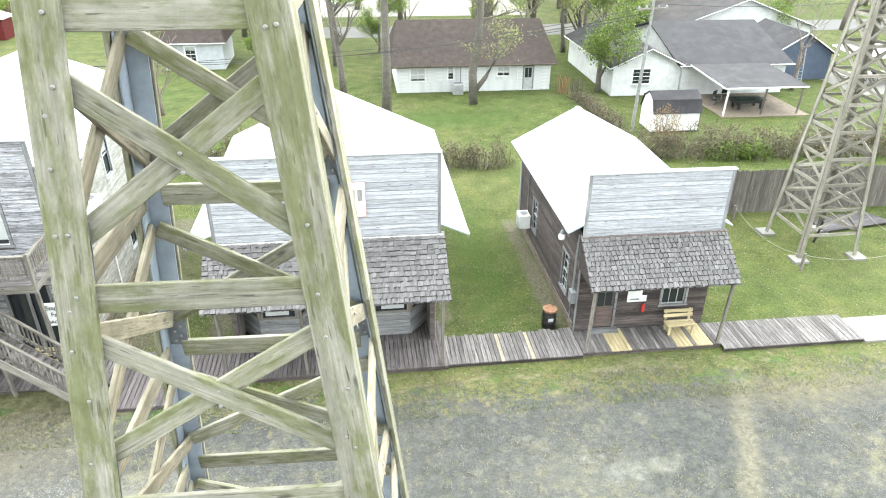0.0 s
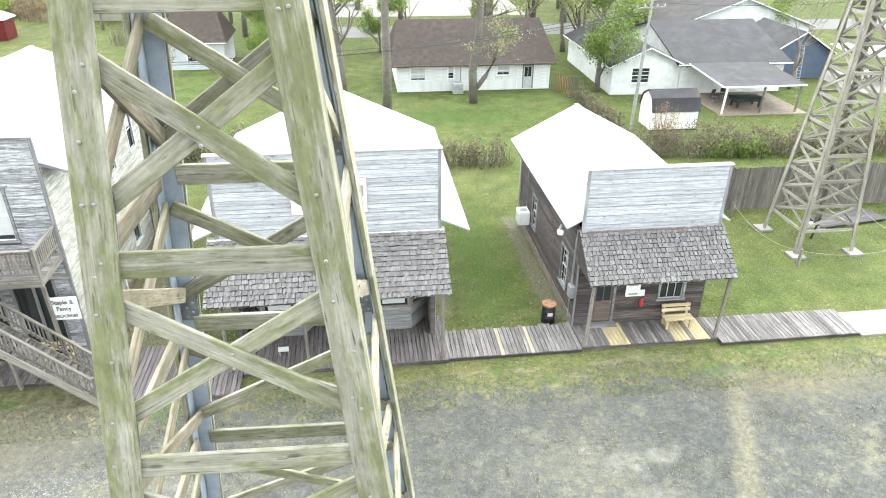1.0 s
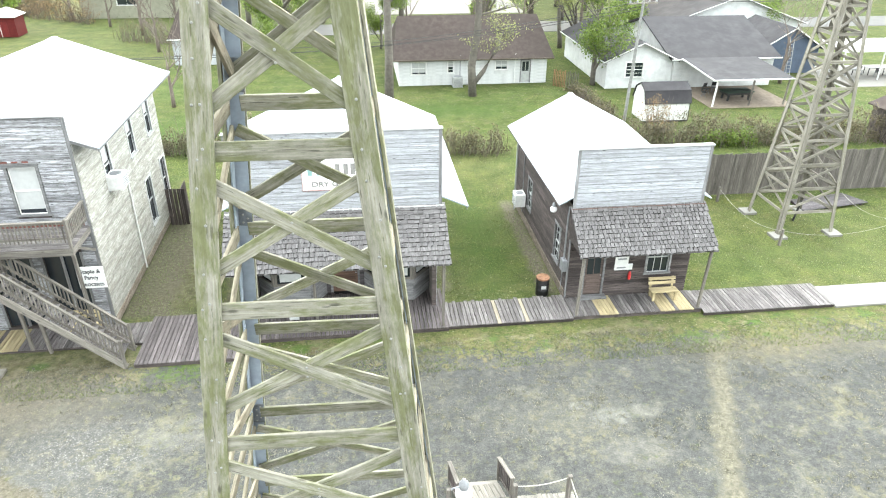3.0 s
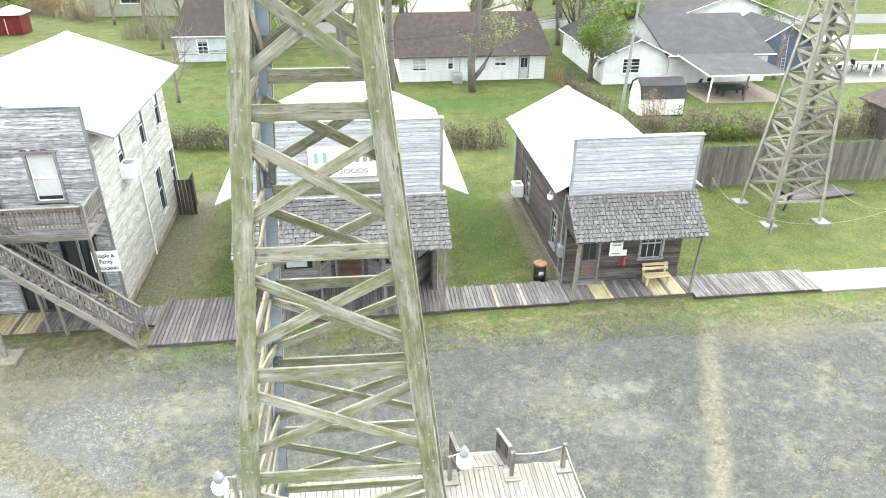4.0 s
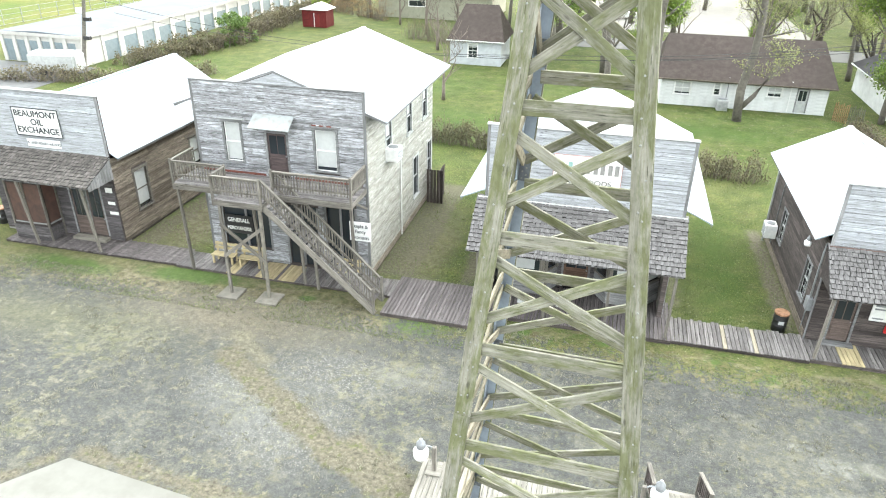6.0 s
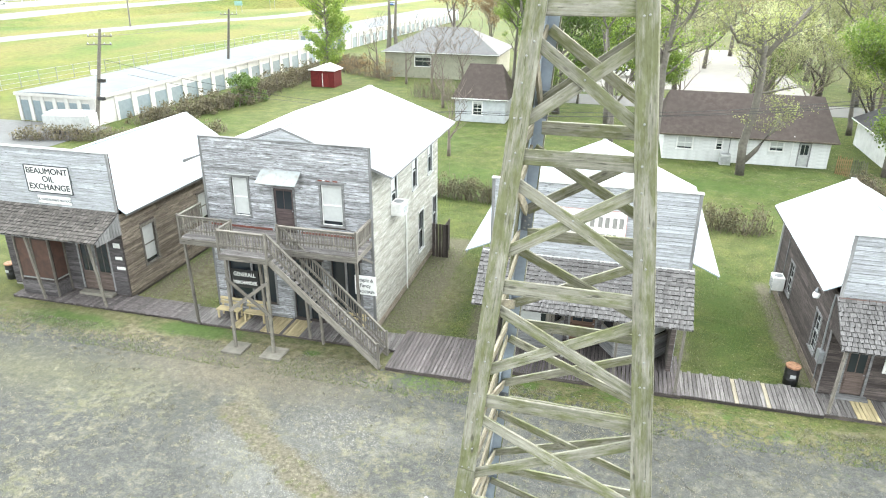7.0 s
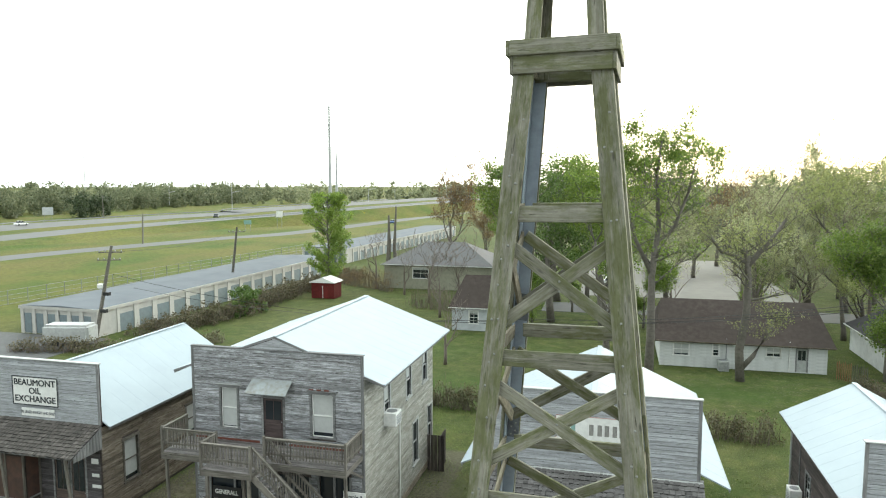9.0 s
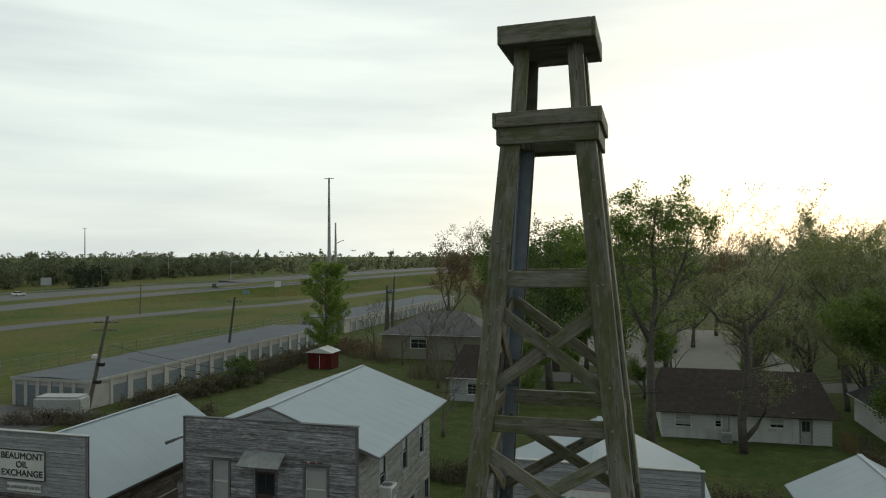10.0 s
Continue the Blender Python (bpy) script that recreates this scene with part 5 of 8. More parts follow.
def oil_exchange():
    h = thing("exchange_office", "grey-brown wooden office with a false front and white metal roof", "shop building")
    x0, x1, y0, y1 = -31.6, -24.3, 22.9, 34.4
    front = [(-30.1, -28.1, 0.9, 3.4), (-27.05, -25.25, 0.3, 3.2)]
    right = [(24.45, 25.45, 1.35, 3.45), (29.6, 30.5, 1.9, 3.6)]
    shell(h, x0, x1, y0, y1, 4.6, M_SIDING_DARK, 7.0, front, (), right)
    siding(h, M_SIDING_BROWN, "x", x1, y0 + 0.05, y1, 0.15, 4.65, 0.19, 1, [(a - 0.1, b + 0.1, c - 0.05, d + 0.12) for a, b, c, d in right], joint=4.0)
    siding(h, M_SIDING_PURPLE, "y", y0, x0, x1 - 0.05, 0.2, 4.7, 0.19, -1, [(a - 0.1, b + 0.1, c, d + 0.1) for a, b, c, d in front])
    for a, b, c, d in right:
        window(h, "x", x1, 1, a, b, c, d, M_POST, M_GLASS, (1, 1), 0.9, casing=0.12)
    for a, b in ((-27.05, -26.22), (-26.08, -25.25)):
        panel_door(h, a, b, y0, 0.36, 3.1, M_DOORFADED)
    bm = bmesh.new()
    box(bm, -27.15, -25.15, 22.45, 22.86, 0.15, 0.31)
    bevelled(bm, 0.02)
    part("door_step", bm, M_PAD, h, "worn pale concrete doorstep")
    # rust-brown bay beside a recessed entrance
    bm = bmesh.new()
    prism(bm, [(-30.4, 22.88), (-30.0, 21.95), (-27.95, 21.95), (-27.9, 22.88)], "z", 0.9, 3.4)
    bay = part("bay_window", bm, M_SIDING_DARK, h, "dark boarded bay window with rust-brown panels")
    for a, b in ((-29.92, -29.02), (-28.93, -28.03)):
        bar("bay_panel", (a, 21.94, 2.2), (b, 21.94, 2.2), 2.1, 0.03, M_RUSTPANEL, bay, (0, -1, 0), 0.006)
        bar("bay_ledge", (a, 21.92, 1.1), (b, 21.92, 1.1), 0.06, 0.05, M_TRIM, bay, (0, -1, 0))
    bar("bay_panel", (-27.93, 22.08, 2.2), (-27.9, 22.76, 2.2), 2.1, 0.03, M_RUSTPANEL, bay, (1, 0, 0), 0.006)
    bar("bay_ledge", (-27.9, 22.05, 1.1), (-27.87, 22.8, 1.1), 0.06, 0.05, M_TRIM, bay, (1, 0, 0))
    bm = bmesh.new()
    prism(bm, [(-30.45, 22.88), (-30.05, 21.9), (-27.92, 21.9), (-27.87, 22.88)], "z", 0.15, 0.9)
    part("bay_base", bm, M_SIDING_PURPLE, bay)
    for k in range(4):
        bar("bay_board", (-30.03, 21.885, 0.28 + 0.19 * k), (-27.93, 21.885, 0.28 + 0.19 * k), 0.175, 0.02, M_SIDING_PURPLE, bay, (0, -1, 0.1))
    for x, y in ((-30.02, 21.93), (-28.975, 21.93), (-27.93, 21.93), (-27.88, 22.82)):
        bar("bay_post", (x, y, 0.15), (x, y, 3.4), 0.09, 0.09, M_POST, bay, (0, -1, 0))
    for z, w in ((3.0, 0.4), (2.3, 0.42), (1.75, 0.5)):
        bar("notice", (-24.85, y0 - 0.03, z), (-24.85 + w, y0 - 0.03, z), 0.26 if z > 2.9 else 0.16, 0.02, M_WHITE, h, (0, -1, 0))
    front_board(h, -31.65, -24.2, 22.87, 4.75, 7.82, M_SIDING)
    roof_slopes(h, -32.0, -23.9, -27.95, 23.1, 34.9, 4.7, 7.25, M_ROOF, 0.95)
    bar("fascia", (-23.95, 23.1, 4.64), (-23.95, 34.9, 4.64), 0.15, 0.03, M_TRIM, h, (1, 0, 0))
    porch_roof(h, -31.7, -24.1, 22.83, 4.8, 20.9, 3.9, M_SHINGLE_BROWN, 11)
    for x in (-31.5, -28.5, -24.8):
        bar("porch_post", (x, 21.6, 0.1), (x, 21.2, 3.95), 0.12, 0.12, M_POST, h, (0, 1, 0), 0.01)
    bar("porch_beam", (-31.6, 21.15, 3.88), (-24.2, 21.15, 3.88), 0.14, 0.06, M_POST, h, (0, 1, 0))
    bm = bmesh.new()
    prism(bm, [(22.83, 4.7), (21.0, 3.85), (22.83, 3.85)], "x", -24.2, -24.16)
    part("porch_cheek", bm, M_TRIM, h)
    for i in range(9):
        y = 21.1 + i * 0.2
        bar("cheek_board", (-24.13, y, 3.7), (-24.13, y, 3.95 + (y - 20.9) * 0.43), 0.17, 0.03, M_TRIM, h, (1, 0, 0))
    bm = bmesh.new()
    box(bm, -29.2, -26.55, 22.79, 22.83, 5.55, 6.95)
    sign = part("name_board", bm, M_WHITE, h, "white board with black capital letters")
    for a, b in (((-29.2, 6.95), (-26.55, 6.95)), ((-29.2, 5.55), (-26.55, 5.55)), ((-29.2, 5.55), (-29.2, 6.95)), ((-26.55, 5.55), (-26.55, 6.95))):
        bar("sign_edge", (a[0], 22.785, a[1]), (b[0], 22.785, b[1]), 0.05, 0.02, M_INK, sign, (0, -1, 0))
    for s, z in (("BEAUMONT", 6.66), ("OIL", 6.25), ("EXCHANGE", 5.84)):
        text(s, 0.43, M_INK, sign, pose(-27.88, 22.78, z, 90), squeeze=1.06, bold=0.009)
    bm = bmesh.new()
    box(bm, -28.75, -26.8, 22.8, 22.83, 4.98, 5.38)
    sign = part("small_board", bm, M_WHITE, h, "small white board with a faded line of capitals")
    text("OIL LEASES BOUGHT AND SOLD", 0.19, M_GREYMETAL, sign, pose(-27.78, 22.79, 5.18, 90), squeeze=0.74, bold=0.005)
    return h


oil_exchange()

# ---- the timber derrick that the camera passes ----
DX, DY = -0.879, 5.02


def half(z):
    """Half the derrick's width over all at a height."""
    return 0.599 + 0.0942 * (17.5 - z)


def derrick():
    d = thing("derrick", "tall weathered green-stained timber derrick with steel-lined legs", "derrick", (DX, DY, 0))
    d.matrix_basis = pose(DX, DY, 0, 0, -0.5, -2.4)  # it leans a little
    z0, z1 = 0.45, 17.7
    lw, th = 0.25, 0.045
    for sx in (-1, 1):
        for sy in (-1, 1):
            leg = new("leg")
            leg.parent = d
            segs = [z0, 4.6, 9.6 if sx < 0 else 8.2, z1] if sy < 0 else [z0, 5.6, 9.3, 13.1, z1]
            for a, b in zip(segs, segs[1:]):
                def at(z, inx, iny):
                    return (sx * (half(z) - inx), sy * (half(z) - iny), z)
                bar("face_board", at(a, lw / 2, th / 2), at(b - 0.006, lw / 2, th / 2), lw, th, M_DERRICK, leg, (0, sy, 0.09), 0.006)
                bar("side_board", at(a, th / 2 + 0.002, lw / 2 + th), at(b - 0.006, th / 2 + 0.002, lw / 2 + th), lw, th, M_DERRICK, leg, (sx, 0, 0.09), 0.006)
            def inn(z, inx, iny):
                return (sx * (half(z) - inx), sy * (half(z) - iny), z)
            sw, si = (0.16, 0.115) if sy < 0 else (0.18, 0.14)
            sj = si + 0.06 if sx > 0 and sy > 0 else si
            bar("steel_angle", inn(z0, sj, th + 0.012), inn(z1, sj, th + 0.012), sw, 0.014, M_STEEL, leg, (0, sy, 0.09))
            bar("steel_angle", inn(z0, th + 0.016, si + 0.03), inn(z1, th + 0.016, si + 0.03), sw, 0.014, M_STEEL, leg, (sx, 0, 0.09))
            for zs in (5.2, 9.0, 12.7, 14.53):
                bar("splice_plate", inn(zs - 0.2, 0.16, th + 0.026), inn(zs + 0.2, 0.16, th + 0.026), 0.17, 0.014, M_STEEL_DARK, leg, (0, sy, 0.09))
                for k in range(6):
                    p = inn(zs - 0.15 + k * 0.06, 0.13 + 0.06 * (k % 2), th + 0.036)
                    part("bolt", BOLT, M_BOLT, leg, "", Matrix.Translation(p) @ pose(0, 0, 0, 90 if sy > 0 else -90))
            r = random.Random(int(sx * 3 + sy + 10))
            z = 1.2
            while z < 17.3:
                for dx in (0.08, 0.16):
                    if r.random() < 0.62:
                        p = (sx * (half(z) - dx - r.uniform(-0.02, 0.02)), sy * (half(z) + 0.002), z + r.uniform(-0.1, 0.1))
                        part("bolt", BOLT, M_BOLT, leg, "", Matrix.Translation(p) @ pose(0, 0, 0, 90 if sy < 0 else -90))
                z += 0.42
            bm = bmesh.new()
            box(bm, sx * half(0) - 0.45, sx * half(0) + 0.45, sy * half(0) - 0.45, sy * half(0) + 0.45, -0.02, 0.2)
            bevelled(bm, 0.015)
            part("footing", bm, M_PAD, d)
    # girts and crossed braces on the four faces; every second brace passes over the other
    levels = [16.04, 14.29, 12.555, 10.835, 9.135, 7.42, 5.7, 3.98, 2.26]
    for face in range(4):
        turn = pose(0, 0, 0, 0, 0, 90 * face)

        def pt(x, depth, z):
            return turn @ Vector((x, -(half(z) - depth), z))
        nrm = turn @ Vector((0, -1, 0.09))
        mat = M_DERRICK if face in (0, 2) else M_DERRICK_FRESH
        for i, z in enumerate(levels):
            a = half(z) - 0.2
            zc = z - 0.1
            tilt = 0.0
            bar("girt", pt(-a - 0.02, 0.07, zc - tilt), pt(a + 0.02, 0.07, zc + tilt), 0.2, 0.045, mat if face != 2 else M_DERRICK, d, nrm, 0.006)
            if i + 1 < len(levels):
                zm = (z + levels[i + 1]) / 2 - (0.05 if i else 0.09)
                zt, zb = zm + 0.51, zm - 0.51
                at_, ab_ = half(zt) - 0.2, half(zb) - 0.2
                bar("brace", pt(-at_ - 0.07, 0.09, zt), pt(ab_ + 0.07, 0.09, zb), 0.155, 0.042, mat, d, nrm, 0.006)
                bar("brace", pt(at_ + 0.07, 0.134, zt), pt(-ab_ - 0.07, 0.134, zb), 0.155, 0.042, mat, d, nrm, 0.006)
                zm = (zt + zb) / 2
                for k in (-0.06, 0.06):
                    p = pt(0.01 * k, 0.067, zm + k)
                    part("bolt", BOLT, M_BOLT, d, "", Matrix.Translation(p) @ turn @ pose(0, 0, 0, 90))
    # head frame: two courses of planks round the legs
    for z, w in ((17.74, 0.585), (17.925, 0.625)):
        for face in range(4):
            turn = pose(0, 0, 0, 0, 0, 90 * face)
            e = w + (0.045 if face % 2 else 0.0)
            bar("head_plank", turn @ Vector((-e, -w - 0.0225, z)), turn @ Vector((e, -w - 0.0225, z)), 0.186 if w > 0.6 else 0.24, 0.045, M_DERRICK, d, turn @ Vector((0, -1, 0)), 0.008)
    for y in (-0.53, 0.53):
        bar("head_beam", (-0.5, y, 17.76), (0.5, y, 17.76), 0.18, 0.06, M_DERRICK, d, (0, 1, 0))
    for sx in (-1, 1):
        for sy in (-1, 1):
            bar("head_post", (sx * 0.4, sy * 0.46, 17.7), (sx * 0.33, sy * 0.37, 18.9), 0.19, 0.045, M_DERRICK, d, (0, sy, 0.05), 0.006)
            bar("head_post", (sx * 0.47, sy * 0.36, 17.7), (sx * 0.4, sy * 0.3, 18.9), 0.17, 0.045, M_DERRICK_FRESH if sx < 0 else M_DERRICK, d, (sx, 0, 0.05), 0.006)
    for face in range(4):
        turn = pose(0, 0, 0, 0, 0, 90 * face)
        e = 0.56 + (0.045 if face % 2 else 0.0)
        bar("crown_plank", turn @ Vector((-e, -0.5825, 19.0)), turn @ Vector((e, -0.5825, 19.0)), 0.24, 0.045, M_DERRICK, d, turn @ Vector((0, -1, 0)), 0.008)
    bm = bmesh.new()
    box(bm, -0.56, 0.56, -0.56, 0.56, 18.895, 18.94)
    part("crown_floor", bm, M_DERRICK, d)
    return d


bm = bmesh.new()
lathe(bm, [(0.015, 0.0), (0.015, 0.006), (0.01, 0.01)], 8)
BOLT = mesh_of(bm, "bolt", M_BOLT)
derrick()


def platform():
    """Bleached plank deck round the derrick's foot."""
    p = thing("deck", "bleached pale plank deck round the derrick's foot", "deck", kind="structure")
    r = random.Random(2)
    n = round(10.5 / 0.16)
    for i in range(n):
        x = -5.05 + (i + 0.5) * 10.5 / n
        bar("plank", (x, 2.2, 0.43), (x, round(11.75 + r.uniform(-0.03, 0.03), 2), 0.43), 10.5 / n - 0.014, 0.04, M_DECK, p)
    bm = bmesh.new()
    for y in (2.3, 5.0, 8.5, 11.5):
        box(bm, -5.0, 5.4, y, y + 0.06, 0.0, 0.408)
    box(bm, -5.0, -4.94, 2.2, 11.7, 0.0, 0.408)
    box(bm, 5.34, 5.4, 2.2, 11.7, 0.0, 0.408)
    part("joist", bm, M_POST, p)
    # short ramp down to the gravel, between sloping balustrades
    for k in range(9):
        x = 2.07 + k * 0.162
        bar("ramp_plank", (x, 11.78, 0.425), (x - 0.06, 12.62, 0.1), 0.15, 0.035, M_DECK, p, (0, 0.36, 0.93))
    bar("ramp_end", (1.96, 12.7, 0.06), (3.36, 12.7, 0.06), 0.16, 0.06, M_DECK, p)
    for xa, xb in ((1.96, 1.88), (3.56, 3.42)):
        near, far = Vector((xa, 11.72, 0.0)), Vector((xb, 12.88, 0.0))
        for q, top in ((near, 1.28), (far, 0.84)):
            bar("ramp_post", q, q + Vector((0, 0, top)), 0.09, 0.09, M_POST, p, (0, 1, 0), 0.008)
        bar("ramp_rail", near + Vector((0, -0.08, 1.31)), far + Vector((0, 0.1, 0.85)), 0.13, 0.04, M_POST, p, (0, 0.36, 0.93), 0.006)
        bar("ramp_bottom_rail", near + Vector((0, 0, 0.56)), far + Vector((0, 0, 0.16)), 0.07, 0.04, M_POST, p, (1, 0, 0))
        for k in range(8):
            f = (k + 0.7) / 8.4
            q = near.lerp(far, f)
            bar("baluster", q + Vector((0, 0, 0.5 - 0.4 * f)), q + Vector((0, 0, 1.28 - 0.44 * f)), 0.09, 0.025, M_SIDING_DARK, p, (1, 0, 0))
    return p


platform()


def post_with_base(at):
    t = thing("rope_post", "grey timber post on a square wooden foot", "post", at, group="rope posts on the deck")
    bar("post", (0, 0, 0), (0, 0, 1.0), 0.13, 0.13, M_POST, t, (0, 1, 0), 0.012)
    bm = bmesh.new()
    box(bm, -0.24, 0.24, -0.24, 0.24, 0, 0.06)
    bevelled(bm, 0.008)
    part("foot", bm, M_DECK, t)
    return t


for p in ((1.65, 11.35, 0.45), (3.55, 11.3, 0.45), (5.2, 11.45, 0.45), (-4.6, 11.3, 0.45), (5.25, 8.6, 0.45)):
    post_with_base(p)


def rope(pts, sag, mat=M_ROPE, r=0.018, label="pale rope slung between posts", name="rope", category="rope", n=8):
    bm = bmesh.new()
    line = []
    for a, b in zip(pts, pts[1:]):
        a, b = Vector(a), Vector(b)
        for k in range(n):
            f = k / n
            line.append(a.lerp(b, f) - Vector((0, 0, 4 * sag * f * (1 - f))))
    line.append(Vector(pts[-1]))
    tube(bm, line, r, 5)
    return tagged(part(name, bm, mat, None), label, category)


rope([(3.55, 11.3, 1.38), (5.2, 11.45, 1.38), (5.25, 8.6, 1.38)], 0.12)


def yard_light(at, rz, arm=0.5, size=1.0):
    """Dusk lamp: white bowl under a grey head, on a bent arm."""
    t = thing("yard_lamp", "white bowl lamp with a grey head on a bent arm", "lamp", at, rz, "white yard lamps")
    t.scale = (size,) * 3
    bm = bmesh.new()
    lathe(bm, [(0.06, -0.42), (0.2, -0.4), (0.24, -0.3), (0.25, -0.12), (0.17, -0.02), (0.12, 0.0)], 18, (arm, 0, 0))
    part("bowl", bm, M_LAMP_WHITE, t, "white glass bowl", smooth=True)
    bm = bmesh.new()
    lathe(bm, [(0.13, 0.0), (0.15, 0.05), (0.14, 0.2), (0.07, 0.26), (0.06, 0.34), (0.03, 0.36)], 14, (arm, 0, 0))
    part("head", bm, M_GREYMETAL, t, smooth=True)
    bm = bmesh.new()
    tube(bm, [(0, 0, 0), (arm * 0.3, 0, 0.1), (arm * 0.75, 0, 0.1)], 0.025, 8)
    part("arm", bm, M_GREYMETAL, t)
    return t


yard_light((-4.6, 11.3, 1.35), 185, 0.42)
yard_light((1.65, 11.35, 1.35), 10, 0.45)
yard_light((8.28, 24.0, 4.2), 205, 0.9, 0.58)
yard_light((-5.45, 23.0, 4.1), 180, 0.45, 0.75)

# ---- second derrick, fence and yard behind the shops ----
def far_derrick():
    cx, cy, b0 = 22.9, 29.2, 1.55
    d = thing("derrick", "slim grey timber derrick on concrete pads in the lawn", "derrick", (cx, cy, 0))

    def hw(z):
        return b0 - 0.072 * z
    top = 18.0
    for sx in (-1, 1):
        for sy in (-1, 1):
            leg = new("leg")
            leg.parent = d
            bar("face_board", (sx * (hw(0) - 0.09), sy * hw(0), 0.1), (sx * (hw(top) - 0.09), sy * hw(top), top), 0.19, 0.045, M_FAR_DERRICK, leg, (0, sy, 0.07), 0.005)
            bar("side_board", (sx * (hw(0) + 0.0), sy * (hw(0) - 0.14), 0.1), (sx * (hw(top) + 0.0), sy * (hw(top) - 0.14), top), 0.19, 0.045, M_FAR_DERRICK, leg, (sx, 0, 0.07), 0.005)
            bm = bmesh.new()
            box(bm, sx * hw(0) - 0.38, sx * hw(0) + 0.38, sy * hw(0) - 0.38, sy * hw(0) + 0.38, -0.03, 0.13)
            bevelled(bm, 0.012)
            part("footing", bm, M_CONCRETE, d)
    zs = [1.3 + 1.28 * k for k in range(13)]
    for face in range(4):
        turn = pose(0, 0, 0, 0, 0, 90 * face)
        nrm = turn @ Vector((0, -1, 0.07))
        for z, z2 in zip(zs, zs[1:]):
            a, c = hw(z) - 0.06, hw(z2) - 0.06
            bar("girt", turn @ Vector((-a, -hw(z) + 0.06, z)), turn @ Vector((a, -hw(z) + 0.06, z)), 0.15, 0.045, M_FAR_DERRICK, d, nrm)
            bar("brace", turn @ Vector((-a, -hw(z) + 0.1, z + 0.12)), turn @ Vector((c, -hw(z2) + 0.1, z2 - 0.08)), 0.13, 0.04, M_FAR_DERRICK, d, nrm)
            bar("brace", turn @ Vector((a, -hw(z) + 0.145, z + 0.12)), turn @ Vector((-c, -hw(z2) + 0.145, z2 - 0.08)), 0.13, 0.04, M_FAR_DERRICK, d, nrm)
    return d


far_derrick()

fence = thing("fence", "tall grey weathered board fence behind the lawn", "fence")
fr = random.Random(9)
x = 14.6
while x < 37.5:
    w = 0.145
    bar("fence_board", (x, 33.25, 0.02), (x, 33.25 + fr.uniform(-0.02, 0.02), round(2.58 + fr.uniform(-0.05, 0.05), 2)), w, 0.022, M_FENCE, fence, (0, -1, 0))
    x += w + 0.007
for z in (0.5, 2.1):
    bar("fence_rail", (14.5, 33.31, z), (37.5, 33.31, z), 0.09, 0.05, M_FENCE, fence, (0, 1, 0))
for k in range(10):
    bar("fence_post", (14.6 + k * 2.5, 33.4, 0), (14.6 + k * 2.5, 33.4, 2.5), 0.1, 0.1, M_FENCE, fence, (0, 1, 0))

# loose decking lying by the fence, rope round the derrick
pal = thing("plank_platform", "low dark wooden platform lying on the grass", "platform", (26.6, 31.4, 0), 9)
for k in range(9):
    bar("plank", (-2.3 + k * 0.04, -0.72 + k * 0.17, 0.14), (2.2 - k * 0.05, -0.72 + k * 0.17, 0.14), 0.16, 0.04, M_SIDING_PURPLE, pal)
for x in (-1.9, 0, 1.8):
    bar("bearer", (x, -0.75, 0.06), (x, 0.75, 0.06), 0.1, 0.12, M_SIDING_DARK, pal)
sp = thing("short_post", "short grey timber post with a rope", "post", (28.3, 27.3, 0), group="short posts round the far derrick")
bar("post", (0, 0, 0), (0, 0, 0.95), 0.13, 0.13, M_POST, sp, (0, 1, 0), 0.012)
for p in ((20.3, 32.3, 0), (20.9, 26.7, 0)):
    copy_thing(sp, pose(*p))
bp = thing("pipe_stand", "thin black pipe standing in the lawn", "pipe", (23.3, 29.4, 0))
bm = bmesh.new()
tube(bm, [(0, 0, 0), (0.25, 0.05, 1.2)], 0.06, 8)
part("pipe", bm, M_BLACK, bp)
rope([(20.3, 32.3, 0.85), (20.9, 26.7, 0.85), (28.3, 27.3, 0.85), (27.5, 31.5, 0.6)], 0.55, r=0.011)


# ---- foliage ----
def leaf_cards(rnd, centres, size, count, spread, flat=0.9):
    """Many small pointed leaf cards scattered about the given centres."""
    vs, fs = [], []
    for _ in range(count):
        c = centres[rnd.randrange(len(centres))]
        q = Vector((rnd.gauss(0, 1), rnd.gauss(0, 1), rnd.gauss(0, 1)))
        q *= spread * 0.8 * min(1.0, 1.9 / max(q.length, 0.01))
        p = Vector(c[:3]) + Vector((q.x, q.y, q.z * flat))
        s = size * rnd.uniform(0.55, 1.35)
        u = Vector((rnd.gauss(0, 1), rnd.gauss(0, 1), rnd.gauss(0, 1))).normalized()
        w = u.orthogonal().normalized()
        w.rotate(Matrix.Rotation(rnd.uniform(0, 6.28), 3, u))
        w2 = u.cross(w)
        n = len(vs)
        vs += [p - w * s * 0.5, p + w2 * s * 0.32 + u * s * 0.1, p + w * s * 0.55, p - w2 * s * 0.3 + u * s * 0.08]
        fs.append((n, n + 1, n + 2, n + 3))
    return vs, fs


def cards_mesh(name, vs, fs, mat):
    me = bpy.data.meshes.new(name)
    me.from_pydata([tuple(v) for v in vs], [], fs)
    me.materials.append(mat)
    return me


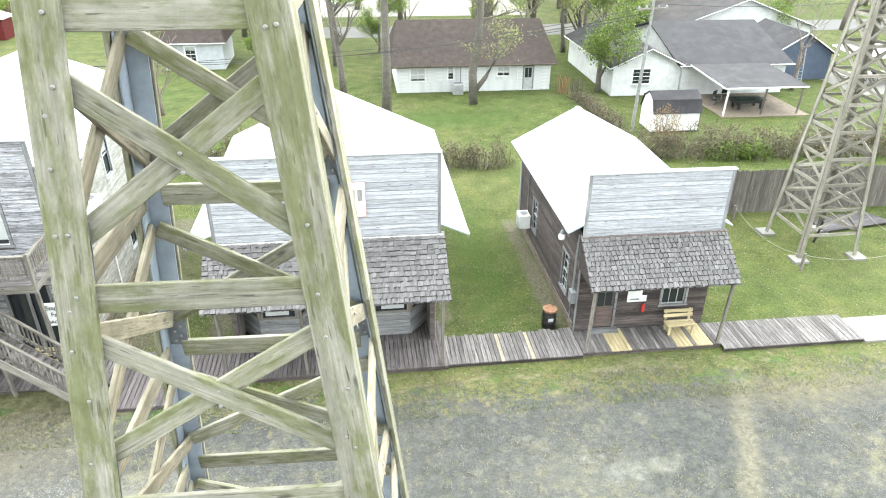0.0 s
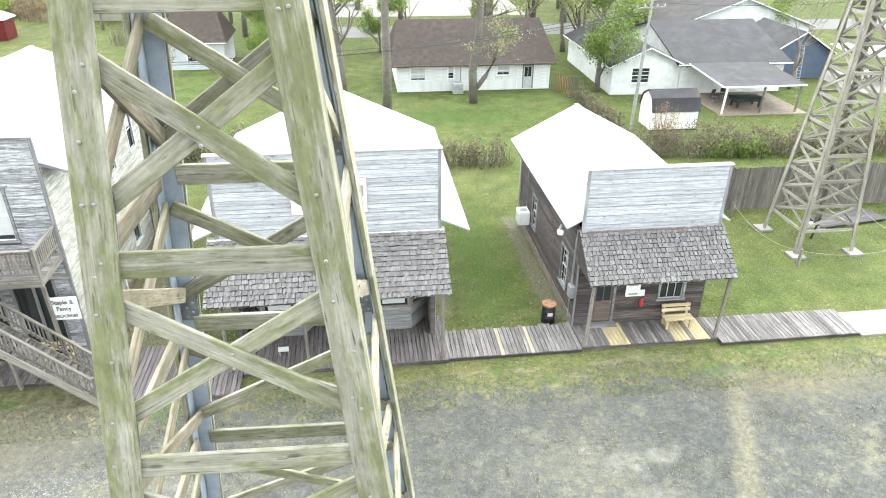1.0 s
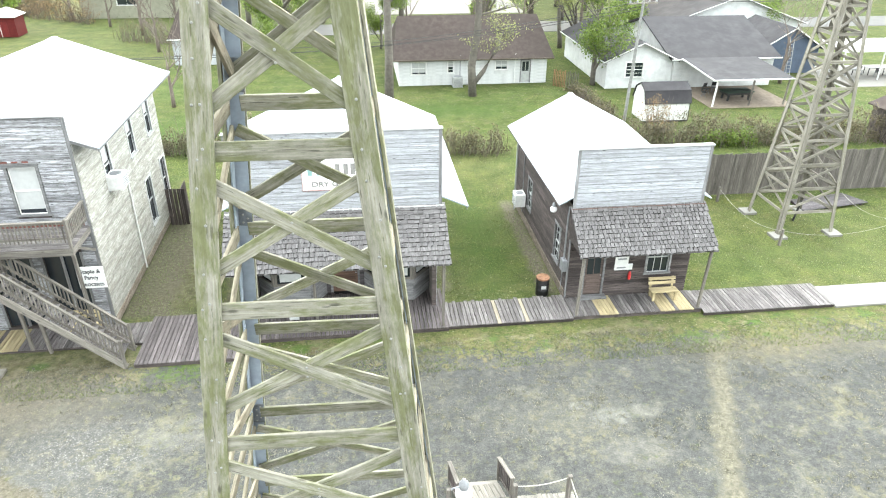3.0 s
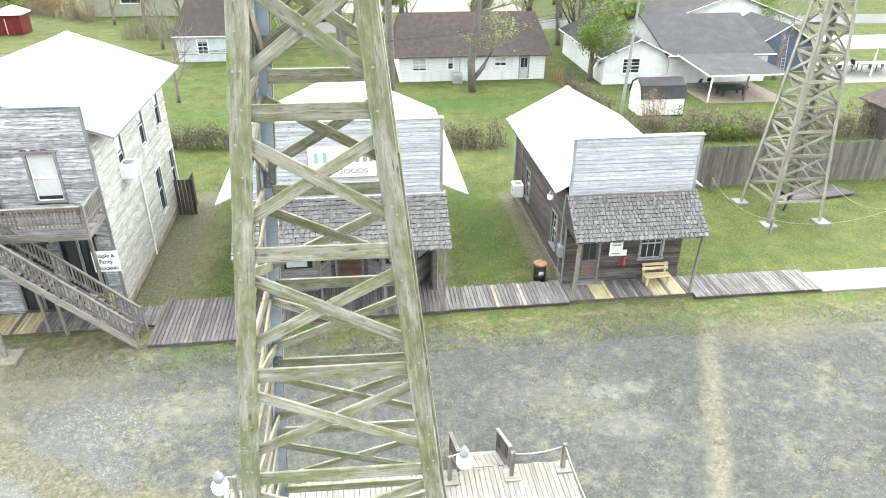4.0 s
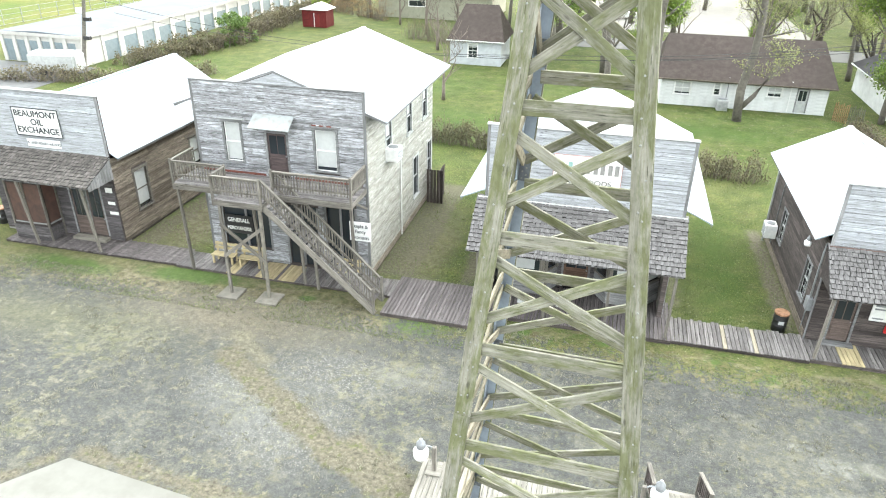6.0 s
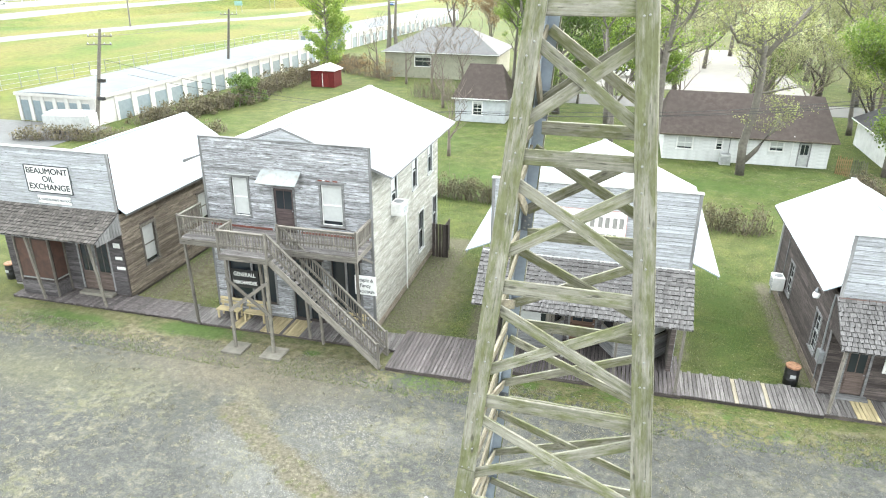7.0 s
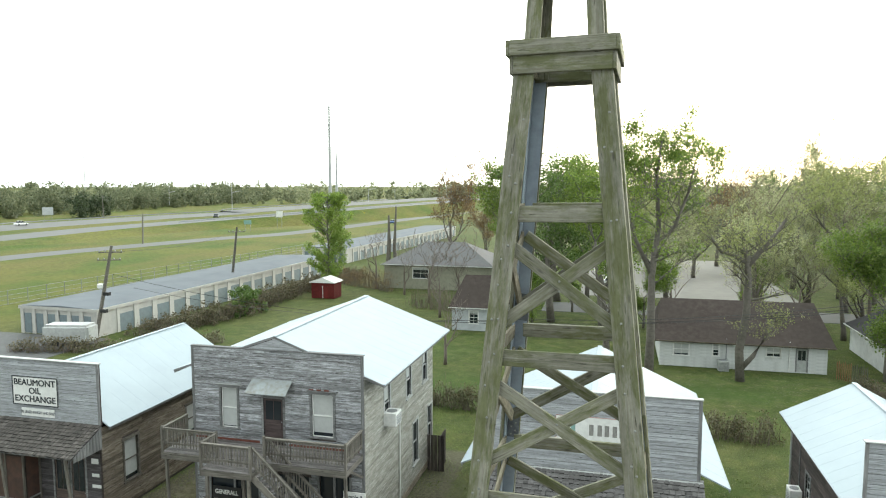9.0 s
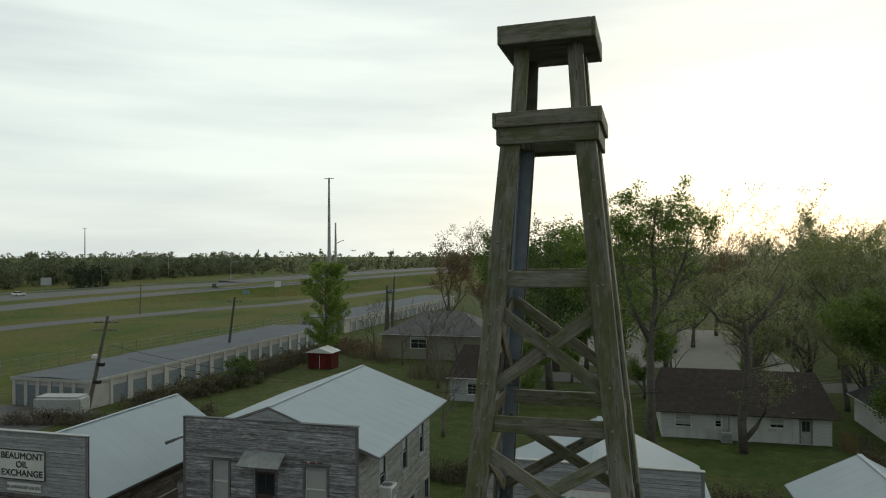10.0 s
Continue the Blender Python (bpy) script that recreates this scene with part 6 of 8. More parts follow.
def grow(rnd, h, spread, trunk_r, depth, fork, lean=0.0, first=1, droop=0.0, trunk=0.62, shrink=1.0):
    """Branch paths of a tree: lists of points with radii, and the tips."""
    paths, tips = [], []

    def limb(p, d, length, r, level):
        pts, rad, q = [p.copy()], [r], p.copy()
        steps = 5 if level == 0 else 4
        for k in range(steps):
            sw = 0.045 if level == 0 else 0.16
            d = (d + Vector((rnd.gauss(0, sw), rnd.gauss(0, sw), rnd.gauss(0.05 - droop * level, 0.08)))).normalized()
            q = q + d * length / steps
            pts.append(q.copy())
            rad.append(r * (1 - 0.62 * (k + 1) / steps))
        paths.append((pts, rad, level))
        if level >= depth:
            tips.extend(pts[2:])
            return
        n = fork + (1 if level == 0 else 0)
        for k in range(n):
            i = rnd.randint(min(first, len(pts) - 1) if level == 0 else 1, len(pts) - 1) if k else len(pts) - 1
            a = rnd.uniform(0, 6.283) if level == 0 else rnd.uniform(-1.2, 1.2)
            out = Vector((math.cos(a + 2.4 * k), math.sin(a + 2.4 * k), rnd.uniform(0.15, 0.9)))
            nd = (d * 0.45 + out.normalized() * spread).normalized()
            limb(pts[i], nd, length * rnd.uniform(0.5, 0.72) * (shrink if level == 0 else 1.0), rad[i] * rnd.uniform(0.5, 0.7), level + 1)
        if level > 0:
            tips.extend(pts[2:])
    limb(Vector((0, 0, -0.05)), Vector((lean, lean * 0.4, 1)), h * trunk, trunk_r, 0)
    return paths, tips


def tree_kind(seed, h, spread, trunk_r, leafmat, leaves, leaf_size, clump, depth=3, fork=4, lean=0.0, bark=None, droop=0.0, first=1, trunk=0.62, shrink=1.0, keep=0.55, low=0.16):
    """Meshes of one tree: trunk with limbs, crown."""
    rnd = random.Random(seed)
    paths, tips = grow(rnd, h, spread, trunk_r, depth, fork, lean, first, droop, trunk, shrink)
    highest = max(t.z for t in tips)
    k = h / highest
    bm = bmesh.new()
    for pts, rad, level in paths:
        tube(bm, [Vector((p.x * k, p.y * k, p.z * k)) for p in pts], [max(r, 0.018) for r in rad], (9, 6, 4, 3, 3)[level], level == 0)
    trunk = mesh_of(bm, "trunk", bark or M_BARK, True)
    crown = None
    if leaves:
        vs, fs = leaf_cards(rnd, [(t.x * k, t.y * k, t.z * k) for t in tips if t.z > highest * low and rnd.random() < keep], leaf_size, leaves, clump)
        crown = cards_mesh("crown", vs, fs, leafmat)
    return trunk, crown


def plant(kind, label, at, rz=0.0, scale=1.0, group="", name="tree"):
    t = thing(name, label, "tree", at, rz, group)
    t.scale = (scale,) * 3
    part("trunk", kind[0], None, t)
    if kind[1]:
        part("crown", kind[1], None, t)
    return t


K_SPRING = tree_kind(1, 9.0, 0.95, 0.18, L_SPRING, 22000, 0.14, 0.42, depth=4, fork=4, trunk=0.5, keep=0.9, low=0.12)


def column_tree(seed, h, wide, leafmat, leaves, size):
    """A slender tree: one straight stem, many short rising limbs, uneven outline."""
    rnd = random.Random(seed)
    bm = bmesh.new()
    tube(bm, [(0, 0, -0.05), (0.1, 0.05, h * 0.35), (-0.08, 0, h * 0.7), (0.05, 0, h * 0.98)], [0.2, 0.15, 0.09, 0.02], 8)
    cs = []
    for k in range(85):
        f = 0.1 + 0.88 * (k + rnd.random()) / 85
        reach = wide * (0.3 + 0.62 * math.sin(f * 3.0) ** 0.6) * rnd.uniform(0.6, 1.1)
        a = rnd.uniform(0, 6.283)
        p = Vector((0, 0, f * h))
        q = p + Vector((math.cos(a) * reach, math.sin(a) * reach, reach * rnd.uniform(0.5, 1.2)))
        q.z = min(q.z, h * rnd.uniform(0.96, 1.02))
        tube(bm, [p, p.lerp(q, 0.5) - Vector((0, 0, 0.08)), q], [0.06, 0.04, 0.012], 4, False)
        cs += [tuple(p.lerp(q, g)) for g in (0.45, 0.7, 0.9, 1.0)]
    vs, fs = leaf_cards(rnd, cs, size, leaves, 0.34)
    return mesh_of(bm, "trunk", M_BARK, True), cards_mesh("crown", vs, fs, leafmat)


K_COLUMN = column_tree(22, 14.2, 3.7, L_SPRING, 17000, 0.24)
K_TALL = tree_kind(3, 20.0, 0.8, 0.36, L_SPRING, 12000, 0.22, 0.36, depth=3, fork=6, first=2, trunk=0.85, shrink=0.62, low=0.42)
K_OLIVE = tree_kind(14, 15.0, 0.95, 0.5, L_OLIVE, 7000, 0.14, 0.38, depth=4, fork=3, lean=0.03, first=2, trunk=0.5, bark=M_BARK_DARK)
K_SPREAD = tree_kind(5, 19.0, 1.1, 0.5, L_OLIVE, 8500, 0.2, 0.4, depth=4, fork=4, first=2, trunk=0.55, keep=0.4, low=0.3)
K_RUSSET = tree_kind(6, 18.0, 0.62, 0.35, L_RUSSET, 5500, 0.22, 0.4, depth=4, fork=4, first=2)
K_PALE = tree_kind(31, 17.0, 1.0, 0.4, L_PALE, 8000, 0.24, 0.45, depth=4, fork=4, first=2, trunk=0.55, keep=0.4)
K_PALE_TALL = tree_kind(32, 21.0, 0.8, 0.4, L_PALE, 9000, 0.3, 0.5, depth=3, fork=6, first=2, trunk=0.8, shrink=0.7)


def limbed_tree(seed, limbs, leafmat, leaves, size, clump, bark, low, count, reach, dense=0.0):
    """A tree from its main limbs (points, first and last radius), with finer limbs and twigs grown along them."""
    rnd = random.Random(seed)
    bm, tips = bmesh.new(), []

    def shoot(p, d, length, r, level):
        pts, q = [p.copy()], p.copy()
        for _ in range(4):
            d = (d + Vector((rnd.gauss(0, 0.2), rnd.gauss(0, 0.2), rnd.gauss(0.06, 0.12)))).normalized()
            q = q + d * length / 4
            pts.append(q.copy())
        tube(bm, pts, [max(r * (1 - 0.19 * k), 0.014) for k in range(5)], (6, 4, 3)[level], False)
        if level == 2:
            tips.extend(pts[2:])
            return
        for k in range(6 if level == 0 else 4):
            out = Vector((rnd.gauss(0, 1), rnd.gauss(0, 1), rnd.gauss(0.25, 0.6))).normalized()
            shoot(pts[rnd.randint(1, 4)], (d * 0.6 + out).normalized(), length * rnd.uniform(0.35, 0.6), r * 0.45, level + 1)
    for pts, r0, r1, start in limbs:
        pts = [Vector(p) for p in pts]
        n = len(pts) - 1
        tube(bm, pts, [r0 + (r1 - r0) * k / n for k in range(n + 1)], 9)
        for k in range(count):
            f = start + (1 - start) * (k + rnd.random()) / count
            i = min(int(f * n), n - 1)
            p = pts[i].lerp(pts[i + 1], f * n - i)
            a = k * 2.4 + rnd.uniform(-0.5, 0.5)
            d = Vector((math.cos(a), math.sin(a), rnd.uniform(0.15, 0.9))).normalized()
            shoot(p, d, reach * rnd.uniform(0.6, 1.1) * (1.2 - 0.6 * f), (r0 + (r1 - r0) * f) * 0.38, 0)
    cs = [tuple(t) for t in tips if t.z > low and rnd.random() < (0.6 if t.z > dense else 0.14)]
    vs, fs = leaf_cards(rnd, cs, size, leaves, clump)
    return mesh_of(bm, "trunk", bark, True), cards_mesh("crown", vs, fs, leafmat)


K_LONE = limbed_tree(3, [([(0, 0, -0.05), (0.12, 0, 4.5), (0.1, 0.1, 9), (0.5, 0, 13), (0.3, 0.2, 17), (0.6, 0.1, 19.6)], 0.4, 0.06, 0.36), ([(0.1, 0.1, 9.2), (-1.2, 0.3, 12), (-1.9, 0.4, 15), (-2.3, 0.2, 17.5)], 0.2, 0.05, 0.25),
                         ([(0.3, 0, 10.6), (1.6, -0.4, 13), (2.6, -0.5, 15.8), (3.0, -0.4, 18)], 0.2, 0.05, 0.25)], L_SPRING, 16000, 0.18, 0.36, M_BARK, 7.0, 13, 4.3, 17.5)
K_LOPPED = limbed_tree(9, [([(0, 0, -0.05), (-0.15, 0, 2.6), (0.3, 0, 5.6), (0.35, 0, 8.2), (0.2, 0, 10.4), (-0.1, 0, 11.0)], 0.38, 0.2, 0.45), ([(0.0, 0, 1.0), (0.9, -0.1, 2.2), (1.7, -0.2, 3.7), (2.4, -0.1, 5.4)], 0.24, 0.1, 0.6),
                           ([(0.25, 0, 9.6), (1.0, 0.1, 10.6), (1.7, 0.15, 11.4), (3.0, 0.2, 13.4)], 0.24, 0.12, 0.3), ([(0.25, 0, 9.8), (-0.9, 0.1, 10.5), (-1.8, 0, 10.7), (-2.6, 0, 11.9)], 0.2, 0.1, 0.3)], L_OLIVE, 3800, 0.14, 0.42, M_BARK, 3.5, 7, 3.2)
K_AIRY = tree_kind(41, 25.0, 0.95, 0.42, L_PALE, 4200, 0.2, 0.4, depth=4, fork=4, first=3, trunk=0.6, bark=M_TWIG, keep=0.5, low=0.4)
K_ROUND = tree_kind(44, 20.5, 1.0, 0.45, L_OLIVE, 13000, 0.2, 0.42, depth=4, fork=4, first=2, trunk=0.55, keep=0.55, low=0.3)
K_BARE = tree_kind(7, 9.0, 0.9, 0.2, None, 0, 0.2, 0.4, depth=4, fork=3, bark=M_TWIG, first=2)
K_DARK = tree_kind(8, 20.0, 0.75, 0.5, L_DARK, 13000, 0.28, 0.45, depth=4, fork=4, first=2)
plant(K_COLUMN, "slender fresh green tree beside a red shed", (-42.4, 90.6, 0), 20, 1.04)
plant(K_SPRING, "bright green young tree between two white houses", (21.2, 58.6, 0), 50, 1.5)
plant(K_LONE, "tall spreading tree with fresh green top and bare lower twigs", (2.1, 51.8, 0), 10, 1.0)
plant(K_TALL, "tall green tree behind the lawn", (-1.2, 58.5, 0), 130, 0.92)
plant(K_DARK, "tall dark green tree in the back yard", (-8.0, 77.0, 0), 70, 1.02)
plant(K_TALL, "tall fresh green tree in the back yard", (-13.0, 86.0, 0), 200, 1.0)
plant(K_LOPPED, "lopped forked tree with sparse olive buds on the lawn", (9.6, 56.1, 0))
plant(K_SPREAD, "broad olive-green tree behind the white house", (27.5, 92.0, 0), 0, 1.0)
plant(K_SPREAD, "broad olive-green tree by the far parking lot", (41.0, 104.0, 0), 140, 1.05)
plant(K_RUSSET, "tall thin tree with russet buds", (-28.8, 112.0, 0), 0, 1.25)
plant(K_RUSSET, "tall thin tree with russet buds", (-24.0, 119.0, 0), 90, 0.82)
plant(K_BARE, "bare pale tree in front of a small house", (-21.5, 76.5, 0), 30, 1.0)
plant(K_BARE, "bare pale tree beside the blue house", (39.0, 57.5, 0), 120, 1.0)
plant(K_BARE, "bare pale tree by the storage fence", (-31.0, 92.0, 0), 200, 0.95)
plant(K_BARE, "bare pale tree on the back lawn", (-15.4, 55.2, 0), 260, 0.9)
plant(K_BARE, "bare pale tree before the ranch house", (-25.5, 86.0, 0), 310, 1.15)
plant(K_BARE, "bare pale tree behind the red shed", (-37.0, 96.5, 0), 80, 1.1)
plant(K_BARE, "bare pale tree beside the cottage", (-19.8, 79.5, 0), 140, 1.2)
plant(K_SPRING, "young green tree behind the houses", (47.0, 75.0, 0), 10, 1.2)
snag = thing("dead_tree", "pair of broken dead tree trunks", "tree", (-43.6, 121.0, 0))
snag.scale = (1.15, 1.15, 1.15)
bm = bmesh.new()
tube(bm, [(0, 0, -0.05), (0.3, 0, 4), (0.2, 0.2, 9.0)], [0.45, 0.35, 0.16], 8)
tube(bm, [(1.6, 0, -0.05), (1.2, 0, 3.5), (1.5, 0.2, 10.5)], [0.4, 0.3, 0.12], 8)
part("trunk", bm, M_BARK, snag)

for k, (kd, x, y, sc) in enumerate(((K_AIRY, 5.5, 78.0, 0.42), (K_AIRY, 13.0, 77.5, 0.4), (K_AIRY, 18.5, 76.0, 0.45), (K_OLIVE, 23.5, 72.5, 0.7), (K_AIRY, 26.5, 80.0, 0.6))):
    plant(kd, "young budding tree along the street behind the bungalow", (x, y, 0), 71 * k, sc, "young street trees")
plant(K_AIRY, "tall airy tree with bare pale upper branches", (17.6, 92.0, 0), 20)
plant(K_ROUND, "tall round-crowned olive tree behind the street", (30.0, 103.0, 0), 0, 1.03)
plant(K_DARK, "round-crowned dark green tree in the back yard", (-8.6, 92.0, 0), 110, 1.06)

# yard and street trees between the houses
for k, (kd, x, y, sc) in enumerate(((K_SPREAD, 22.5, 74.5, 0.6), (K_PALE, 14.5, 79.0, 0.9), (K_PALE, 6.0, 94.0, 0.95), (K_TALL, -2.0, 70.5, 1.0), (K_TALL, -4.5, 92.0, 0.95), (K_PALE, 33.0, 99.0, 1.05),
                                    (K_SPREAD, 50.0, 92.0, 1.0), (K_PALE_TALL, 36.5, 92.5, 0.9), (K_PALE, 26.0, 112.0, 1.15), (K_OLIVE, 17.5, 93.5, 1.0), (K_DARK, 56.0, 104.0, 0.9), (K_SPREAD, 62.0, 84.0, 0.95),
                                    (K_SPREAD, 44.0, 118.0, 1.15), (K_SPRING, -6.0, 84.0, 1.0), (K_SPRING, 2.5, 76.0, 0.9), (K_SPRING, 15.5, 84.5, 0.9), (K_SPRING, -9.5, 71.0, 0.8), (K_SPREAD, 0.5, 104.0, 0.85), (K_OLIVE, 20.5, 80.0, 0.9), (K_SPRING, 30.5, 76.0, 1.2), (K_RUSSET, 20.0, 128.0, 1.0), (K_TALL, -16.0, 95.0, 0.8), (K_AIRY, 31.0, 86.0, 0.65))):
    plant(kd, "leafing spring tree between the houses", (x, y, 0), 47 * k, sc, "street trees")

# mid-distance wood on the right, each tree a thing of its own
wr = random.Random(21)
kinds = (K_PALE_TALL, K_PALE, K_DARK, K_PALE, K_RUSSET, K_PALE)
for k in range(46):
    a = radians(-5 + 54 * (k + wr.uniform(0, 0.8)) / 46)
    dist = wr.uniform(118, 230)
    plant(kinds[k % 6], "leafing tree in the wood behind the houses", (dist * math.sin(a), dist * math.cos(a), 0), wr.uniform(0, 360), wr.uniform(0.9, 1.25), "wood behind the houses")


def wood_mass(name, spots, leafmat, label, seed, per=110, size=1.5):
    """A far wood: many loose crowns and stems in one object."""
    rnd = random.Random(seed)
    vs, fs = [], []
    for x, y, h in spots:
        r = h * rnd.uniform(0.22, 0.36)
        cs = []
        for _ in range(14):
            a, f = rnd.uniform(0, 6.283), rnd.uniform(0.0, 1.0)
            k = r * rnd.uniform(0.5, 1.0) * (0.75 + 0.25 * math.sin(f * 3.1)) * (1.0 if f < 0.7 else 2.2 * (1.05 - f) + 0.25)
            cs.append((x + k * math.cos(a), y + k * math.sin(a), h * (0.04 + 0.8 * f)))
        v2, f2 = leaf_cards(rnd, cs, size, per, r * 0.26)
        v2 = [(v.x, v.y, max(v.z, 0.0)) for v in v2]
        n = len(vs)
        vs += v2
        fs += [tuple(i + n for i in f) for f in f2]
    ob = new(name, cards_mesh(name, vs, fs, leafmat))
    return tagged(ob, label, "woodland", kind="stuff")


rs = random.Random(33)
spots = []
for k in range(460):
    f = k / 460
    x, y = -254 - 75 * f, 60 + f * 560
    spots.append((x - rs.uniform(0, 70), y + rs.uniform(-8, 8), rs.choice((7, 10, 12, 15, 18, 20)) * rs.uniform(0.85, 1.1)))
wood_mass("far_wood", spots, L_WOOD, "mixed spring wood beyond the freeway", 1, 330, 1.15)
spots = []
for k in range(1500):
    a = radians(rs.uniform(-72, 48))
    dist = rs.uniform(560, 1300) if a < radians(-4) else rs.uniform(260, 900)
    spots.append((dist * math.sin(a), dist * math.cos(a), rs.choice((6, 9, 11, 13, 17, 22)) * rs.uniform(0.8, 1.15)))
wood_mass("far_wood", spots, L_FARWOOD, "line of woods along the horizon, haze painted into the leaves", 2, 90, 2.6)
spots = [(-258 + rs.uniform(-6, 3), 278 + k * 1.7, rs.uniform(9, 15)) for k in range(14)]
wood_mass("far_wood", spots, L_PINE, "dark pines in the far wood", 3, 150, 1.3)


def hedge(pts, width, height, label, seed, mat=L_HEDGE, twigs=True, name="hedge", density=240, size=0.16):
    """A rough hedge of leaf cards and bare stems along a line."""
    rnd = random.Random(seed)
    h = thing(name, label, "hedge")
    cs, bm = [], bmesh.new()
    total = 0.0
    for a, b in zip(pts, pts[1:]):
        n = max(1, int(math.dist(a, b) / 0.3))
        total += math.dist(a, b)
        for k in range(n):
            f = (k + rnd.random()) / n
            x, y = a[0] + (b[0] - a[0]) * f, a[1] + (b[1] - a[1]) * f
            top = height * rnd.uniform(0.55, 1.0) * (1.05 + 0.5 * noise.noise(Vector((x * 0.55, y * 0.55, seed))))
            for _ in range(5):
                cs.append((x + rnd.gauss(0, width * 0.3), y + rnd.gauss(0, width * 0.3), top * rnd.uniform(0.1, 1.0)))
            if twigs:
                for _ in range(8):
                    p = Vector((x + rnd.gauss(0, width * 0.25), y + rnd.gauss(0, width * 0.25), 0))
                    q = p + Vector((rnd.gauss(0, 0.35), rnd.gauss(0, 0.35), top * rnd.uniform(0.6, 1.15)))
                    tube(bm, [p, p.lerp(q, 0.5) + Vector((rnd.gauss(0, 0.08), 0, 0)), q], [0.02, 0.014, 0.006], 3, False)
    part("stem_tangle", bm, M_TWIG, h)
    vs, fs = leaf_cards(rnd, cs, size, int(total * density), 0.26)
    part("foliage", cards_mesh("foliage", [(v.x, v.y, max(v.z, 0.02)) for v in vs], fs, mat), None, h)
    return h


hedge([(-14.5, 43.9), (-8.0, 43.2)], 1.1, 1.9, "tangled brown-green hedge behind the shops", 1, density=560, size=0.13)
hedge([(2.6, 42.2), (9.4, 41.6)], 1.1, 1.9, "tangled brown-green hedge behind the shops", 2, density=560, size=0.13)
hedge([(15.0, 42.6), (22.0, 42.2), (34.0, 41.5), (42.0, 41.0)], 1.7, 2.1, "straggling brown hedge with fresh green patches", 3, density=640, size=0.14)
hedge([(23.5, 41.4), (27.5, 41.2)], 0.8, 1.3, "fresh green patch of the hedge", 4, L_SPRING, False, "shrub", 420)
hedge([(-50.5, 58.5), (-47.8, 64.0), (-46.0, 72.0), (-46.6, 82.0), (-47.5, 96.0), (-43.5, 108.0)], 3.4, 2.1, "rank brown scrub along the storage building", 5, L_HEDGE, True, "scrub", 520, 0.22)
hedge([(-46.2, 71.0), (-45.6, 74.5)], 2.2, 3.6, "round dark green bush", 6, L_DARK, False, "bush", 900, 0.26)
hedge([(-58.0, 49.5), (-44.0, 52.5), (-40.0, 58.0)], 1.2, 1.5, "bramble thicket behind the office", 7, L_HEDGE, True, "scrub", 200, 0.2)
hedge([(21.0, 45.2), (22.6, 45.6)], 1.3, 2.7, "dry brown weeping shrub by a shed", 8, L_RUSSET, True, "shrub", 650, 0.1)
hedge([(-44.0, 100.0), (-38.0, 97.0), (-34.0, 94.0)], 2.6, 3.2, "tangle of bare brush before the ranch house", 11, L_RUSSET, True, "scrub", 220, 0.14)
hedge([(-27.0, 83.0), (-21.0, 81.0)], 2.0, 2.6, "tangle of bare brush beside the cottage", 12, L_HEDGE, True, "scrub", 200, 0.14)
hedge([(18.6, 57.0), (19.3, 48.0)], 0.8, 1.3, "weedy growth along a side fence", 9, L_HEDGE, True, "scrub", 160, 0.18)
hedge([(-9.0, 45.5), (-6.0, 46.5)], 1.0, 2.3, "twiggy brown bush behind the store", 10, L_HEDGE, True, "bush", 240, 0.2)


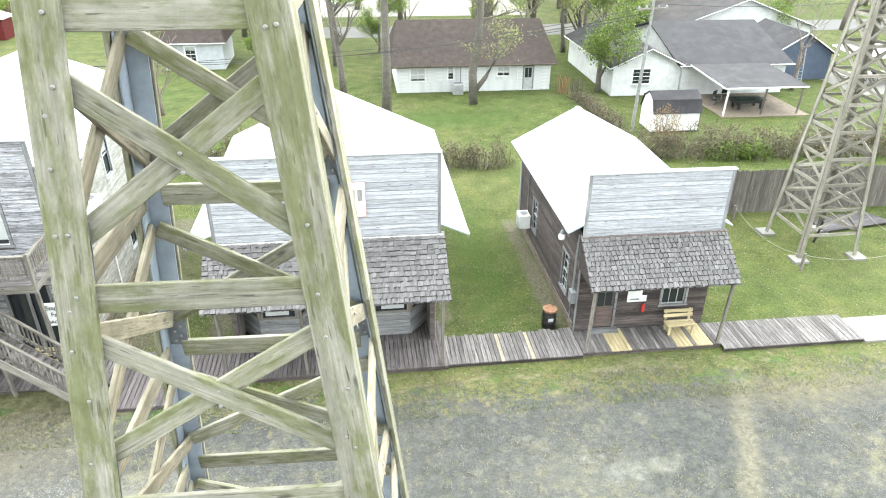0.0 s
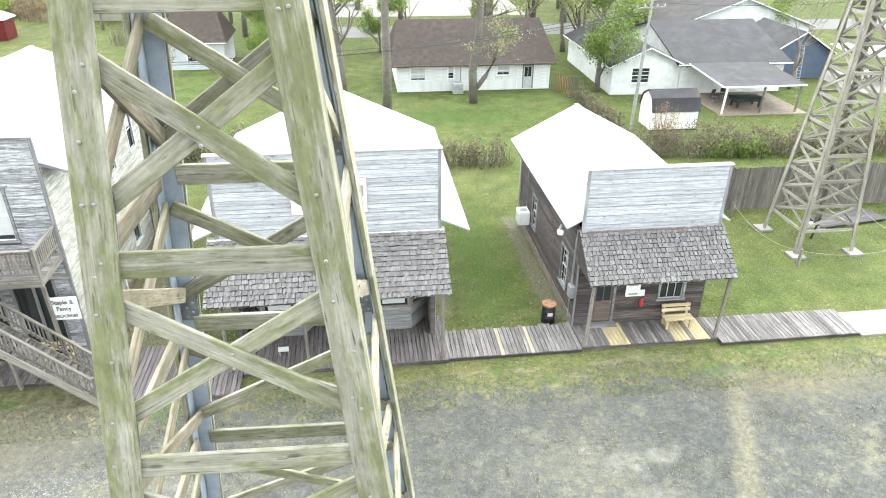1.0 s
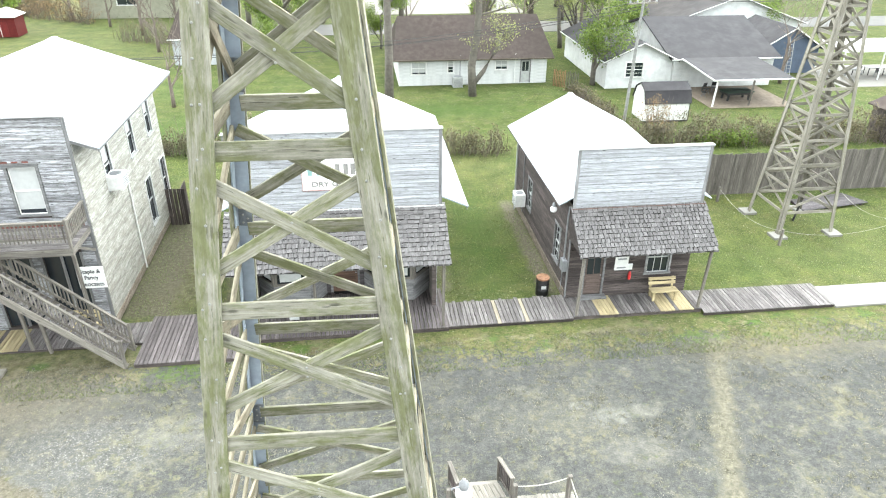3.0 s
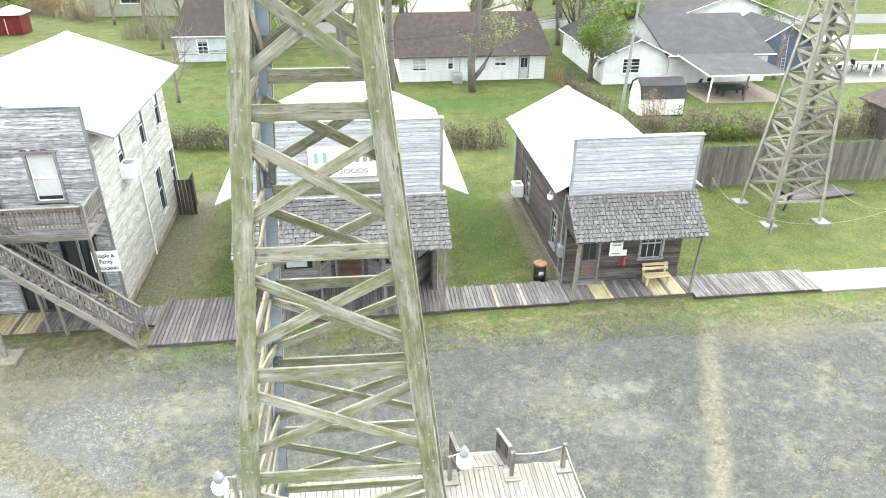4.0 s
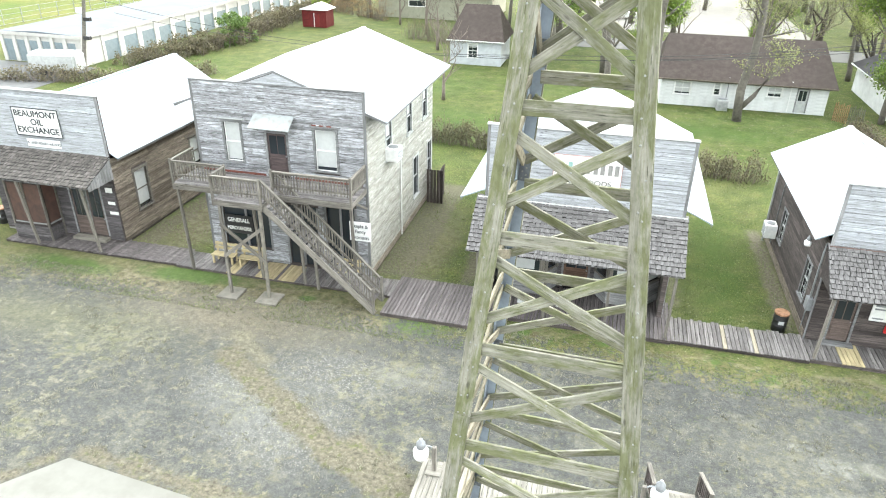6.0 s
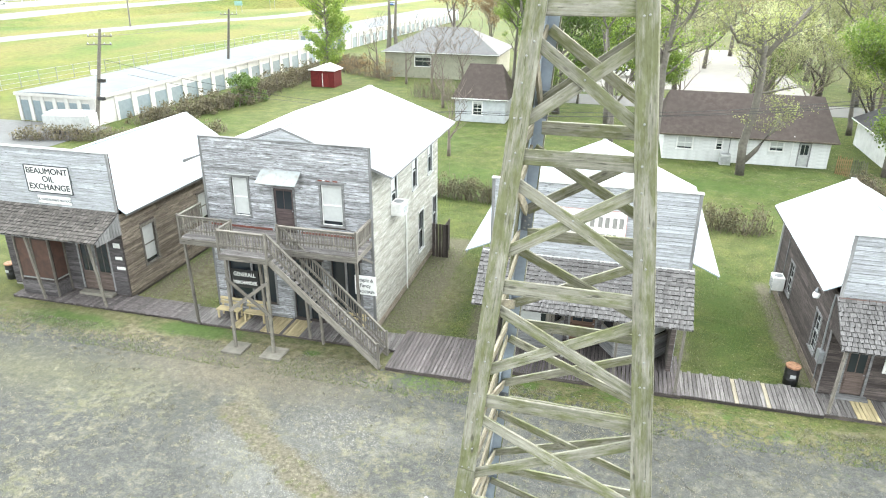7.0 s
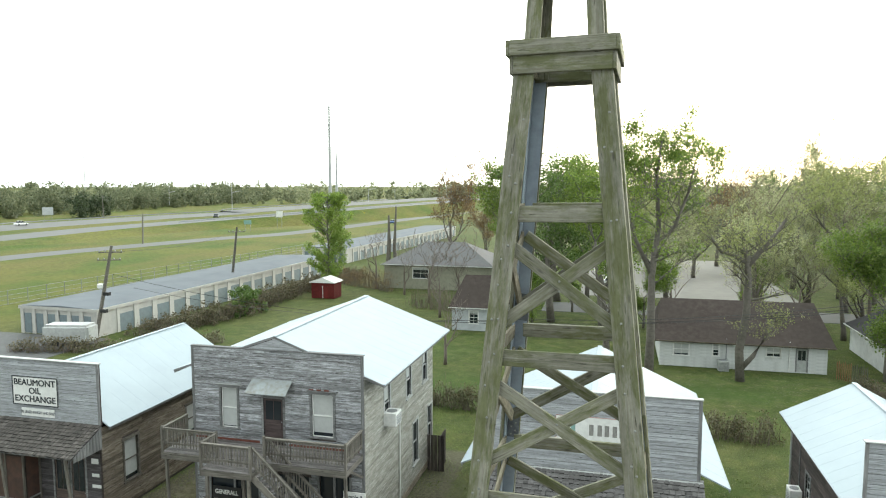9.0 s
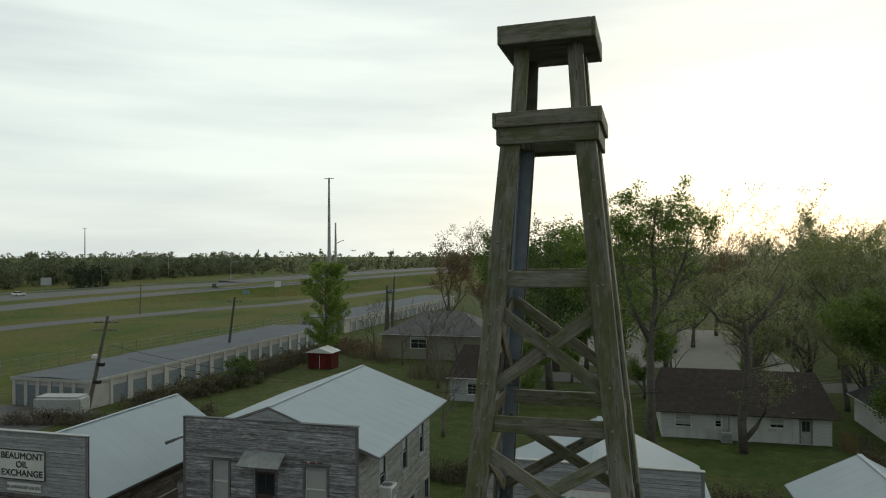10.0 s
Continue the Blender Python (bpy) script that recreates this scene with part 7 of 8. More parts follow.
# ---- houses behind ----
def simple_house(name, label, x0, x1, y0, y1, ze, zr, wall_mat, roof_mat, ridge="x", over=0.45, hip=0.0, at=(0, 0, 0), rz=0.0, windows=(), trim_mat=None, trim_w=0.1):
    """A one-storey house: walls, eaves, pitched roof (hipped ends if asked), windows on the wall that faces the shops."""
    h = thing(name, label, "house", at, rz)
    trim_mat = trim_mat or M_WHITE
    openings = [(a, b, c, d) for a, b, c, d, *_ in windows]
    wall_panel(h, "y", y0, 0.15, x0, x1, 0.0, ze, openings, wall_mat)
    wall_panel(h, "y", y1 - 0.15, 0.15, x0, x1, 0.0, ze, (), wall_mat)
    wall_panel(h, "x", x0, 0.15, y0 + 0.15, y1 - 0.15, 0.0, ze, (), wall_mat)
    wall_panel(h, "x", x1 - 0.15, 0.15, y0 + 0.15, y1 - 0.15, 0.0, ze, (), wall_mat)
    n = round(ze / 0.3)
    for k in range(1, n):
        bar("siding_line", (x0, y0 - 0.004, ze * k / n), (x1, y0 - 0.004, ze * k / n), 0.02, 0.012, wall_mat, h, (0, -1, 0)) if not windows else None
    bm = bmesh.new()
    t = 0.12
    if ridge == "x":
        ym, a, b = (y0 + y1) / 2, x0 - over, x1 + over
        s = (zr - ze) / ((y1 - y0) / 2)
        lo = ze - s * over
        v = [bm.verts.new(p) for p in ((a, y0 - over, lo), (b, y0 - over, lo), (b - hip, ym, zr), (a + hip, ym, zr), (b, y1 + over, lo), (a, y1 + over, lo))]
        faces = [bm.faces.new((v[0], v[1], v[2], v[3])), bm.faces.new((v[3], v[2], v[4], v[5]))]
        if hip:
            faces += [bm.faces.new((v[1], v[4], v[2])), bm.faces.new((v[5], v[0], v[3]))]
    else:
        xm, a, b = (x0 + x1) / 2, y0 - over, y1 + over
        s = (zr - ze) / ((x1 - x0) / 2)
        lo = ze - s * over
        v = [bm.verts.new(p) for p in ((x0 - over, a, lo), (x0 - over, b, lo), (xm, b - hip, zr), (xm, a + hip, zr), (x1 + over, b, lo), (x1 + over, a, lo))]
        faces = [bm.faces.new((v[0], v[3], v[2], v[1])), bm.faces.new((v[3], v[5], v[4], v[2]))]
    bmesh.ops.recalc_face_normals(bm, faces=bm.faces[:])
    bmesh.ops.solidify(bm, geom=bm.faces[:], thickness=t)
    part("roof", bm, roof_mat, h)
    if not hip:
        for k in (0, 1):
            bm = bmesh.new()
            if ridge == "x":
                c = x0 if k == 0 else x1 - 0.15
                prism(bm, [(y0, ze - 0.01), (y1, ze - 0.01), ((y0 + y1) / 2, zr - 0.14)], "x", c, c + 0.15)
            else:
                c = y0 if k == 0 else y1 - 0.15
                prism(bm, [(x0, ze - 0.01), (x1, ze - 0.01), ((x0 + x1) / 2, zr - 0.14)], "y", c, c + 0.15)
            part("gable", bm, wall_mat, h)
    if ridge == "x":
        bar("fascia", (x0 - over, y0 - over - 0.01, lo), (x1 + over, y0 - over - 0.01, lo), trim_w, 0.03, trim_mat, h, (0, -1, 0))
    else:
        for sgn, xe in ((-1, x0 - over), (1, x1 + over)):
            bar("rake_board", (xe, y0 - over - 0.01, lo - 0.03), ((x0 + x1) / 2, y0 - over - 0.01, zr - 0.03), trim_w, 0.03, trim_mat, h, (0, -1, 0))
            bar("fascia", (xe, y0 - over, lo), (xe, y1 + over, lo), trim_w, 0.03, trim_mat, h, (1, 0, 0))
    for a, b, c, d, *more in windows:
        window(h, "y", y0, -1, a, b, c, d, M_WHITE, M_GLASS, more[0] if more else (1, 1), more[1] if len(more) > 1 else 0.4, casing=0.08)
    return h


hc = simple_house("bungalow", "long white bungalow with a brown shingle roof behind the lawn", 3.4, 17.1, 59.9, 68.0, 2.75, 5.5, M_HOUSE_WHITE, M_BROWN_ROOF, "x", 0.55, 0.8, trim_mat=M_SIDING_BROWN,
                  windows=((4.6, 5.9, 1.0, 2.1, (2, 1), 0.85), (7.9, 8.4, 1.1, 2.2, (1, 2), 0.5), (12.3, 13.4, 1.3, 2.1, (2, 1), 0.7)))
for k in range(9):
    z = 0.3 * k + 0.15
    for a, b in gaps(3.4, 17.1, [(4.45, 6.05), (7.75, 8.55), (12.15, 13.55), (14.6, 15.6)] if 0.9 < z < 2.3 else [(14.6, 15.6)] if z < 2.3 else []):
        bar("clapboard", (a, 59.885, z), (b, 59.885, z), 0.29, 0.016, M_HOUSE_WHITE, hc, (0, -1, 0.08))
panel_door(hc, 14.7, 15.5, 59.86, 0.1, 2.1, M_OFFWHITE)
bar("drain_pipe", (9.0, 59.8, 0.1), (9.0, 59.8, 2.7), 0.07, 0.07, M_GREYMETAL, hc, (0, -1, 0))
bar("drain_pipe", (14.1, 59.8, 0.1), (14.1, 59.8, 2.7), 0.07, 0.07, M_WHITE, hc, (0, -1, 0))


def cooler(name, at, rz, size, label):
    """Outdoor air-conditioning unit with slatted sides."""
    t = thing(name, label, "air conditioner", at, rz)
    sx, sy, sz = size
    bm = bmesh.new()
    box(bm, -sx / 2, sx / 2, -sy / 2, sy / 2, 0, sz)
    bevelled(bm, 0.02)
    part("case", bm, M_WHITE if "white" in label else M_OFFWHITE, t)
    for k in range(6):
        z = sz * (0.18 + 0.12 * k)
        bar("slat", (-sx * 0.4, -sy / 2 - 0.01, z), (sx * 0.4, -sy / 2 - 0.01, z), 0.03, 0.02, M_GREYMETAL, t, (0, -1, 0))
    bm = bmesh.new()
    lathe(bm, [(min(sx, sy) * 0.38, sz), (min(sx, sy) * 0.38, sz + 0.02), (min(sx, sy) * 0.1, sz + 0.03)], 14)
    part("grille", bm, M_GREYMETAL, t)
    return t


cooler("air_conditioner", (8.7, 59.3, 0), 0, (0.9, 0.9, 0.9), "grey outdoor air conditioner against the bungalow")

simple_house("white_house", "white gabled house wing with a dark felt roof", 21.9, 28.0, 57.2, 70.5, 2.7, 4.1, M_HOUSE_WHITE, M_ASPHALT_ROOF, "y", 0.5,
             windows=((23.7, 25.3, 1.0, 2.3, (2, 2), 0.0),))
big = simple_house("white_house", "white house with a wide dark felt roof and carport", 28.05, 37.6, 57.0, 72.0, 2.75, 5.0, M_HOUSE_WHITE, M_ASPHALT_ROOF, "x", 0.5)
bm = bmesh.new()
prism(bm, [(56.7, 2.72), (50.3, 2.38), (50.3, 2.28), (56.7, 2.62)], "x", 28.6, 35.6)
part("carport_roof", bm, M_ASPHALT_ROOF, big)
bar("carport_fascia", (28.6, 50.28, 2.33), (35.6, 50.28, 2.33), 0.11, 0.03, M_WHITE, big, (0, -1, 0))
bar("carport_fascia", (28.58, 50.3, 2.33), (28.58, 56.7, 2.67), 0.11, 0.03, M_WHITE, big, (-1, 0, 0))
for x, m in ((29.0, M_WHITE), (32.2, M_POST), (35.3, M_POST)):
    bar("carport_post", (x, 50.7, 0), (x, 50.5, 2.3), 0.12, 0.12, m, big, (0, 1, 0))
bm = bmesh.new()
box(bm, 28.7, 36.2, 50.2, 56.8, -0.03, 0.05)
tagged(part("pavement", bm, M_DIRT, None), "brown paved floor under a carport", "paving", kind="structure")


def long_table(at, rz):
    t = thing("game_table", "dark green-topped table under the carport", "table", at, rz)
    bm = bmesh.new()
    box(bm, -1.3, 1.3, -0.7, 0.7, 0.72, 0.8)
    bevelled(bm, 0.02)
    part("tabletop", bm, M_GREEN_TABLE, t)
    bm = bmesh.new()
    box(bm, -1.2, 1.2, -0.6, 0.6, 0.52, 0.72)
    part("apron", bm, M_BLACK, t)
    for x in (-1.0, 1.0):
        for y in (-0.45, 0.45):
            bar("leg", (x, y, 0), (x * 0.95, y, 0.53), 0.16, 0.16, M_BLACK, t, (0, 1, 0), 0.02)
    return t


long_table((32.0, 52.6, 0.05), 4)
pl = thing("garden_chair", "dark folding chair under the carport", "chair", (30.3, 54.6, 0.05), 20, "folding chairs")
bar("seat", (-0.22, 0, 0.44), (0.22, 0, 0.44), 0.42, 0.03, M_BLACK, pl)
bar("backrest", (-0.22, 0.2, 0.72), (0.22, 0.2, 0.72), 0.36, 0.03, M_BLACK, pl, (0, 1, 0.2))
for sx in (-0.2, 0.2):
    bar("leg", (sx, -0.18, 0), (sx, 0.12, 0.46), 0.03, 0.03, M_GREYMETAL, pl, (1, 0, 0))
    bar("leg", (sx, 0.22, 0), (sx, -0.14, 0.46), 0.03, 0.03, M_GREYMETAL, pl, (1, 0, 0))
for p, a in (((31.2, 54.9, 0.05), -10), ((29.6, 53.6, 0.05), 70)):
    copy_thing(pl, pose(*p, 0, 0, a))


def barn_shed():
    s = thing("garden_shed", "small white shed with a dark barn-shaped roof", "shed", (0, 0, 0))
    x0, x1, y0, y1 = 21.6, 25.2, 47.2, 49.6
    bm = bmesh.new()
    prism(bm, [(y0, 0.05), (y1, 0.05), (y1, 1.6), (y1 - 0.35, 2.35), ((y0 + y1) / 2, 2.8), (y0 + 0.35, 2.35), (y0, 1.6)], "x", x0, x1)
    part("body", bm, M_WHITE, s)
    for a, b in (((y0 - 0.1, 1.48), (y0 + 0.33, 2.42)), ((y0 + 0.3, 2.4), ((y0 + y1) / 2, 2.87)), ((y1 - 0.3, 2.4), ((y0 + y1) / 2, 2.87)), ((y1 + 0.1, 1.48), (y1 - 0.33, 2.42))):
        up = (0, -(b[1] - a[1]) if a[0] < 48.4 else (b[1] - a[1]), abs(b[0] - a[0]))
        p, q = Vector((x0 - 0.1, (a[0] + b[0]) / 2, (a[1] + b[1]) / 2)), Vector((x1 + 0.1, (a[0] + b[0]) / 2, (a[1] + b[1]) / 2))
        bar("roof_slope", p, q, math.dist(a, b) + 0.03, 0.05, M_ASPHALT_ROOF, s, up)
    bar("corner_trim", (x1 + 0.01, y0, 0.05), (x1 + 0.01, y0, 1.55), 0.1, 0.03, M_BLACK, s, (1, 0, 0))
    bar("base_trim", (x0, y0 - 0.01, 0.08), (x1, y0 - 0.01, 0.08), 0.12, 0.03, M_BLACK, s, (0, -1, 0))


barn_shed()
simple_house("blue_house", "blue house with a gabled front and white edges", 38.6, 44.6, 61.0, 68.0, 2.6, 4.4, M_BLUEHOUSE, M_ASPHALT_ROOF, "y", 0.4)
simple_house("grey_roofed_house", "house with a broad grey roof among the trees", 34.0, 50.0, 73.0, 84.0, 2.8, 5.6, M_HOUSE_WHITE, M_ASPHALT_ROOF, "y", 0.5)
can = thing("patio_canopy", "flat white patio canopy on thin posts", "canopy")
bm = bmesh.new()
prism(bm, [(57.4, 2.72), (57.4, 2.82), (61.6, 3.1), (61.6, 3.0)], "x", 44.8, 58.0)
part("canopy_sheet", bm, M_WHITE, can)
for x in (45.0, 49.0, 53.0, 57.5):
    bar("canopy_post", (x, 57.6, 0), (x, 57.6, 2.72), 0.1, 0.1, M_WHITE, can, (0, 1, 0))
def patio_table(at, rz):
    t = thing("patio_table", "dark patio table under a white canopy", "table", at, rz, "patio tables")
    bm = bmesh.new()
    box(bm, -0.9, 0.9, -0.45, 0.45, 0.7, 0.75)
    bevelled(bm, 0.015)
    part("tabletop", bm, M_GREYMETAL, t)
    for x in (-0.75, 0.75):
        for y in (-0.36, 0.36):
            bar("leg", (x, y, 0), (x, y, 0.7), 0.06, 0.06, M_BLACK, t, (0, 1, 0))
    return t


patio_table((47.2, 59.3, 0.03), 8)
patio_table((50.0, 59.6, 0.03), -4)
for k, (x, y) in enumerate(((46.3, 58.4), (47.6, 58.4), (48.6, 59.6), (49.6, 58.6), (50.8, 58.8), (45.8, 60.2), (49.0, 60.6))):
    copy_thing(pl, pose(x, y, 0.03, 0, 0, 50 * k))
lad = thing("ladder", "pale aluminium ladder leaning on the blue wall", "ladder", (41.4, 60.2, 0))
for x in (-0.2, 0.2):
    bar("rail", (x, 0, 0), (x, 0.5, 3.4), 0.06, 0.03, M_OFFWHITE, lad, (1, 0, 0))
for k in range(10):
    bar("rung", (-0.2, 0.5 * (0.3 + 0.32 * k) / 3.4, 0.3 + 0.32 * k), (0.2, 0.5 * (0.3 + 0.32 * k) / 3.4, 0.3 + 0.32 * k), 0.03, 0.03, M_OFFWHITE, lad)
ht = thing("brown_hut", "dark brown timber hut by the hedge", "hut", (38.9, 41.5, 0))
bm = bmesh.new()
box(bm, -1.6, 1.6, -1.4, 1.4, 0, 2.3)
part("wall", bm, M_SIDING_DARK, ht)
bm = bmesh.new()
prism(bm, [(-1.9, 2.25), (1.9, 2.25), (1.9, 2.32), (0, 3.1), (-1.9, 2.32)], "y", -1.7, 1.7)
part("roof", bm, M_BROWN_ROOF, ht)
simple_house("cottage", "small pale grey cottage with a maroon-brown roof", -18.4, -12.8, 70.0, 76.0, 2.9, 5.9, M_GREYHOUSE, M_BROWN_ROOF, "x", 0.35, 1.3,
             windows=((-16.4, -15.4, 0.8, 2.2, (2, 2), 0.2),))
simple_house("ranch_house", "pale green-grey house with a low hipped grey roof", -36.2, -19.0, 98.0, 110.0, 4.0, 7.0, M_TANHOUSE, M_GREY_ROOF, "x", 0.5, 6.0,
             windows=((-31.5, -29.0, 1.7, 3.3, (2, 1), 0.2),))
rsd = thing("red_shed", "small barn-red shed with a white roof", "shed", (-41.3, 85.9, 0))
rsd.scale = (0.83, 0.83, 0.9)
bm = bmesh.new()
box(bm, -2.1, 2.1, 0.0, 3.2, 0.05, 2.6)
part("body", bm, M_BARNRED, rsd)
bm = bmesh.new()
prism(bm, [(-2.4, 2.55), (2.4, 2.55), (2.4, 2.65), (0, 3.4), (-2.4, 2.65)], "y", -0.3, 3.5)
part("roof", bm, M_WHITE, rsd)
for x in (-0.5, 0.55):
    bar("shed_door", (x, -0.02, 0.1), (x, -0.02, 2.0), 0.9, 0.04, M_BARNRED, rsd, (0, -1, 0))
bar("door_trim", (0.02, -0.05, 0.1), (0.02, -0.05, 2.1), 0.08, 0.03, M_WHITE, rsd, (0, -1, 0))
bf = thing("fence", "short rust-brown picket fence beside the bungalow", "fence")
for k in range(16):
    bar("picket", (17.5 + k * 0.12, 58.6 - k * 0.1, 0), (17.5 + k * 0.12, 58.6 - k * 0.1, 1.5 + 0.1 * math.sin(k * 2.1)), 0.1, 0.02, M_RUST if k < 8 else M_FENCE, bf, (0.6, -0.8, 0))


# ---- storage units ----
def storage(at, rz, length, doors, label):
    s = thing("storage_building", label, "storage building", at, rz)
    w = 10.2
    bm = bmesh.new()
    box(bm, -w, 0, 0, length, 0, 2.85)
    part("wall", bm, M_STOREWALL, s)
    bm = bmesh.new()
    prism(bm, [(-w - 0.15, 3.0), (-w - 0.15, 3.06), (-w / 2, 3.25), (0.15, 3.06), (0.15, 3.0)], "y", -0.15, length + 0.15)
    part("roof", bm, M_STOREROOF, s)
    bar("parapet", (-w - 0.15, -0.17, 2.9), (0.15, -0.17, 2.9), 0.34, 0.05, M_STOREWALL, s, (0, -1, 0))
    bar("parapet", (0.17, -0.15, 2.9), (0.17, length, 2.9), 0.34, 0.05, M_STOREWALL, s, (1, 0, 0))
    for k in range(doors):
        y = 3.0 + (length - 3.4) * k / doors
        bar("roller_door", (0.01, y + 0.3, 1.0), (0.01, y + 2.5, 1.0), 2.0, 0.04, M_DOORBLUE, s, (1, 0, 0))
        for e in (0.05, 2.75):
            bar("door_pier", (0.05, y + e, 0), (0.05, y + e, 2.75), 0.4, 0.14, M_PIER, s, (1, 0, 0))
    for k in range(6):
        x = -w + 0.5 + k * 1.6
        bar("roller_door", (x, -0.01, 1.15), (x + 0.95, -0.01, 1.15), 2.2, 0.04, M_DOORBLUE, s, (0, -1, 0))
        bar("door_pier", (x - 0.24, -0.06, 0), (x - 0.24, -0.06, 2.75), 0.42, 0.14, M_PIER, s, (0, -1, 0))
    return s


M_STOREWALL = plain("cream_storage_wall", (0.44, 0.425, 0.395), 0.8, 0.0, 0.08, 1.0)
M_PIER = plain("white_painted_pier", (0.47, 0.455, 0.425), 0.8, 0.0, 0.08, 1.0)
M_STOREROOF = plain("grey_metal_deck_roof", (0.125, 0.138, 0.152), 0.9, 0.0, 0.08, 0.3, (0.105, 0.117, 0.13), spec=0.15)
storage((-54.2, 56.8, 0), -1.5, 56.0, 17, "long white self-storage building with pale blue roller doors")
storage((-55.0, 128.0, 0), -3.0, 80.0, 22, "second long white storage building farther off")
bm = bmesh.new()
box(bm, -80.0, -52.5, 40.0, 56.6, -0.05, 0.03)
tagged(part("pavement", bm, M_ASPHALT, None), "dark asphalt apron before the storage doors", "paving", kind="structure")
tr = thing("box_trailer", "dirty white box trailer with rounded corners", "trailer", (-54.4, 53.3, 0.03), 12)
bm = bmesh.new()
box(bm, -2.4, 2.4, -1.1, 1.1, 0.35, 2.2)
bmesh.ops.bevel(bm, geom=bm.edges[:], offset=0.25, segments=3, affect="EDGES")
part("body", bm, M_OFFWHITE, tr)
for x in (-1.0, 1.0):
    for y in (-1.0, 1.0):
        bm = bmesh.new()
        lathe(bm, [(0.2, -0.12), (0.36, -0.1), (0.36, 0.1), (0.2, 0.12)], 14)
        part("wheel", bm, M_RUBBER, tr, m=Matrix.Translation((x, y, 0.36)) @ pose(0, 0, 0, 90))


def utility_pole(base, top, cross, label, light=False, wires=True):
    """A leaning timber pole with crossarm, insulators and gear."""
    p = thing("utility_pole", label, "utility pole", base)
    b, t = Vector((0, 0, -0.05)), Vector(top) - Vector(base)
    bm = bmesh.new()
    k = 0.62 if "pale" in label else 1.0
    tube(bm, [b, t * 0.5, t], [0.21 * k, 0.19 * k, 0.14 * k], 9)
    part("pole", bm, M_PALEPOLE if "pale" in label else M_POST, p)
    d = Vector(cross).normalized()
    for f in ((0.93, 0.85) if light else (0.93,)):
        c = t * f
        bar("crossarm", c - d * 1.2, c + d * 1.2, 0.12, 0.1, M_POST, p)
        for s in (-1.1, -0.5, 0.5, 1.1):
            bm = bmesh.new()
            lathe(bm, [(0.05, 0.05), (0.08, 0.1), (0.05, 0.18), (0.02, 0.24)], 7)
            part("insulator", bm, M_GREYMETAL, p, m=Matrix.Translation(c + d * s))
    if light:
        bm = bmesh.new()
        box(bm, -0.75, -0.05, -0.25, 0.25, 0, 0.5)
        bevelled(bm, 0.08)
        part("flood_lamp", bm, M_WHITE, p, m=Matrix.Translation(t * 0.55))
        for f in (0.48, 0.3):
            bm = bmesh.new()
            box(bm, 0.1, 0.8, -0.18, 0.18, 0, 0.35)
            part("gear_box", bm, M_BLACK, p, m=Matrix.Translation(t * f))
    return p


utility_pole((-53.4, 55.6, 0), (-51.5, 56.3, 10.0), (1, 0.35, 0), "leaning grey timber utility pole with lamps", True)
utility_pole((-57.0, 87.4, 0), (-55.4, 87.0, 10.0), (1, 0.35, 0), "leaning grey timber utility pole")
utility_pole((-128.0, 158.5, 0), (-127.6, 158.5, 8.5), (1, 0.3, 0), "distant timber utility pole")
utility_pole((-247.0, 282.0, 0), (-247.0, 282.0, 11.0), (1, 0.3, 0), "distant timber utility pole")
utility_pole((20.3, 47.8, 0), (20.5, 47.6, 9.5), (1, 0.2, 0), "pale utility pole by the garden shed")
utility_pole((16.0, 96.0, 0), (16.0, 96.0, 7.5), (1, 0.0, 0), "distant timber utility pole")
for a, b, sag in (((-51.5, 56.3, 9.4), (-55.4, 87.0, 9.4), 0.7), ((-51.5, 56.3, 7.0), (20.4, 47.7, 8.6), 3.2), ((20.4, 47.7, 9.0), (-6.0, 52.0, 5.2), 0.6), ((20.4, 47.7, 8.4), (-14.0, 53.0, 4.6), 0.8),
                  ((20.4, 47.7, 9.2), (60.0, 62.0, 8.6), 1.0), ((20.4, 47.7, 8.8), (22.0, 90.0, 8.0), 1.0), ((-6.0, 52.0, 5.2), (-52.0, 60.0, 5.0), 1.2)):
    rope([a, b], sag, M_WIRE, 0.022, "thin dark overhead cable", "cable", "cable", 14)


# ---- freeway, frontage road ----
def ribbon(name, line, o0, o1, lift, mat, label, kind="structure", drop=None, parent=None):
    """A strip beside a line of (x, y, z), from offset o0 to o1 to its left."""
    vs, fs = [], []
    for i, p in enumerate(line):
        p = Vector(p)
        d = (Vector(line[min(i + 1, len(line) - 1)]) - Vector(line[max(i - 1, 0)])).normalized()
        left = Vector((-d.y, d.x, 0)).normalized()
        a, b = p + left * o0, p + left * o1
        a.z = b.z = p.z + lift
        if drop is not None:
            b.z = drop
        vs += [a, b]
        if i:
            n = 2 * i
            fs.append((n - 2, n - 1, n + 1, n))
    me = bpy.data.meshes.new(name)
    me.from_pydata([tuple(v) for v in vs], [], fs)
    me.materials.append(mat)
    ob = new(name, me)
    return tagged(ob, label, "road" if "road" in name else "embankment", kind=kind)


def smooth(pts, n=6):
    out = []
    for i in range(len(pts) - 1):
        p0, p1, p2, p3 = (Vector(pts[max(0, min(len(pts) - 1, i + k))]) for k in (-1, 0, 1, 2))
        for k in range(n):
            f = k / n
            out.append(0.5 * ((2 * p1) + (p2 - p0) * f + (2 * p0 - 5 * p1 + 4 * p2 - p3) * f * f + (3 * p1 - p0 - 3 * p2 + p3) * f ** 3))
    return out + [Vector(pts[-1])]


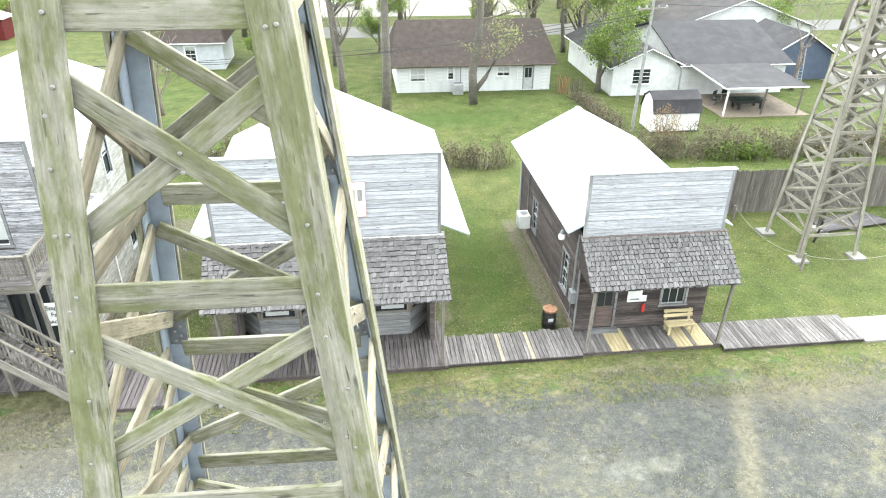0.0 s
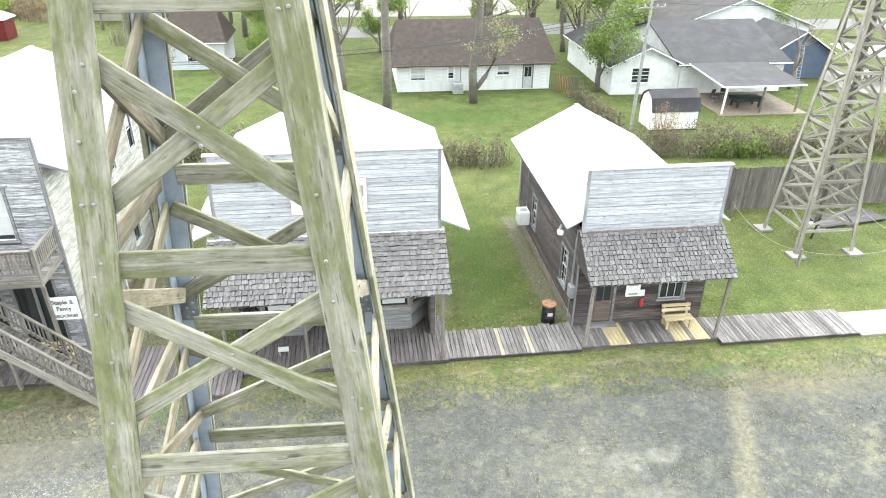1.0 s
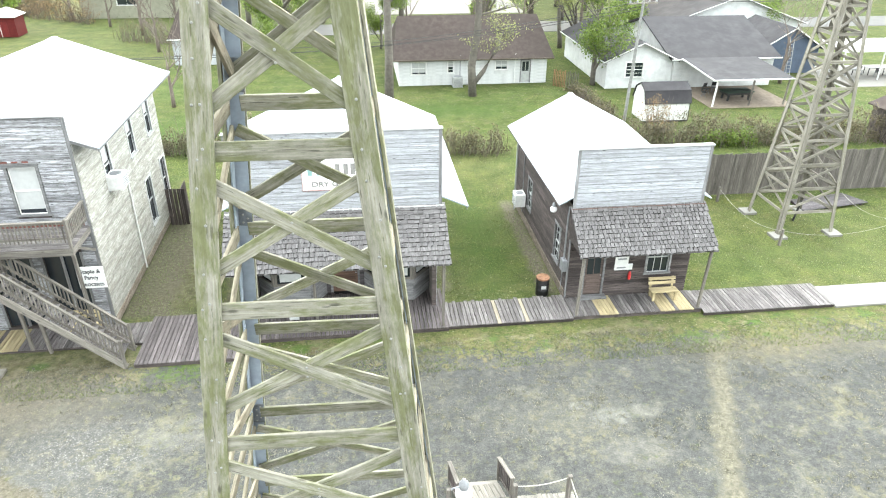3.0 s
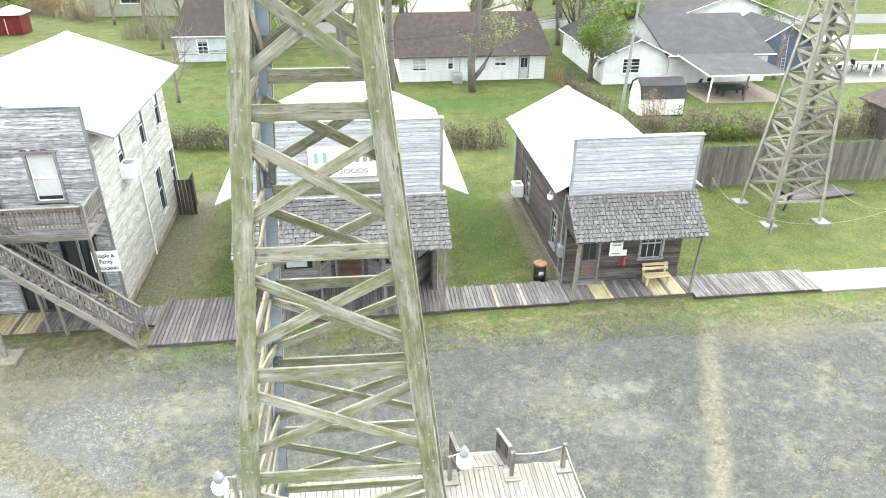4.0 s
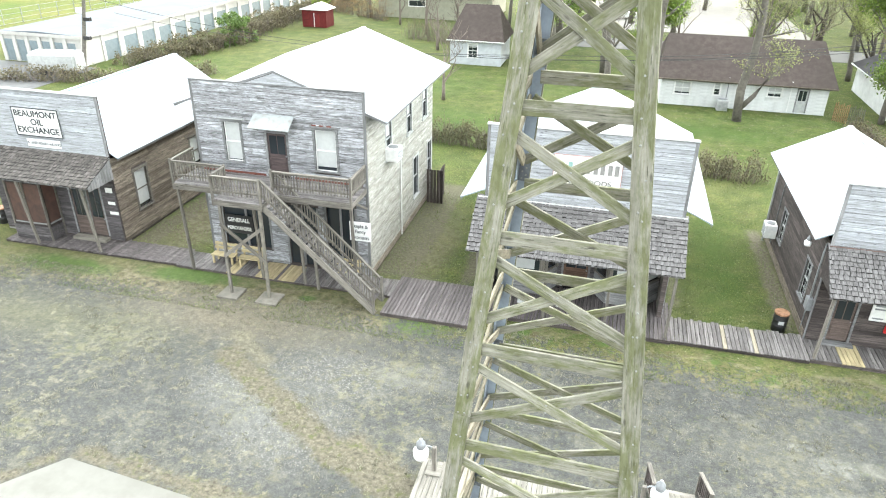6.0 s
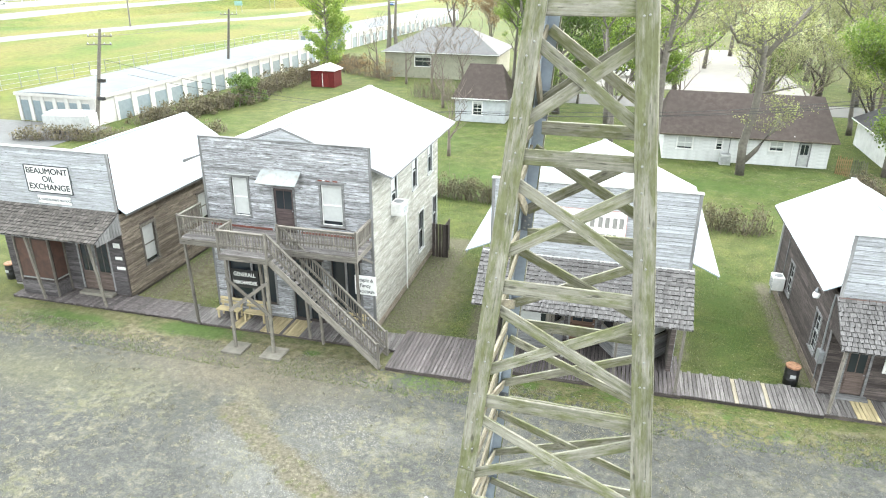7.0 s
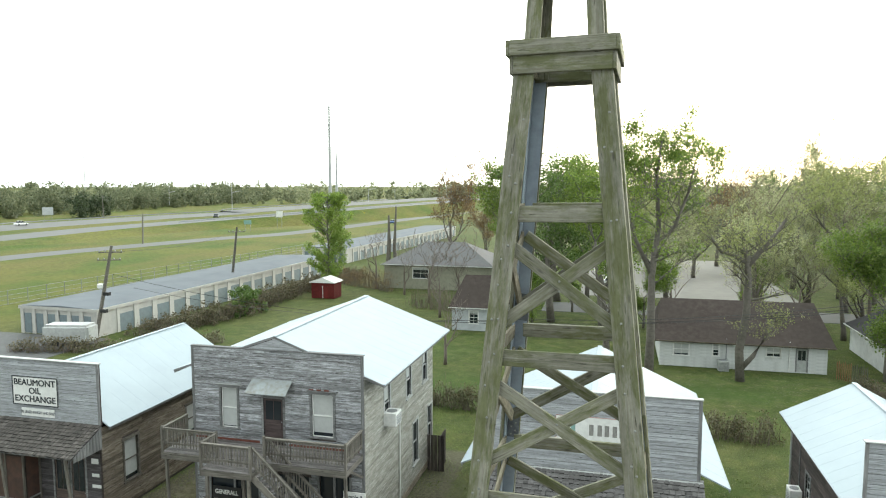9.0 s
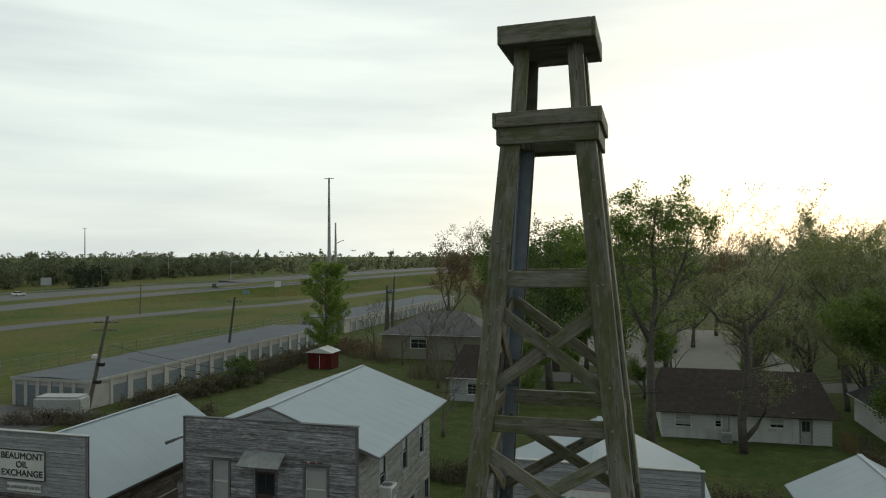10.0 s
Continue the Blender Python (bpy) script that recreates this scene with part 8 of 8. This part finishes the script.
FWY = smooth([(-150, -200, 0.8), (-162, 60, 0.9), (-164, 149, 1.0), (-162, 195, 1.5), (-148, 234, 2.5), (-126, 268, 4.0), (-103, 361, 5.2), (-78, 520, 6.0), (-40, 800, 5.0)])
FRONT = smooth([(-120, -200, 0.03), (-131, 60, 0.03), (-129, 116, 0.03), (-123, 145, 0.03), (-113, 180, 0.03), (-102, 208, 0.03), (-90, 319, 0.03), (-72, 470, 0.03)])
ribbon("road_freeway_near", FWY, 0, 17, 0.05, M_ROADWAY, "pale concrete freeway carriageway on a low bank")
ribbon("road_freeway_far", FWY, 32, 60, 0.05, M_ROADWAY, "pale concrete freeway carriageway on a low bank")
ribbon("freeway_median", FWY, 17, 32, 0.02, M_GROUND, "grass median between two carriageways")
ribbon("freeway_bank", FWY, 0, -13, 0.05, M_GROUND, "green grass bank of the freeway", drop=0.0)
ribbon("freeway_bank", FWY, 60, 76, 0.05, M_GROUND, "green grass bank of the freeway", drop=0.0)
ribbon("road_frontage", FRONT, 0, 9.5, 0.0, M_ROADWAY, "pale frontage road beside the freeway")


def guard_rail(off, i0, i1, label):
    g = thing("guard_rail", label, "guard rail")
    line = []
    for i in range(i0, i1):
        p, d = Vector(FWY[i]), (Vector(FWY[i + 1]) - Vector(FWY[i - 1])).normalized()
        line.append(p + Vector((-d.y, d.x, 0)) * off + Vector((0, 0, 0.7)))
    for a, b in zip(line, line[1:]):
        bar("rail", a, b, 0.34, 0.06, M_GREYMETAL, g, (0, 1, 0.01))
        n = max(1, int((b - a).length / 4))
        for k in range(n):
            c = a.lerp(b, k / n)
            bar("post", c - Vector((0, 0, 0.7)), c, 0.14, 0.1, M_GREYMETAL, g, (1, 0, 0))


guard_rail(0.6, 21, 44, "grey steel guard rail along the freeway edge")
guard_rail(60, 15, 40, "long pale barrier along the far carriageway")


def mast(base, h, r, label, arm=False):
    m = thing("light_mast", label, "mast", base)
    bm = bmesh.new()
    tube(bm, [(0, 0, -0.1), (0, 0, h)], [r, r * 0.45], 10)
    part("shaft", bm, M_OFFWHITE, m)
    bm = bmesh.new()
    if arm:
        tube(bm, [(0, 0, h * 0.62), (2.5, 0, h * 0.66), (5.0, 0, h * 0.68)], 0.2, 6)
    else:
        tube(bm, [(-3, 0, h - 0.5), (3, 0, h - 0.5)], 0.2, 6)
    part("arm", bm, M_OFFWHITE, m)


mast((-156.0, 350.0, 3), 56.0, 1.1, "very tall pale steel pylon beside the freeway")
mast((-153.0, 352.0, 3), 31.0, 0.9, "tall pale steel mast beside the freeway", True)
mast((-560.0, 620.0, 0), 46.0, 0.8, "far lattice-like radio mast")
for x, y, h in ((-160.0, 420.0, 17), (-205.0, 330.0, 16), (-175.0, 520.0, 19), (-310.0, 420.0, 14), (-120.0, 470.0, 18), (-62.0, 520.0, 22)):
    mast((x, y, 2), h, 0.22, "slim pale road lamp post", True)


def road_sign(at, rz, w, h, up, mat, label):
    s = thing("road_sign", label, "road sign", at, rz)
    bar("panel", (-w / 2, 0, up), (w / 2, 0, up), h, 0.06, mat, s, (0, -1, 0))
    for x in (-w * 0.35, w * 0.35):
        bar("post", (x, 0.08, 0), (x, 0.08, up + h / 2), 0.12, 0.1, M_GREYMETAL, s, (0, 1, 0))


road_sign((-124.0, 230.0, 0), 20, 2.4, 2.2, 5.2, M_WHITE, "white road sign on two posts")
road_sign((-128.0, 214.0, 0), 20, 2.6, 1.4, 3.0, M_TEAL, "green direction sign by the frontage road")
road_sign((-231.6, 232.4, 0), 35, 4.0, 3.2, 5.4, M_GREYHOUSE, "back of a large grey freeway sign")
road_sign((-114.7, 292.9, 0), 20, 1.6, 1.6, 2.6, M_YELLOWSIGN, "small yellow warning sign by the bank")


def car(at, rz, paint, label, tall=1.0):
    c = thing("car", label, "car", at, rz)
    bm = bmesh.new()
    prism(bm, [(-2.2, 0.35), (2.2, 0.35), (2.25, 0.75), (1.1, 0.95), (-1.9, 0.98), (-2.25, 0.8)], "y", -0.88, 0.88)
    bevelled(bm, 0.05)
    part("body", bm, paint, c)
    bm = bmesh.new()
    prism(bm, [(-1.7, 0.95), (1.0, 0.93), (0.4, 1.45 * tall), (-1.2, 1.48 * tall)], "y", -0.76, 0.76)
    bevelled(bm, 0.06)
    part("cabin", bm, M_CARGLASS, c)
    bm = bmesh.new()
    prism(bm, [(0.38, 1.45 * tall), (-1.18, 1.48 * tall), (-1.1, 1.53 * tall), (0.3, 1.5 * tall)], "y", -0.7, 0.7)
    part("roof_panel", bm, paint, c)
    for x in (-1.4, 1.4):
        for y in (-0.8, 0.8):
            bm = bmesh.new()
            lathe(bm, [(0.18, -0.11), (0.33, -0.09), (0.33, 0.09), (0.18, 0.11)], 12)
            w = part("wheel", bm, M_RUBBER, c, m=Matrix.Translation((x, y, 0.33)) @ pose(0, 0, 0, 90))
    return c


car((-161.0, 246.0, 2.7), 115, M_CARBLACK, "black pickup-like car on the freeway", 1.15)
car((-92.0, 268.0, 0.05), 95, M_CARBLUE, "blue car on the frontage road")
car((-212.0, 200.0, 1.6), 80, M_WHITE, "white car on the far carriageway", 1.1)
car((7.0, 113.0, 0.05), 25, M_GREYHOUSE, "grey car in the far parking lot")
car((-1.0, 108.0, 0.05), 10, M_WHITE, "white car in the far parking lot")
# far parking lot and street behind the bungalow
bm = bmesh.new()
box(bm, -6.0, 24.0, 98.0, 150.0, -0.05, 0.03)
tagged(part("pavement", bm, M_LOT, None), "pale concrete parking lot behind the houses", "parking lot", kind="structure")
bm = bmesh.new()
box(bm, -10.0, 90.0, 84.0, 91.0, -0.05, 0.025)
tagged(part("road_street", bm, M_ROADWAY, None), "pale street behind the bungalow", "road", kind="structure")
bm = bmesh.new()
box(bm, 44.0, 60.0, 55.4, 63.5, -0.05, 0.03)
tagged(part("pavement", bm, M_CONCRETE, None), "pale concrete yard beside a patio canopy", "paving", kind="structure")
# chain-link fence by the storage units
cl = thing("chain_link_fence", "thin grey chain-link fence beside the storage units", "fence")
for k in range(34):
    x, y = -82.0 + k * 0.3, 62.0 + k * 3.0
    bm = bmesh.new()
    tube(bm, [(x, y, 0), (x, y, 2.0)], 0.05, 6)
    part("post", bm, M_GREYMETAL, cl)
for z in (0.1, 0.7, 1.3, 1.95):
    bm = bmesh.new()
    tube(bm, [(-82.0, 62.0, z), (-71.8, 164.0, z)], 0.025, 4)
    part("rail", bm, M_GREYMETAL, cl)



def grass_blades(count, seed):
    """Short tufts over the lawns and the lot's weedy edge, one object."""
    g = np.random.default_rng(seed)
    x = g.uniform(-30, 34, count)
    y = 18.4 + 27.0 * g.random(count) ** 1.4
    houses = ((-31.7, -24.1), (-19.2, -10.7), (-5.3, 2.7), (8.2, 14.0))
    keep = np.ones(count, bool)
    for a, b in houses:
        keep &= ~((x > a) & (x < b) & (y > 22.6) & (y < 35.7))
    keep &= ~((y > 19.8) & (y < 23.25) & (x < 20.2)) & ~((x > 20) & (y > 20.7) & (y < 22.7))
    keep &= (np.sin(x * 1.7 + np.sin(y * 1.3) * 2) + np.sin(y * 2.1 + x * 0.6) + g.normal(0, 0.8, count)) > -0.6
    x, y = x[keep], y[keep]
    n = len(x)
    h, a = g.uniform(0.03, 0.1, n), g.uniform(0, 6.283, n)
    w = g.uniform(0.008, 0.022, n)
    lx, ly = g.normal(0, 0.03, n), g.normal(0, 0.03, n)
    co = np.zeros((n, 3, 3))
    co[:, 0] = np.stack([x - w * np.cos(a), y - w * np.sin(a), np.zeros(n)], 1)
    co[:, 1] = np.stack([x + w * np.cos(a), y + w * np.sin(a), np.zeros(n)], 1)
    co[:, 2] = np.stack([x + lx, y + ly, h], 1)
    me = bpy.data.meshes.new("grass")
    me.from_pydata(co.reshape(-1, 3).tolist(), [], np.arange(3 * n).reshape(-1, 3).tolist())
    me.materials.append(L_GRASS)
    tagged(new("grass", me), "short mown green grass between the shops", "grass", kind="stuff")


grass_blades(150000, 4)


def dry_tufts(count, seed):
    """Clumps of dry grass and weeds in the gravel, one object."""
    g = np.random.default_rng(seed)
    cx, cy = g.uniform(-32, 20, count), 20.2 - 12.0 * g.random(count) ** 2.0
    keep = (np.sin(cx * 0.9 + np.sin(cy * 0.8) * 2) + np.sin(cy * 1.1 + cx * 0.5) + g.normal(0, 0.6, count)) > 0.1
    keep &= ~((cx > -5.4) & (cx < 5.8) & (cy < 13.6)) & ~((cx > -16.8) & (cx < -5.8) & (cy < 9.4)) & ~((cx > -17.5) & (cx < -13.5) & (cy > 19.2))
    cx, cy = cx[keep], cy[keep]
    per = 16
    n = len(cx) * per
    r = np.repeat(g.uniform(0.03, 0.16, len(cx)), per)
    x, y = np.repeat(cx, per) + g.normal(0, 1, n) * r, np.repeat(cy, per) + g.normal(0, 1, n) * r
    y = np.minimum(y, 20.9)
    h, a, w = g.uniform(0.02, 0.075, n), g.uniform(0, 6.283, n), g.uniform(0.006, 0.016, n)
    co = np.zeros((n, 3, 3))
    co[:, 0] = np.stack([x - w * np.cos(a), y - w * np.sin(a), np.zeros(n)], 1)
    co[:, 1] = np.stack([x + w * np.cos(a), y + w * np.sin(a), np.zeros(n)], 1)
    co[:, 2] = np.stack([x + g.normal(0, 0.05, n), y + g.normal(0, 0.05, n), h], 1)
    me = bpy.data.meshes.new("dry_grass")
    me.from_pydata(co.reshape(-1, 3).tolist(), [], np.arange(3 * n).reshape(-1, 3).tolist())
    me.materials.append(L_DRY)
    tagged(new("dry_grass", me), "dry pale grass tufts in the gravel lot", "grass", kind="stuff")


dry_tufts(6500, 7)
# ---- small things on and round the boardwalk ----
bench((12.65, 22.2, 0.21), 0, "pale yellow plank bench on the porch of the cabin shop")
bench((-18.2, 22.3, 0.16), 0, "pale yellow plank bench under the balcony")
bench((-16.75, 22.3, 0.16), 0, "pale yellow plank bench under the balcony")
bench((-11.8, 22.35, 0.16), 0, "pale yellow plank bench under the stair")


def drum(at, label):
    """Black steel drum with rolled hoops and a rusty rim."""
    d = thing("drum", label, "barrel", at)
    bm = bmesh.new()
    lathe(bm, [(0.285, 0), (0.29, 0.02), (0.29, 0.28), (0.302, 0.3), (0.29, 0.32), (0.29, 0.56), (0.302, 0.58), (0.29, 0.6), (0.29, 0.86), (0.3, 0.88)], 22)
    part("body", bm, M_BLACK, d, smooth=True)
    bm = bmesh.new()
    lathe(bm, [(0.304, 0.84), (0.306, 0.9), (0.29, 0.915), (0.05, 0.905)], 22)
    part("lid", bm, M_RUST, d, "rusty orange lid")
    bar("label_bar", (-0.12, -0.292, 0.5), (0.1, -0.296, 0.5), 0.16, 0.008, M_OFFWHITE, d, (0, -1, 0))
    return d


drum((7.5, 23.45, 0), "black steel drum with a rusty lid on the grass")
drum((-32.4, 23.45, 0), "black steel drum with a pale lid beside the office")

ac = cooler("window_air_conditioner", (-10.5, 25.8, 5.1), 90, (0.85, 0.65, 0.62), "white window air conditioner in the side wall")
ac2 = cooler("air_conditioner", (7.95, 30.6, 1.2), -90, (0.75, 0.55, 0.7), "white window air conditioner on the dark side wall")
bar("bracket", (0, 0.25, -0.02), (0, -0.2, -0.02), 0.5, 0.04, M_POST, ac2)

ext = thing("fire_extinguisher", "small red fire extinguisher on the shop wall", "fire extinguisher", (11.15, 22.6, 0.95))
bm = bmesh.new()
lathe(bm, [(0.06, 0.1), (0.072, 0.13), (0.072, 0.4), (0.04, 0.46), (0.025, 0.5)], 14)
part("cylinder", bm, M_RED, ext, smooth=True)
bm = bmesh.new()
box(bm, -0.05, 0.09, -0.02, 0.02, 0.5, 0.56)
part("valve", bm, M_BLACK, ext)
bm = bmesh.new()
box(bm, -0.11, 0.11, 0.05, 0.06, 0.55, 0.85)
part("sign_plate", bm, M_WHITE, ext)
nt = thing("notice", "white paper notice beside the shop door", "notice", (10.75, 22.68, 1.6))
bm = bmesh.new()
box(bm, -0.3, 0.3, -0.02, 0.02, -0.1, 0.75)
part("paper", bm, M_WHITE, nt)
for z, w in ((0.6, 0.2), (0.45, 0.2), (0.02, 0.2)):
    bar("letter_bar", (-w, -0.025, z), (w, -0.025, z), 0.07, 0.006, M_GREYMETAL, nt, (0, -1, 0))
mb = thing("meter_box", "grey electric meter box on the corner wall", "meter box", (8.22, 22.95, 1.5))
bm = bmesh.new()
box(bm, -0.12, 0.1, -0.2, 0.2, 0, 0.55)
bevelled(bm, 0.02)
part("case", bm, M_GREYMETAL, mb)
bm = bmesh.new()
tube(bm, [(0, 0, 0.55), (0, 0, 2.2), (0.05, 0.1, 3.0)], 0.03, 6)
part("conduit", bm, M_GREYMETAL, mb)
pp = thing("service_pipe", "pale conduit up the dark side wall", "pipe", (8.2, 32.6, 0))
bm = bmesh.new()
tube(bm, [(0, 0, 0), (0, 0, 4.4)], 0.05, 7)
part("pipe", bm, M_OFFWHITE, pp)
dp = thing("drain_pipe", "white drain pipe on the flaking side wall", "pipe", (-10.72, 27.6, 0))
bm = bmesh.new()
tube(bm, [(0, 0, 0.2), (0, 0, 5.0)], 0.035, 7)
part("pipe", bm, M_WHITE, dp)
lt = thing("lean_to_screen", "dark slatted screen against the store's back corner", "screen", (-10.0, 33.3, 0))
for k in range(7):
    bar("slat", (0.3 * 0, -0.7 + k * 0.22, 0), (0, -0.7 + k * 0.22, 2.0), 0.2, 0.03, M_SIDING_DARK, lt, (1, 0, 0))
for k in range(5):
    bar("slat", (-0.62 + k * 0.2, -0.72, 0), (-0.62 + k * 0.2, -0.72, 2.1), 0.17, 0.03, M_SIDING_DARK, lt, (0, -1, 0))
ws = thing("sandwich_board", "small white sign board on the boardwalk", "sign", (-3.4, 21.9, 0.22))
bar("board", (-0.2, 0, 0.35), (0.2, 0, 0.35), 0.2, 0.03, M_OFFWHITE, ws, (0, -1, 0.1))
for x in (-0.16, 0.16):
    bar("leg", (x, 0.05, 0), (x, 0.02, 0.4), 0.04, 0.03, M_POST, ws, (0, 1, 0))
